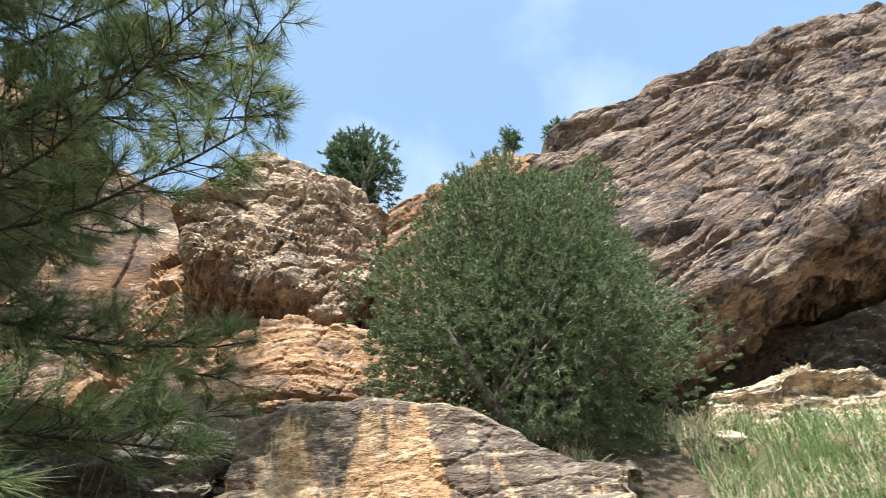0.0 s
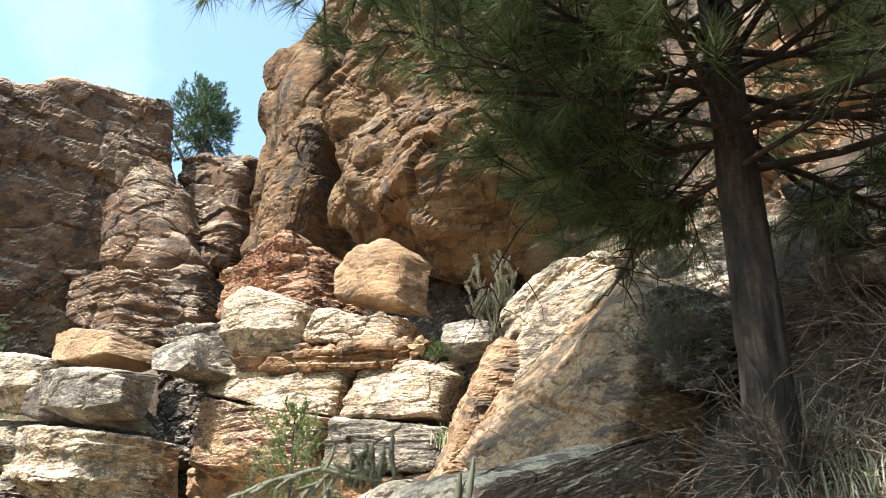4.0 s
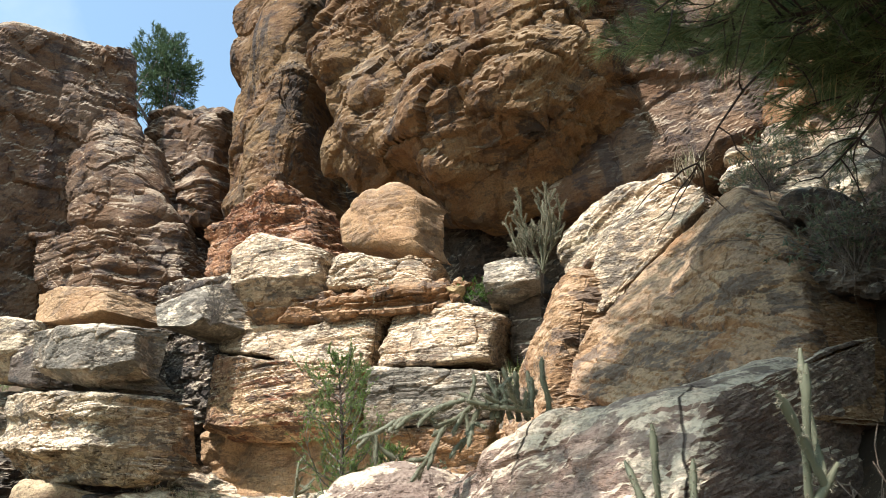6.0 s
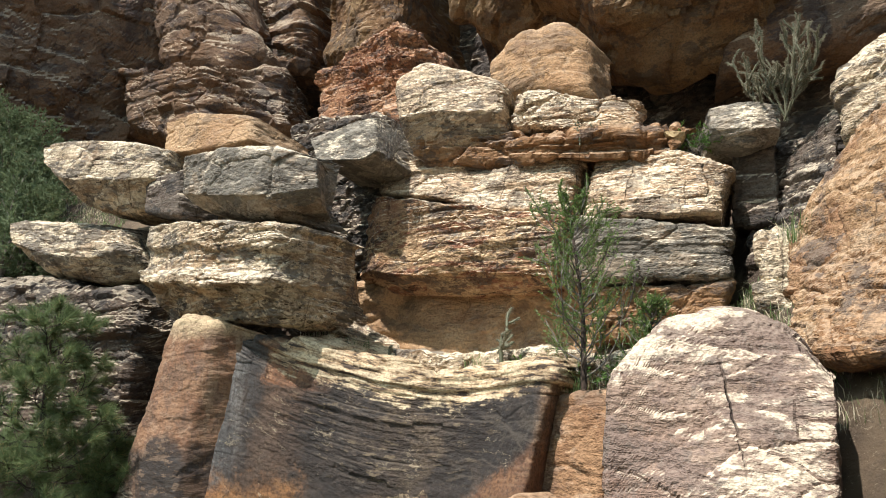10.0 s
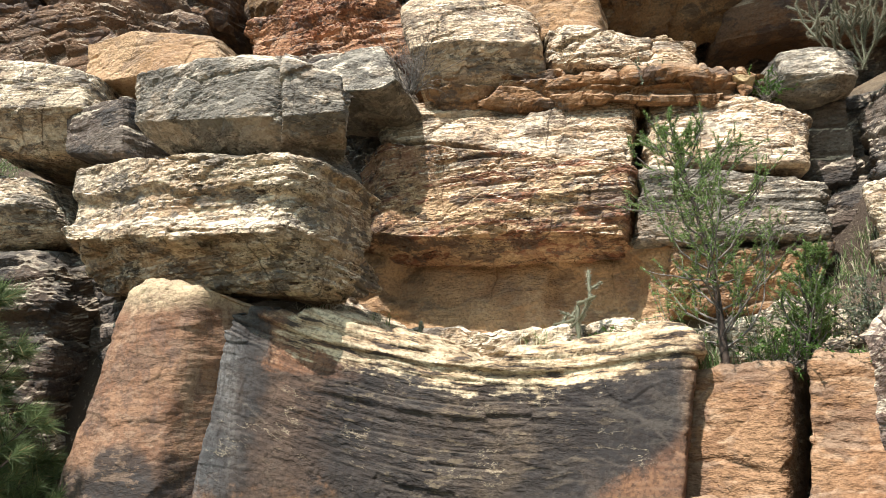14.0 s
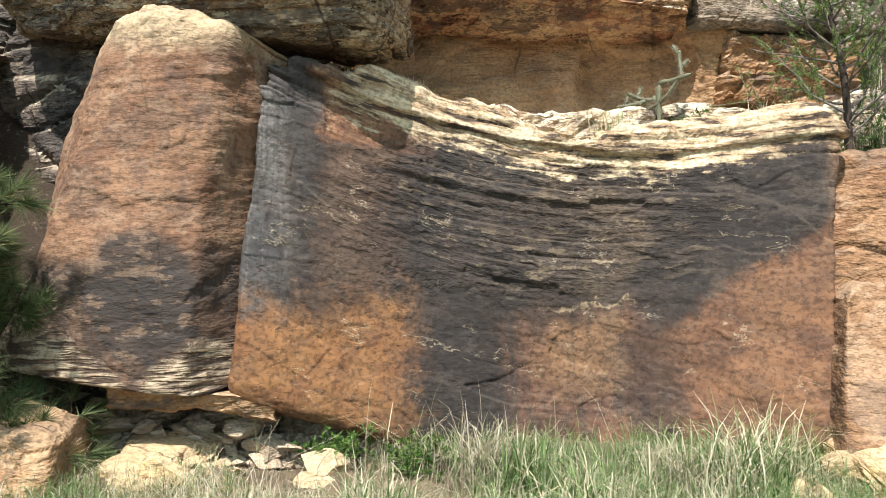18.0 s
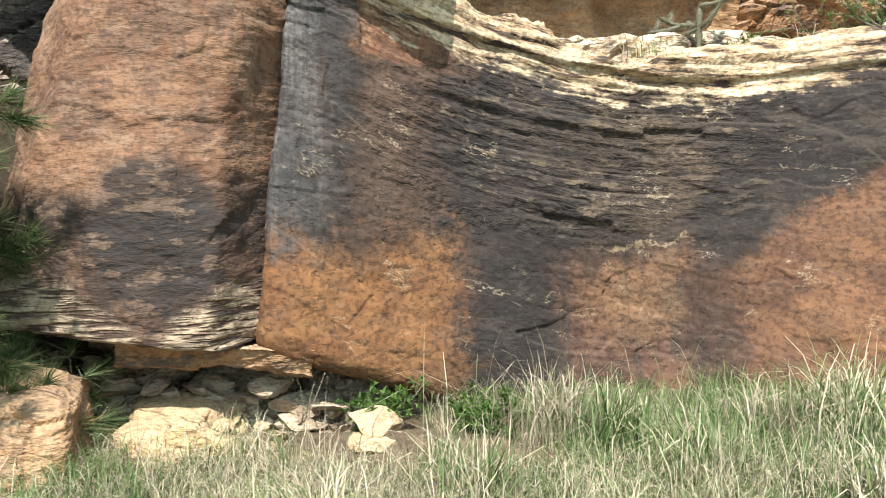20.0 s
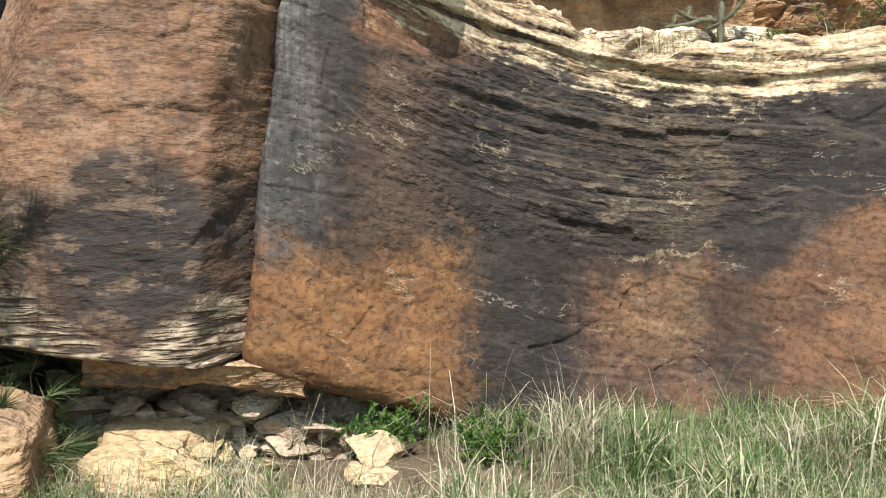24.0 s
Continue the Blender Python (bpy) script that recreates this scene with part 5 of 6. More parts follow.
FAR_LEAF = leaf_material("skyline_foliage", (0.045, 0.075, 0.036), (0.11, 0.16, 0.075))
GRASS = leaf_material("grass_blades", (0.07, 0.12, 0.032), (0.235, 0.305, 0.125), (0.56, 0.49, 0.34), 0.36, 0.3, 3.0)
STRAW = leaf_material("dry_grass_blades", (0.24, 0.195, 0.13), (0.58, 0.51, 0.37), (0.13, 0.16, 0.06), 0.15, 0.2)
SAGE = leaf_material("sage_leaves", (0.1, 0.125, 0.075), (0.22, 0.24, 0.16), (0.3, 0.25, 0.16), 0.1)
HERB = leaf_material("herb_leaves", (0.05, 0.11, 0.02), (0.14, 0.22, 0.05))
BARK = bark_material("pine_bark", (0.026, 0.02, 0.016), (0.072, 0.05, 0.038))
TWIG = bark_material("grey_twig_bark", (0.12, 0.1, 0.085), (0.25, 0.215, 0.18))
DEAD = bark_material("dead_brown_twigs", (0.095, 0.066, 0.047), (0.29, 0.215, 0.16))
CACTUS = leaf_material("cholla_skin", (0.08, 0.085, 0.05), (0.16, 0.155, 0.1), None, 0, 0.05)
SPINE = leaf_material("cholla_spines", (0.2, 0.175, 0.12), (0.32, 0.28, 0.2), None, 0, 0.2)


def unit(v):
    v = np.asarray(v, float)
    return v / np.maximum(np.linalg.norm(v, axis=-1, keepdims=True), 1e-9)


class Tubes:
    """Gathers tapered tubes into one quad mesh."""

    def __init__(self):
        self.v, self.f, self.n = [], [], 0

    def add(self, pts, radii, sides=5, rough=0.0, rng=None):
        pts, radii = np.asarray(pts, float), np.asarray(radii, float)
        tan = unit(np.gradient(pts, axis=0))
        ref = np.where(np.abs(tan[:, 2:3]) > 0.9, np.array([[1.0, 0, 0]]), np.array([[0, 0, 1.0]]))
        a = unit(np.cross(tan, ref))
        b = np.cross(tan, a)
        ang = np.linspace(0, 2 * np.pi, sides, endpoint=False)
        rad = radii[:, None] * (1 + (rough * (rng.random((len(pts), sides)) - 0.5) if rough else 0))
        ring = pts[:, None] + (a[:, None] * np.cos(ang)[None, :, None] + b[:, None] * np.sin(ang)[None, :, None]) * rad[..., None]
        m = len(pts)
        i, j = np.meshgrid(np.arange(m - 1), np.arange(sides), indexing="ij")
        k, k2 = (i * sides + j).ravel(), (i * sides + (j + 1) % sides).ravel()
        self.v.append(ring.reshape(-1, 3))
        self.f.append(np.stack([k, k2, k2 + sides, k + sides], 1) + self.n)
        self.n += m * sides

    def build(self, name, mat, parent=None, origin=(0, 0, 0)):
        return mesh_object(name, np.concatenate(self.v) - np.asarray(origin), np.concatenate(self.f), mat, True, parent)


def path(start, way, length, n, rng, wander=0.15, lift=0.0):
    """A wandering twig: points from start."""
    p, d, out = np.array(start, float), unit(way), [np.array(start, float)]
    for _ in range(n):
        d = unit(d + rng.normal(0, wander, 3) + np.array([0, 0, lift]))
        p = p + d * length / n
        out.append(p)
    return np.array(out), d


def sprays(centres, ways, count, length, width, spread, rng, back=0.25):
    """Bunches of small pointed blades: vertices and triangles."""
    c, w = np.asarray(centres, float), unit(ways)
    n = len(c)
    d = unit(w[:, None] + rng.normal(0, spread, (n, count, 3)))
    ln = length * rng.uniform(0.6, 1.15, (n, count, 1))
    root = c[:, None] - w[:, None] * (rng.random((n, count, 1)) * back * length)
    side = unit(np.cross(d, rng.normal(0, 1, (n, count, 3)))) * width * 0.5
    tip = root + d * ln
    tip[..., 2] -= 0.12 * ln[..., 0] * rng.random((n, count))
    v = np.stack([root - side, root + side, tip], 2).reshape(-1, 3)
    return v, np.arange(len(v)).reshape(-1, 3)


def blades(roots, length, width, lean, rng, stiff=1.0):
    """Bent grass blades: seven points each."""
    n = len(roots)
    az = rng.uniform(0, 2 * np.pi, n)
    out = np.stack([np.cos(az), np.sin(az), 0 * az], -1)
    side = np.stack([-np.sin(az), np.cos(az), 0 * az], -1) * (width * rng.uniform(0.6, 1.3, n))[:, None] * 0.5
    ln = length * rng.uniform(0.45, 1.2, n)
    le = lean * rng.uniform(0.1, 1.6, n)
    v = []
    for s in (0, 0.4, 0.75, 1.0):
        bend = le * s ** 1.8
        p = roots + out * (ln * s * np.sin(np.minimum(bend, 1.9)))[:, None]
        p = p + np.array([0, 0, 1.0]) * (ln * s * np.cos(np.minimum(bend, 1.9)) * stiff)[:, None]
        if s < 1:
            k = 1 - 0.5 * s
            v += [p - side * k, p + side * k]
        else:
            v.append(p)
    v = np.stack(v, 1).reshape(-1, 3)
    b = np.arange(n)[:, None] * 7
    tri = np.array([[0, 1, 3], [0, 3, 2], [2, 3, 5], [2, 5, 4], [4, 5, 6]]).reshape(1, -1)
    return v, (b + tri).reshape(-1, 3)


def thing(name, base, label, category, group="", kind=""):
    e = new(name)
    e.location = base
    return tagged(e, label, category, group, kind)


def pine(name, base, height, reach, crown_from, limbs, seed, label, trunk_r, needles, needle_len, keep=None, lean=(0, 0), width=0.004, group="", sway=0.0, hang=0, extra=()):
    rng = np.random.default_rng(seed)
    base = np.array(base, float)
    tree = thing(name, base, label, "pine tree", group)
    t = np.linspace(0, 1, 26)
    spine = base + np.stack([lean[0] * t + 0.05 * np.sin(5 * t + seed), lean[1] * t + 0.05 * np.cos(4 * t), t * height], -1)
    tb = Tubes()
    tt = np.linspace(0, 1, 160)
    fine = np.stack([np.interp(tt, t, spine[:, k]) for k in range(3)], -1)
    tb.add(fine, trunk_r * (1 - 0.85 * tt) * (1 + 0.3 * np.exp(-tt * 25)), 48)
    ring = np.tile(np.linspace(0, 2 * np.pi, 48, endpoint=False), 160)
    q = np.stack([np.cos(ring) * 3.4, np.sin(ring) * 3.4, np.repeat(tt * height * 3.0, 48)], -1)
    plate, gap = facets(q, (1.0, 1.0, 1.3), seed + 9)
    axis = np.repeat(fine, 48, 0)
    tb.v[0] = axis + (tb.v[0] - axis) * (1 + 0.09 * plate - 0.13 * gap + 0.08 * fbm(q, 2.0, seed, 3))[:, None]
    tb.build("trunk", BARK, tree, base)
    for i in range(limbs + hang + len(extra)):
        cs, ds, twigs = [], [], Tubes()
        f = ((i % limbs + rng.random() * 0.8) / limbs) ** 1.25
        h = crown_from + (height * 0.98 - crown_from) * f
        ln = reach * (1 - f) ** 0.5 * rng.uniform(0.7, 1.1) + 0.15
        az = i * 2.39996 + rng.normal(0, 0.25)
        ln = ln * (1 + sway * np.cos(az))
        start = np.array([np.interp(h / height, t, spine[:, k]) for k in range(3)])
        way = np.array([np.cos(az), np.sin(az), -0.12 + 0.55 * f])
        if i >= limbs + hang:   # long single boughs, mostly added out of view to cast shade
            az, z0, ln = extra[i - limbs - hang]
            f, az = 0.1, radians(az)
            start = spine[0] + (spine[-1] - spine[0]) * (z0 / height)
            way = np.array([np.cos(az), np.sin(az), 0.02])
        elif i >= limbs:   # boughs that hang over the path
            az = -0.5 * np.pi + (i - limbs - (hang - 1) / 2) * 3.5 / hang + 0.2
            f, ln = 0.15, rng.uniform(1.5, 2.1)
            start = spine[0] + (spine[-1] - spine[0]) * rng.uniform(0.16, 0.27)
            way = np.array([np.cos(az), np.sin(az), -0.3])
        pts, d = path(start, way, ln, 9, rng, 0.1, 0.035)
        if keep is not None:
            ok = np.array([keep(p) for p in pts])
            if not ok.all():
                pts = pts[:max(3, int(np.argmin(ok)))]
        r0 = trunk_r * 0.2 * (1 - 0.6 * f)
        lb = Tubes()
        lb.add(pts, np.linspace(r0, 0.007, len(pts)), 6, 0.2, rng)
        n_twig = max(4, int(ln / 0.085))
        for j in range(n_twig):
            u = 0.22 + 0.78 * (j + rng.random()) / n_twig
            q = u * (len(pts) - 1)
            k = min(int(q), len(pts) - 2)
            p0 = pts[k] + (pts[k + 1] - pts[k]) * (q - k)
            ax = unit(pts[k + 1] - pts[k])
            sidew = unit(np.cross(ax, [0, 0, 1])) * (1 if j % 2 else -1)
            tw = ax * 0.7 + sidew * rng.uniform(0.5, 1.1) + np.array([0, 0, rng.uniform(-0.25, 0.5)])
            tl = rng.uniform(0.22, 0.55) * (0.55 + 0.45 * (1 - f))
            tp, td = path(p0, tw, tl, 4, rng, 0.16, 0.06)
            if keep is not None and not keep(tp[-1]):
                continue
            twigs.add(tp, np.linspace(0.006, 0.0025, len(tp)), 4)
            if u < 0.32 and rng.random() < 0.6:
                continue
            cs += [tp[-1], tp[-2] if rng.random() < 0.75 else tp[-1]]
            ds += [td, td]
            for _ in range(2):
                sp, sd = path(tp[2], td + rng.normal(0, 0.7, 3), tl * 0.5, 2, rng, 0.15, 0.05)
                twigs.add(sp, np.linspace(0.004, 0.002, len(sp)), 3)
                cs.append(sp[-1])
                ds.append(sd)
        cs.append(pts[-1])
        ds.append(d)
        limb = lb.build("limb", BARK, tree, base)
        if twigs.n:
            twigs.build("twig_spray", BARK, limb, base)["kind"] = "stuff"
        v, faces = sprays(cs, ds, needles, needle_len, width, 0.55, rng, 0.55)
        mesh_object("needle_cover", v - base, faces, PINE, False, limb)["kind"] = "stuff"
    return tree


def crown_points(n, centre, size, rng, seed, gaps=0.42, shell=0.45, noise_size=1.0):
    """Points in an uneven crown with gaps."""
    d = unit(rng.normal(0, 1, (n * 3, 3)))
    r = rng.random(n * 3) ** shell
    lump = 0.78 + 0.5 * vnoise(d * 3.0 + 50, 1.0, seed)
    p = np.asarray(centre) + d * np.asarray(size) * (r * lump)[:, None]
    ok = vnoise(p, 2.6 * noise_size, seed + 5) > gaps - 0.22 * (1 - r)
    p, d = p[ok][:n], d[ok][:n]
    return p, d


def bushy_tree(name, base, size, n, seed, label, leaf, category="juniper", leaf_len=0.06, leaf_w=0.014, count=14, stems=6, trunk_r=0.07, low=0.0, gaps=0.42, group=""):
    """A juniper: several stems from the base, a crown of many small sprays. size: half width, half depth, height."""
    rng = np.random.default_rng(seed)
    base = np.array(base, float)
    tree = thing(name, base, label, category, group)
    wx, wy, h = size
    centre = base + np.array([0, 0, low + (h - low) * 0.46])
    half = np.array([wx, wy, (h - low) * 0.56])
    p, d = crown_points(n, centre, half, rng, seed, gaps)
    # egg shape: narrower towards the top
    k = np.clip((p[:, 2] - base[2]) / h, 0, 1)
    p[:, :2] = base[:2] + (p[:, :2] - base[:2]) * (1.08 - 0.42 * k ** 2)[:, None]
    p[:, 2] = np.maximum(p[:, 2], base[2] + low * 0.6 + 0.05)
    tips = p[rng.integers(0, len(p), stems * 7)]
    tw_all = Tubes()
    for i in range(stems):
        tb = Tubes()
        way = np.array([rng.normal(0, 0.35), rng.normal(0, 0.35), 1.0])
        pts, dd = path(base + rng.normal(0, 0.04, 3) * np.array([1, 1, 0]), way, h * rng.uniform(0.42, 0.62), 8, rng, 0.12, 0.03)
        tb.add(pts, np.linspace(trunk_r, 0.012, len(pts)), 7, 0.25, rng)
        twigs_i = tw_all
        for q in tips[i * 7:i * 7 + 7]:
            j = int(np.clip(len(pts) * (q[2] - base[2]) / h * 0.75, 1, len(pts) - 2))
            tp, _ = path(pts[j], q - pts[j], np.linalg.norm(q - pts[j]), 6, rng, 0.09)
            twigs_i.add(tp, np.linspace(trunk_r * 0.3, 0.004, len(tp)), 5)
        tb.build("stem", TWIG, tree, base)
    tw = tw_all.build("twig_cluster", TWIG, tree, base)
    tw["kind"] = "stuff"
    v, f = sprays(p, d + np.array([0, 0, 0.45]), count, leaf_len, leaf_w, 0.75, rng, 1.0)
    fo = mesh_object("foliage", v - base, f, leaf, False, tree)
    fo["kind"] = "stuff"
    return tree


def cholla(name, base, height, seed, label, lean=(0, 0, 1), joints=3, radius=0.02, arms=3, up=0.55):
    """A jointed cactus: knobbly segments that branch, with pale spines."""
    rng = np.random.default_rng(seed)
    base = np.array(base, float)
    cac = thing(name, base, label, "cactus")
    spc, spd = [], []

    def joint(start, way, ln, r, depth):
        pts, d = path(start, way, ln, 7, rng, 0.05, 0.03)
        tb = Tubes()
        rr = r * (1 + 0.22 * np.sin(np.arange(len(pts)) * 2.6))
        rr[-1] *= 0.45
        tb.add(pts, rr, 8, 0.35, rng)
        tb.build("joint", CACTUS, cac, base)
        for q in range(70):
            u = rng.random() * (len(pts) - 1.01)
            k = int(u)
            o = unit(rng.normal(0, 1, 3))
            spc.append(pts[k] + (pts[k + 1] - pts[k]) * (u - k) + o * r * 0.9)
            spd.append(o)
        if depth > 0:
            for a in range(arms if depth < joints else arms + 1):
                k = rng.integers(3, len(pts))
                joint(pts[k], d * 0.6 + rng.normal(0, 0.75, 3) + np.array([0, 0, up]), ln * rng.uniform(0.55, 0.85), r * 0.85, depth - 1)

    joint(base, np.array(lean, float), height * 0.45, radius, joints - 1)
    v, f = sprays(spc, spd, 5, radius * 1.25, 0.0024, 0.5, rng, 0.0)
    sp = mesh_object("spine_cover", v - base, f, SPINE, False, cac)
    sp["kind"] = "stuff"
    return cac


def bushy_cholla(base, height, seed, label, stems=7, spread=0.55):
    """A dense upright cholla: stems fan out from the root and carry many short knobbly joints towards their ends."""
    rng = np.random.default_rng(seed)
    base = np.array(base, float)
    cac = thing("cholla_cactus", base, label, "cactus")
    spc, spd = [], []

    def joint(start, way, ln, r):
        pts, d = path(start, way, ln, 6, rng, 0.09, 0.03)
        tb = Tubes()
        rr = r * (1 + 0.2 * np.sin(np.arange(len(pts)) * 2.6))
        rr[-1] *= 0.5
        tb.add(pts, rr, 6, 0.35, rng)
        tb.build("joint", CACTUS, cac, base)
        for q in range(int(40 + 200 * ln)):
            u = rng.random() * (len(pts) - 1.01)
            o = unit(rng.normal(0, 1, 3))
            spc.append(pts[int(u)] + (pts[int(u) + 1] - pts[int(u)]) * (u - int(u)) + o * r * 0.9)
            spd.append(o)
        return pts, d

    for k in range(stems):
        a = (k + 0.5) / stems * np.pi
        lean = np.array([np.cos(a) * spread, rng.normal(0, 0.2), 1.0])
        pts, d = joint(base + np.array([rng.normal(0, 0.03), 0, 0]), lean, height * rng.uniform(0.55, 0.75), 0.0105)
        for m in range(9):
            st = pts[rng.integers(2, len(pts))]
            sub_pts, sd = joint(st, d * 0.7 + rng.normal(0, 0.55, 3) + np.array([0, 0, 0.4]), height * rng.uniform(0.14, 0.26), 0.0095)
            for n in range(2):
                joint(sub_pts[rng.integers(3, len(sub_pts))], sd + rng.normal(0, 0.6, 3) + np.array([0, 0, 0.3]), height * rng.uniform(0.08, 0.14), 0.0085)
    v, f = sprays(spc, spd, 4, 0.024, 0.0026, 0.5, rng, 0.0)
    sp = mesh_object("spine_cover", v - base, f, SPINE, False, cac)
    sp["kind"] = "stuff"


def sprawling_cholla(base, tip, seed, label):
    """A cholla whose stem lies over the ledge: joints hang from its outer half, a cluster stands at its root."""
    rng = np.random.default_rng(seed)
    base, tip = np.array(base, float), np.array(tip, float)
    cac = thing("cholla_cactus", base, label, "cactus")
    spc, spd = [], []

    def joint(start, way, ln, r):
        pts, d = path(start, way, ln, 7, rng, 0.07, 0.0)
        tb = Tubes()
        rr = r * (1 + 0.2 * np.sin(np.arange(len(pts)) * 2.6))
        rr[-1] *= 0.5
        tb.add(pts, rr, 8, 0.35, rng)
        tb.build("joint", CACTUS, cac, base)
        for q in range(60):
            u = rng.random() * (len(pts) - 1.01)
            k = int(u)
            o = unit(rng.normal(0, 1, 3))
            spc.append(pts[k] + (pts[k + 1] - pts[k]) * (u - k) + o * r * 0.9)
            spd.append(o)
        return pts

    for lane in range(3):
        end = tip + rng.normal(0, 0.1, 3) + np.array([0.15 * lane, 0.14 * lane, 0.08 * lane])
        p, n = base + np.array([0, 0, 0.03]), 5 - lane
        for k in range(n):
            aim = base + (end - base) * (k + 1) / n + np.array([0, 0, 0.16 * np.sin(np.pi * (k + 1) / n)])
            pts = joint(p, aim - p, np.linalg.norm(aim - p), 0.015)
            p = pts[-1]
            for _ in range(2 + (k > 1) * 2):
                st = pts[rng.integers(2, 7)]
                out = np.array([rng.normal(-0.3, 0.5), rng.normal(0, 0.5), rng.uniform(-1.0, -0.3) if k > 1 else rng.uniform(0.1, 1)])
                joint(st, out, rng.uniform(0.1, 0.2), 0.013)
    for k in range(9):
        at = base + np.array([rng.uniform(-0.28, 0.1), rng.uniform(-0.08, 0.12), 0.0])
        pts = joint(at, (rng.normal(0, 0.25), rng.normal(0, 0.2), 1), rng.uniform(0.14, 0.26), 0.017)
        joint(pts[5], (rng.normal(0, 0.4), rng.normal(0, 0.3), 1), rng.uniform(0.1, 0.18), 0.015)
    v, f = sprays(spc, spd, 5, 0.022, 0.0024, 0.5, rng, 0.0)
    sp = mesh_object("spine_cover", v - base, f, SPINE, False, cac)
    sp["kind"] = "stuff"


def twig_bush(name, base, size, n, seed, label, mat=DEAD, leaves=None, leaf_n=0, radius=0.004, category="bush", droop=0.0):
    rng = np.random.default_rng(seed)
    base = np.array(base, float)
    b = thing(name, base, label, category)
    tb, cs, ds = Tubes(), [], []
    for i in range(n):
        a = rng.uniform(0, 2 * np.pi)
        way = np.array([np.cos(a) * rng.uniform(0.1, 1.2) * size[0], np.sin(a) * rng.uniform(0.1, 1.2) * size[1], size[2]])
        ln = np.linalg.norm(way) * rng.uniform(0.55, 1.0)
        pts, d = path(base + rng.normal(0, 0.03, 3) * np.array([1, 1, 0]), way, ln, 6, rng, 0.2, -droop)
        tb.add(pts, np.linspace(radius, radius * 0.4, len(pts)), 4)
        for _ in range(3):
            k = rng.integers(2, 6)
            sp, sd = path(pts[k], d + rng.normal(0, 0.7, 3), ln * 0.35, 3, rng, 0.2)
            tb.add(sp, np.linspace(radius * 0.6, radius * 0.3, len(sp)), 3)
            cs += [sp[-1], sp[-2]]
            ds += [sd, sd]
    tw = tb.build("twig_cluster", mat, b, base)
    tw["kind"] = "stuff"
    if leaves:
        v, f = sprays(cs, ds, leaf_n, 0.035, 0.012, 0.8, rng, 1.0)
        fo = mesh_object("foliage", v - base, f, leaves, False, b)
        fo["kind"] = "stuff"
    return b


def grass_tuft(base, n, length, seed, mat, label, name="grass_tuft", spread=0.07, lean=0.8, width=0.006, group="grass tufts"):
    rng = np.random.default_rng(seed)
    base = np.array(base, float)
    r = np.concatenate([rng.normal(0, spread, (n, 2)), rng.uniform(-0.03, 0.0, (n, 1))], 1)
    v, f = blades(r, length, width, lean, rng)
    ob = mesh_object(name, v, f, mat, False)
    ob.location = base
    return tagged(ob, label, "grass", group)


# ---- the tall pine over the path ----
def clear_of_path(p):
    # above the view the crown may spread wide, to shade the ledge
    if p[2] > 7.0:
        return p[0] > -7.6 and p[1] > -1.2 and p[0] < -0.05 - 0.22 * max(p[1], 1.2)
    if p[0] < (-7.2 if p[2] > 6.3 else -6.3 if p[2] > 4.7 else -5.0) or p[1] < 1.2 or p[0] > -0.05 - 0.22 * p[1]:
        return False
    return p[2] > 3.7 or (p[1] < 2.4 and p[2] > 3.25) or (p[0] + 3.9) ** 2 + (p[1] - 3.55) ** 2 < 1.2 or p[0] > -2.6


# most extra boughs are unseen, added to shade the tilted slab and ledge
pine("pine_tree", (-3.9, 3.55, 2.0), 12.5, 3.7, 2.0, 96, 5, "tall ponderosa pine with dark furrowed trunk and long needles", 0.108, 34, 0.2, clear_of_path, (0.1, 0.05), 0.005, sway=0.0, hang=9,
     extra=[(182, 4.0, 3.0), (192, 4.4, 3.1), (202, 3.9, 3.1), (210, 4.8, 3.2), (218, 4.1, 3.0), (226, 5.0, 3.0), (236, 4.4, 2.6), (172, 5.6, 3.4), (184, 6.0, 3.5), (178, 6.8, 3.4), (196, 6.6, 3.4), (188, 7.8, 3.2), (208, 6.0, 3.6), (216, 6.8, 4.7), (224, 6.2, 4.6), (232, 7.2, 4.7), (240, 6.5, 4.6), (248, 7.0, 3.5), (256, 6.4, 3.4), (212, 7.8, 3.5), (228, 8.2, 3.4), (244, 8.0, 3.4), (220, 5.6, 3.5), (236, 5.7, 3.5), (-75, 3.0, 1.4), (-60, 2.5, 1.5), (186, 5.5, 3.2), (192, 5.9, 3.5), (198, 5.3, 3.4), (205, 5.5, 4.7), (212, 5.3, 4.6), (218, 6.2, 4.8), (225, 5.3, 4.7), (231, 6.0, 4.8), (238, 5.3, 4.6), (246, 5.6, 4.6), (202, 6.4, 3.6), (209, 7.0, 3.6), (-12, 3.0, 2.9), (-25, 3.6, 2.9), (-45, 4.2, 2.8), (-5, 4.6, 2.8), (218, 7.0, 5.0), (224, 7.4, 5.1), (214, 7.3, 4.9), (228, 6.8, 5.0), (233, 7.2, 5.2), (221, 6.6, 5.1), (216, 7.7, 5.0), (226, 7.9, 5.0)])
# ---- the young pine at the wall's foot ----
pine("young_pine", (-15.55, 4.75, 0.3), 2.7, 0.85, 0.35, 36, 12, "young green pine growing beside the rust pillar", 0.05, 75, 0.16, None, (0.12, -0.05), 0.005)
# ---- junipers ----
bushy_tree("juniper_bush", (0.85, 5.5, 4.3), (1.45, 1.2, 3.05), 15000, 21, "broad dense grey-green juniper bush on the slope", JUNIPER, "juniper", 0.05, 0.011, 20, 7, 0.07, 0.0, 0.3)
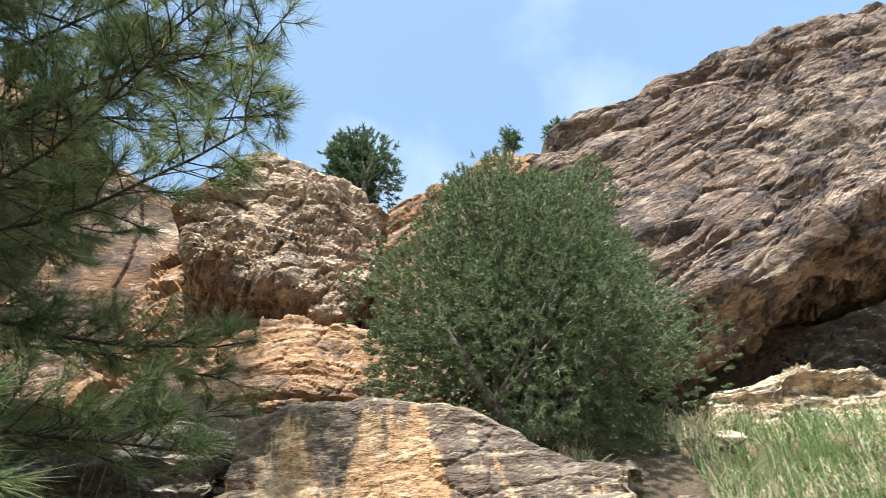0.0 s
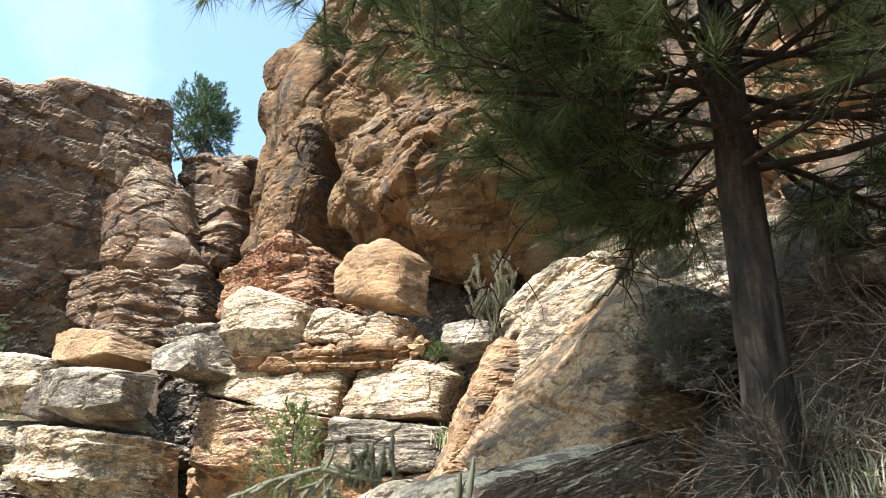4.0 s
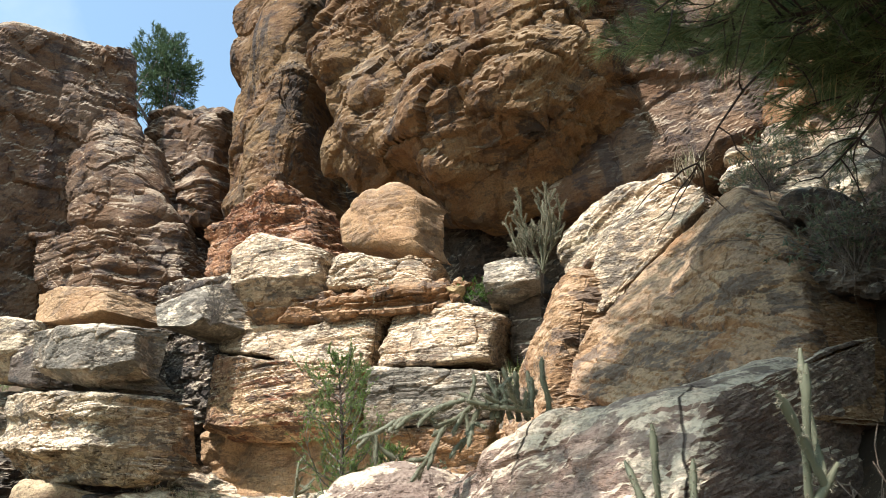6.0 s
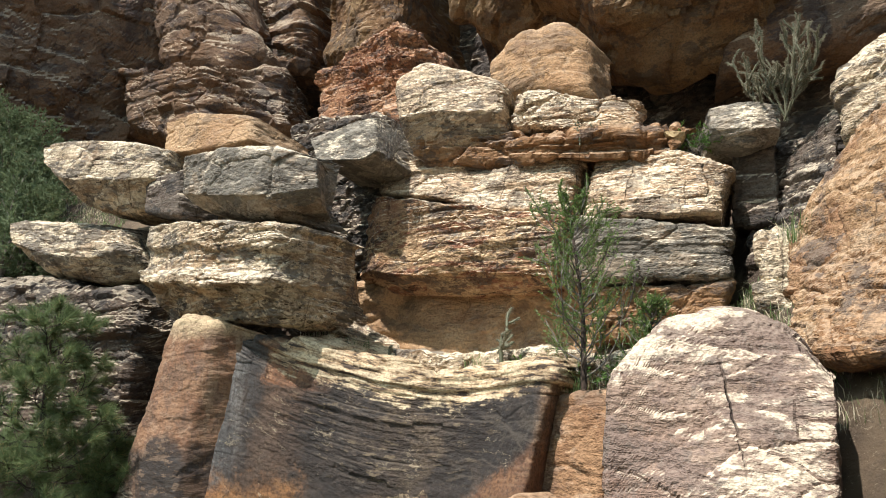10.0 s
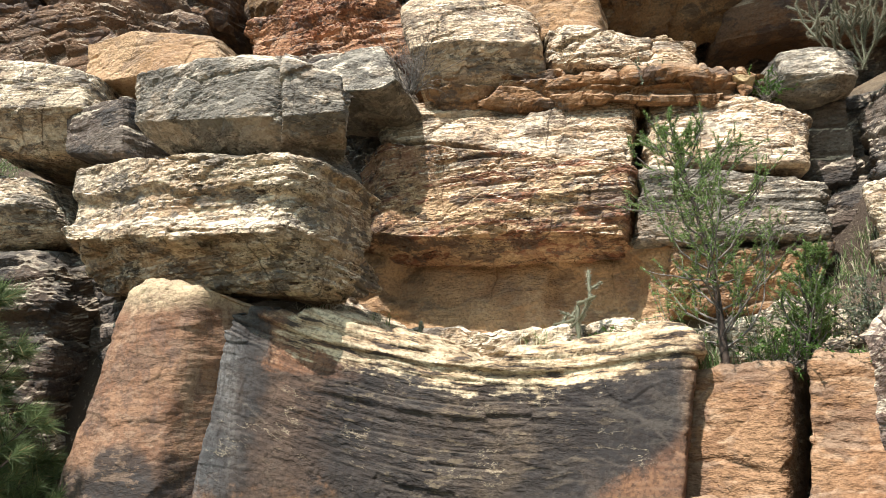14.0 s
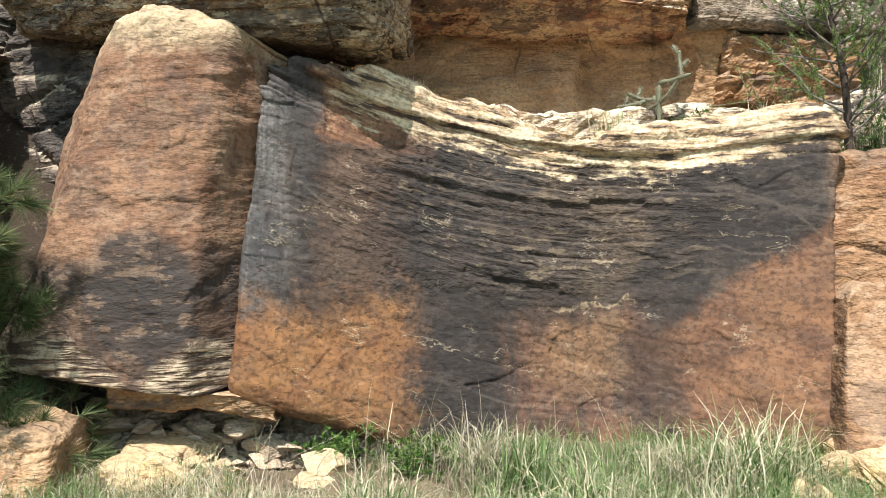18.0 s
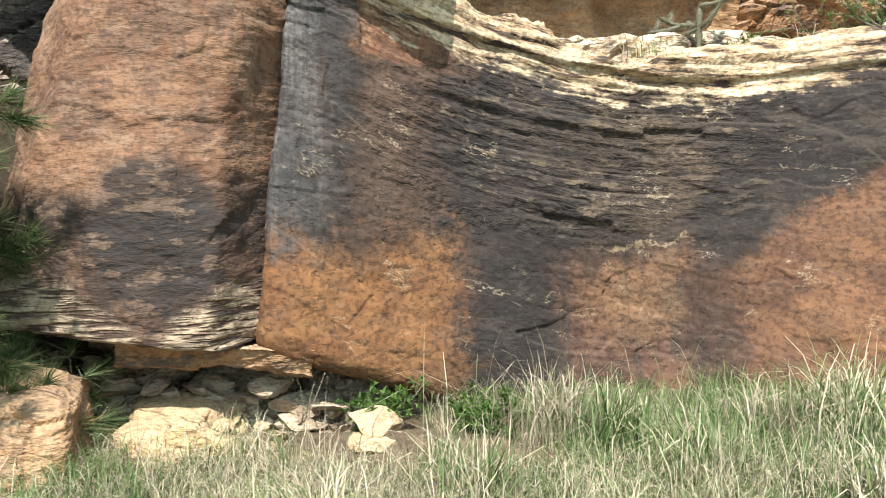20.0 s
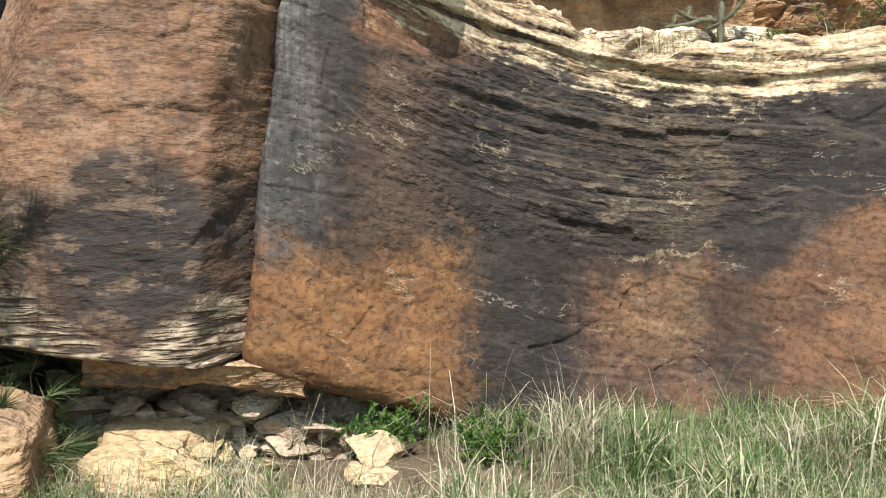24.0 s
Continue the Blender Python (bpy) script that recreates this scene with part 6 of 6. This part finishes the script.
bushy_tree("skyline_juniper", (-1.25, 12.0, 12.0), (0.95, 0.9, 2.5), 1500, 22, "round dark juniper on the cliff rim", FAR_LEAF, "juniper", 0.12, 0.03, 14, 4, 0.06, 0.5, 0.42, "skyline trees")
bushy_tree("skyline_pine", (2.2, 12.6, 13.8), (0.45, 0.4, 1.2), 150, 23, "small sparse pine on the cliff rim", FAR_LEAF, "pine tree", 0.13, 0.025, 12, 3, 0.04, 0.5, 0.5, "skyline trees")
bushy_tree("skyline_pine", (3.3, 12.4, 14.0), (0.4, 0.4, 1.1), 130, 24, "small sparse pine on the cliff rim", FAR_LEAF, "pine tree", 0.13, 0.025, 12, 3, 0.04, 0.4, 0.5, "skyline trees")
bushy_tree("skyline_pine", (-23.9, 13.0, 14.8), (1.5, 1.4, 4.2), 1500, 25, "open-crowned pine behind the purple cliff", FAR_LEAF, "pine tree", 0.16, 0.03, 14, 4, 0.08, 1.2, 0.5, "skyline trees")
bushy_tree("juniper_bush", (-21.3, 6.5, 4.7), (1.5, 1.2, 3.0), 4200, 26, "low green juniper on the ledge under the purple cliff", JUNIPER, "juniper", 0.08, 0.02, 14, 4, 0.05, 0.0, 0.4)
bushy_tree("juniper_bush", (-19.2, 5.9, 3.6), (0.95, 0.7, 2.3), 2400, 27, "low green juniper beside the stacked slabs", JUNIPER, "juniper", 0.08, 0.02, 14, 4, 0.05, 0.0, 0.4)


def sapling(base, height, seed):
    """A thin young juniper with open, see-through branches."""
    rng = np.random.default_rng(seed)
    base = np.array(base, float)
    tree = thing("young_juniper", base, "slender young juniper with open bright green foliage", "juniper")
    pts, _ = path(base, (0.02, 0.0, 1), height, 14, rng, 0.04, 0.02)
    tb = Tubes()
    tb.add(pts, np.linspace(0.032, 0.005, len(pts)), 8, 0.25, rng)
    tb.build("trunk", BARK, tree, base)
    cs, ds, tw_all = [], [], Tubes()
    reach = height / 2.1
    for i in range(52):
        f = 0.14 + 0.84 * i / 52
        q = f * (len(pts) - 1)
        k = min(int(q), len(pts) - 2)
        p0 = pts[k] + (pts[k + 1] - pts[k]) * (q - k)
        az = i * 2.39996 + rng.normal(0, 0.3)
        ln = (0.72 * (1 - f) ** 0.55 + 0.1) * reach * rng.uniform(0.5, 1.3)
        bp, d = path(p0, (np.cos(az), np.sin(az), 0.45), ln, 7, rng, 0.14, 0.1)
        br = Tubes()
        br.add(bp, np.linspace(0.009, 0.003, len(bp)), 5)
        for j in range(7):
            m = rng.integers(2, len(bp))
            sp, sd = path(bp[m], d + rng.normal(0, 0.6, 3) + np.array([0, 0, 0.3]), ln * 0.4, 4, rng, 0.14, 0.06)
            tw_all.add(sp, np.linspace(0.004, 0.002, len(sp)), 3)
            for w in range(1, 5):
                cs.append(sp[w])
                ds.append(sd)
        br.build("branch", TWIG, tree, base)
    tw = tw_all.build("twig_cluster", TWIG, tree, base)
    tw["kind"] = "stuff"
    v, f = sprays(cs, ds, 21, 0.036 * (0.4 + 0.6 * reach), 0.0052, 0.7, rng, 1.2)
    fo = mesh_object("foliage", v - base, f, SAPLING, False, tree)
    fo["kind"] = "stuff"


sapling((-9.86, 6.3, 2.08), 2.1, 31)
sapling((-9.35, 6.35, 2.2), 0.85, 32)

# ---- cacti ----
bushy_cholla((-8.4, 8.4, 5.25), 1.3, 41, "bushy grey cholla cactus in front of the cave")
sprawling_cholla((-6.6, 4.2, 2.8), (-7.4, 3.7, 2.6), 42, "sprawling green cholla cactus hanging over the pale ledge")
for k, cx in enumerate((-5.72, -5.45)):
    cholla("cholla_cactus", (cx, 3.0, float(ground_z(cx, 3.0)) - 0.03), 1.75, 44 + k, "upright shaded cholla cactus beside the ledge", (0.05 + 0.1 * k, 0, 1), 3, 0.019, 3, 0.7)
cholla("cholla_cactus", (-10.97, 6.8, 2.5), 0.8, 49, "small branching cholla cactus below the hollow", (0.1, 0, 1), 4, 0.02, 2)
cholla("cholla_cactus", (-12.35, 6.75, 2.65), 0.25, 47, "tiny cholla cactus on the ledge", (0.3, 0, 1), 2, 0.015, 3)

# ---- bushes ----
twig_bush("dry_bush", (-12.4, 6.65, 4.95), (0.45, 0.35, 0.6), 60, 51, "grey leafless bush among the boulders", TWIG)
twig_bush("sagebrush", (-10.34, 7.85, 5.05), (0.3, 0.25, 0.3), 40, 52, "small pale sagebrush on the ledge", TWIG, SAGE, 8)
twig_bush("green_shrub", (-9.3, 8.25, 5.0), (0.35, 0.25, 0.28), 40, 53, "low green shrub beside a white stone", TWIG, HERB, 10)
twig_bush("sagebrush", (-8.9, 6.6, 2.4), (0.5, 0.4, 0.4), 60, 54, "grey-green sagebrush on the rock shelf", TWIG, SAGE, 10)
twig_bush("green_shrub", (-9.5, 6.4, 2.2), (0.6, 0.4, 0.35), 60, 55, "low green shrub at the young juniper's foot", TWIG, HERB, 9)
twig_bush("sagebrush", (-5.5, 7.1, 5.0), (0.5, 0.4, 0.5), 60, 56, "grey-green sagebrush on the pale ledges", TWIG, SAGE, 10)
twig_bush("sagebrush", (-4.9, 5.4, 3.6), (0.5, 0.4, 0.55), 60, 57, "grey-green sagebrush behind the tilted slab", TWIG, SAGE, 10)
twig_bush("green_shrub", (-10.8, 6.75, 2.45), (0.28, 0.2, 0.15), 40, 58, "low green shrub beside the small cactus", TWIG, HERB, 9)
twig_bush("leafy_herb", (-12.55, 5.35, 0.38), (0.25, 0.15, 0.2), 40, 59, "bright green leafy herb at the wall's foot", TWIG, HERB, 10, 0.003)
twig_bush("leafy_herb", (-13.05, 5.5, 0.42), (0.25, 0.12, 0.16), 40, 60, "bright green leafy herb under the overhang", TWIG, HERB, 9, 0.003)
for k, (bx, by, s) in enumerate([(-4.6, 3.3, 0.8), (-4.1, 3.0, 0.6), (-3.1, 2.9, 0.9), (-2.6, 3.2, 0.9), (-2.2, 2.8, 0.8), (-3.0, 3.6, 0.9), (-3.9, 3.7, 0.8), (-1.8, 3.4, 0.8), (-2.5, 3.9, 0.8), (-4.8, 3.9, 0.7), (-1.5, 2.7, 0.7), (-5.1, 4.1, 0.5), (-4.3, 5.7, 1.3), (-3.6, 5.2, 1.3), (-3.0, 4.6, 1.1), (-2.4, 4.9, 1.2), (-3.4, 4.2, 1.0), (-1.9, 4.3, 1.0)]):
    twig_bush("dead_brush", (bx, by, float(ground_z(bx, by)) - 0.03), (s, s * 0.7, 0.55 * s), 120, 61 + k, "tangle of dead brown-grey twigs under the pine", DEAD, None, 0, 0.005, "brush", 0.12)


# ---- grass ----
def grass_field(name, boxes, length, width, lean, mat, seed, label, patch=0.0, lift=0.0):
    rng = np.random.default_rng(seed)
    roots = []
    for x0, x1, y0, y1, n in boxes:
        c = np.stack([rng.uniform(x0, x1, n // 12), rng.uniform(y0, y1, n // 12)], -1)
        p = (c[:, None] + rng.normal(0, 0.05, (len(c), 12, 2))).reshape(-1, 2)
        if patch:
            q = np.concatenate([p, np.full((len(p), 1), seed * 3.1)], 1)
            p = p[vnoise(q, 1.3, seed) > patch]
        p = p[~((p[:, 0] < -12.85) & (p[:, 1] > 5.0 + 0.2 * np.sin(p[:, 0] * 5) + 0.5 * (rng.random(len(p)) - 0.5)) & (p[:, 0] > -15.2) & (p[:, 1] < 6))]
        roots.append(p)
    p = np.concatenate(roots)
    z = ground_z(p[:, 0], p[:, 1]) - 0.02 + lift
    r = np.column_stack([p, z])
    v, f = blades(r, length, width, lean, rng)
    ob = mesh_object(name, v, f, mat, False)
    return tagged(ob, label, "grass", kind="stuff")


grass_field("grass", [(-15.5, -8.6, 3.0, 5.45, 56000), (-13.2, -10.4, 4.6, 5.75, 14000), (-15.5, -8.6, 2.2, 3.0, 9000), (-9.8, -8.8, 3.5, 5.0, 4000)], 0.22, 0.0036, 1.6, GRASS, 71, "mixed green and straw grass on the slope below the wall", 0.38)
grass_field("dry_grass", [(-15.5, -8.6, 3.0, 5.5, 30000)], 0.26, 0.0036, 2.4, STRAW, 72, "flattened pale dry grass on the slope", 0.42)
grass_field("dry_grass", [(-14.3, -12.1, 3.0, 5.0, 16000)], 0.22, 0.0036, 2.0, STRAW, 77, "short dry grass at the edge of the rubble")
grass_field("grass", [(-14.3, -12.1, 3.0, 4.9, 9000)], 0.2, 0.0038, 1.1, GRASS, 78, "short green grass at the edge of the rubble")
grass_field("grass", [(0.6, 4.5, 3.4, 6.3, 16000), (-0.3, 1.2, 4.9, 5.6, 3000)], 0.3, 0.008, 0.9, GRASS, 73, "sunlit thin grass on the slope below the cave", 0.3)
grass_field("dry_grass", [(-5.2, -2.2, 2.3, 4.0, 5000), (-7.9, -5.3, 5.2, 7.0, 1500)], 0.22, 0.006, 1.2, STRAW, 74, "thin dry grass on the bank under the pine", 0.35)
grass_field("grass", [(-23, -18.5, 6.2, 8.2, 8000), (-13.6, -11.6, 6.75, 7.5, 1600), (-10.6, -9.0, 6.5, 7.4, 2600), (-9.2, -7.8, 6.2, 8.2, 1500)], 0.2, 0.008, 0.9, GRASS, 75, "short green grass on the rock ledges", 0.3)
rng = np.random.default_rng(5)
for k, (tx, ty, n, ln, mat, lab) in enumerate([
        (-10.95, 5.0, 260, 0.48, GRASS, "tall green grass tussock against the wall"), (-10.7, 5.15, 200, 0.44, GRASS, "tall green grass tussock against the wall"),
        (-11.25, 5.1, 160, 0.36, STRAW, "dry straw-coloured grass tussock"), (-12.2, 5.3, 240, 0.40, STRAW, "dry straw-coloured grass tussock"),
        (-12.0, 5.1, 180, 0.40, GRASS, "green grass tussock in the meadow"), (-11.7, 4.8, 200, 0.40, GRASS, "green grass tussock in the meadow"),
        (-12.7, 4.6, 220, 0.40, GRASS, "green grass tussock in the meadow"), (-13.2, 4.3, 220, 0.36, GRASS, "green grass tussock in the meadow"),
        (-11.2, 4.3, 220, 0.34, STRAW, "dry straw-coloured grass tussock"), (-10.6, 4.2, 180, 0.32, GRASS, "green grass tussock in the meadow"),
        (-12.0, 4.0, 240, 0.32, STRAW, "dry straw-coloured grass tussock"), (-9.5, 4.2, 160, 0.4, GRASS, "green grass tussock in the meadow"),
        (-14.1, 4.0, 200, 0.40, GRASS, "green grass tussock in the meadow"), (-10.9, 3.9, 200, 0.36, GRASS, "green grass tussock in the meadow")]):
    grass_tuft((tx, ty, float(ground_z(tx, ty)) - 0.02), n, ln, 81 + k, mat, lab, "grass_tussock", 0.09, 0.75, 0.007, "grass tussocks")
for k, (tx, ty, tz, n, ln) in enumerate([(-12.9, 6.6, 2.72, 110, 0.24), (-12.75, 6.7, 2.72, 90, 0.22), (-13.25, 6.5, 2.85, 70, 0.25), (-10.3, 6.6, 2.42, 110, 0.28), (-10.0, 6.45, 2.25, 120, 0.3), (-9.6, 6.5, 2.3, 120, 0.3),
                                         (-9.15, 6.75, 2.5, 120, 0.28), (-11.3, 6.95, 2.55, 60, 0.2), (-6.2, 7.5, 5.6, 90, 0.3), (-8.2, 7.1, 3.6, 90, 0.3)]):
    grass_tuft((tx, ty, tz), n, ln, 101 + k, GRASS if k != 8 else STRAW, "short grass tuft growing from a rock ledge", "grass_tuft", 0.08, 0.8, 0.006)


for k, (tx, ty) in enumerate([(-12.75, 5.35), (-12.5, 5.3), (-12.3, 5.2), (-13.3, 5.05), (-11.6, 5.2), (-10.8, 5.3)]):
    grass_tuft((tx, ty, float(ground_z(tx, ty)) - 0.02), 26, 0.55, 131 + k, STRAW, "few long dry stalks leaning before the wall", "dry_stalk_tuft", 0.08, 1.0, 0.0035, "dry stalks")


# ---- loose stones ----
def stone(name, place, size, mat, label, seed, turn=0.0, category="stone", group="", flat=0.0):
    """A small angular stone: a rounded box, chipped by random planes."""
    rng = np.random.default_rng(seed)
    bm = bmesh.new()
    bmesh.ops.create_icosphere(bm, subdivisions=3, radius=1.0)
    co = np.array([v.co[:] for v in bm.verts])
    for _ in range(13):
        n = unit(rng.normal(0, 1, 3))
        d = rng.uniform(0.3, 0.72)
        over = np.maximum(co @ n - d, 0)
        co = co - over[:, None] * n
    co = co * (1 + 0.06 * fbm(co + seed * 3.0, 3.5, seed, 3))[:, None]
    co = co * np.array(size) / 1.15
    for v, c in zip(bm.verts, co):
        v.co = c
    me = bpy.data.meshes.new(name)
    bm.to_mesh(me)
    bm.free()
    me.materials.append(STONE[mat])
    me.polygons.foreach_set("use_smooth", np.full(len(me.polygons), False))
    ob = new(name, me)
    ob.matrix_world = Matrix.Translation(place) @ pose(0, 0, 0, rng.uniform(-9, 9), rng.uniform(-9, 9) + flat, turn)
    return tagged(ob, label, category, group)


stone("white_stone", (-9.48, 8.1, 5.17), (0.24, 0.2, 0.17), "yellow", "white rounded stone on the upper ledge", 201)
stone("white_stone", (-10.43, 6.5, 2.52), (0.26, 0.2, 0.09), "yellow", "flat white stone on the panel's rim", 202)
stone("flat_stone", (-13.1, 5.35, 0.46), (0.24, 0.2, 0.13), "yellow", "flat pale yellow stone lying at the overhang", 203, 8)
stone("flat_stone", (-13.0, 5.25, 0.36), (0.3, 0.26, 0.15), "yellow", "pale yellow stone half buried in grass", 204, -10)
stone("pale_stone", (-13.78, 5.05, 0.42), (0.26, 0.2, 0.26), "yellow", "upright pale sandstone lump on the rubble", 205)
for k in range(34):
    px, py = rng.normal(-13.8, 0.22), rng.uniform(4.85, 5.3)
    s = rng.uniform(0.025, 0.06)
    stone("rubble_stone", (px, py, float(ground_z(px, py)) + s * 0.25), (s * 1.4, s * 1.1, s), "yellow", "pale broken rubble stone below the overhang", 210 + k, rng.uniform(0, 180), "stone", "rubble below the overhang")
for k in range(150):
    px = rng.uniform(-15.0, -12.8)
    py = rng.uniform(5.55, 5.72) + 0.26 * max(px + 13.9, 0.0)
    s = rng.uniform(0.05, 0.13)
    stone("mud_rubble", (px, py, float(ground_z(px, py)) + rng.uniform(0.0, 0.3) * min(1.0, max(0.1, (-12.9 - px) * 1.4))), (s * 1.5, s, s * 0.75), "rubble", "crumbled grey-buff rock in the shaded undercut", 240 + k, rng.uniform(-30, 30), "stone", "undercut rubble")
for k in range(16):
    px, py = rng.uniform(-10.9, -9.6), rng.uniform(4.5, 5.3)
    s = rng.uniform(0.05, 0.16)
    stone("rubble_stone", (px, py, float(ground_z(px, py)) + s * 0.3), (s * 1.5, s, s), "yellow", "pale broken stone beside the yellow boulder", 280 + k, rng.uniform(0, 180), "stone", "rubble by the boulder")
for k in range(30):
    px, py = rng.uniform(-10.6, -9.3), rng.uniform(8.0, 8.3)
    s = rng.uniform(0.06, 0.14)
    stone("rubble_stone", (px, py, 5.1 + rng.uniform(-0.05, 0.2)), (s * 1.3, s, s * 1.1), "orange", "small tan rubble stone on the upper ledge", 300 + k, rng.uniform(0, 180), "stone", "upper ledge rubble")
for k in range(26):
    px, py = rng.uniform(0.3, 4.6), rng.uniform(3.6, 6.0)
    s = rng.uniform(0.08, 0.3)
    stone("slope_stone", (px, py, float(ground_z(px, py)) + s * 0.15), (s * 1.5, s, s * 0.7), "pale", "pale stone lying in the slope grass", 340 + k, rng.uniform(0, 180), "stone", "slope stones")

# dead bare boughs hanging from the tall pine, and cones of twigs
def bare_bough(start, way, length, seed):
    rng = np.random.default_rng(seed)
    start = np.array(start, float)
    ob = Tubes()
    pts, d = path(start, way, length, 9, rng, 0.14, -0.04)
    ob.add(pts, np.linspace(0.014, 0.004, len(pts)), 6, 0.2, rng)
    for j in range(16):
        k = rng.integers(2, len(pts))
        sp, sd = path(pts[k], d + rng.normal(0, 0.7, 3), length * rng.uniform(0.15, 0.4), 6, rng, 0.25, -0.05)
        ob.add(sp, np.linspace(0.005, 0.0018, len(sp)), 4)
    return ob


pine_tree = bpy.data.objects["pine_tree"]
for k, (st, wy, ln) in enumerate([((-3.87, 3.5, 4.2), (-1, -0.5, 0.0), 1.5), ((-3.87, 3.5, 4.4), (-1, -0.15, -0.05), 1.7), ((-3.85, 3.55, 4.3), (-0.7, 0.7, 0.1), 1.4),
                                  ((-3.85, 3.5, 4.0), (0.8, -0.6, 0.1), 1.3), ((-3.83, 3.55, 4.2), (1, 0.1, 0.1), 1.6), ((-3.87, 3.5, 4.6), (-0.9, -0.8, 0.05), 1.6)]):
    bare_bough(st, wy, ln, 400 + k).build("dead_bough", BARK, pine_tree, pine_tree.location)
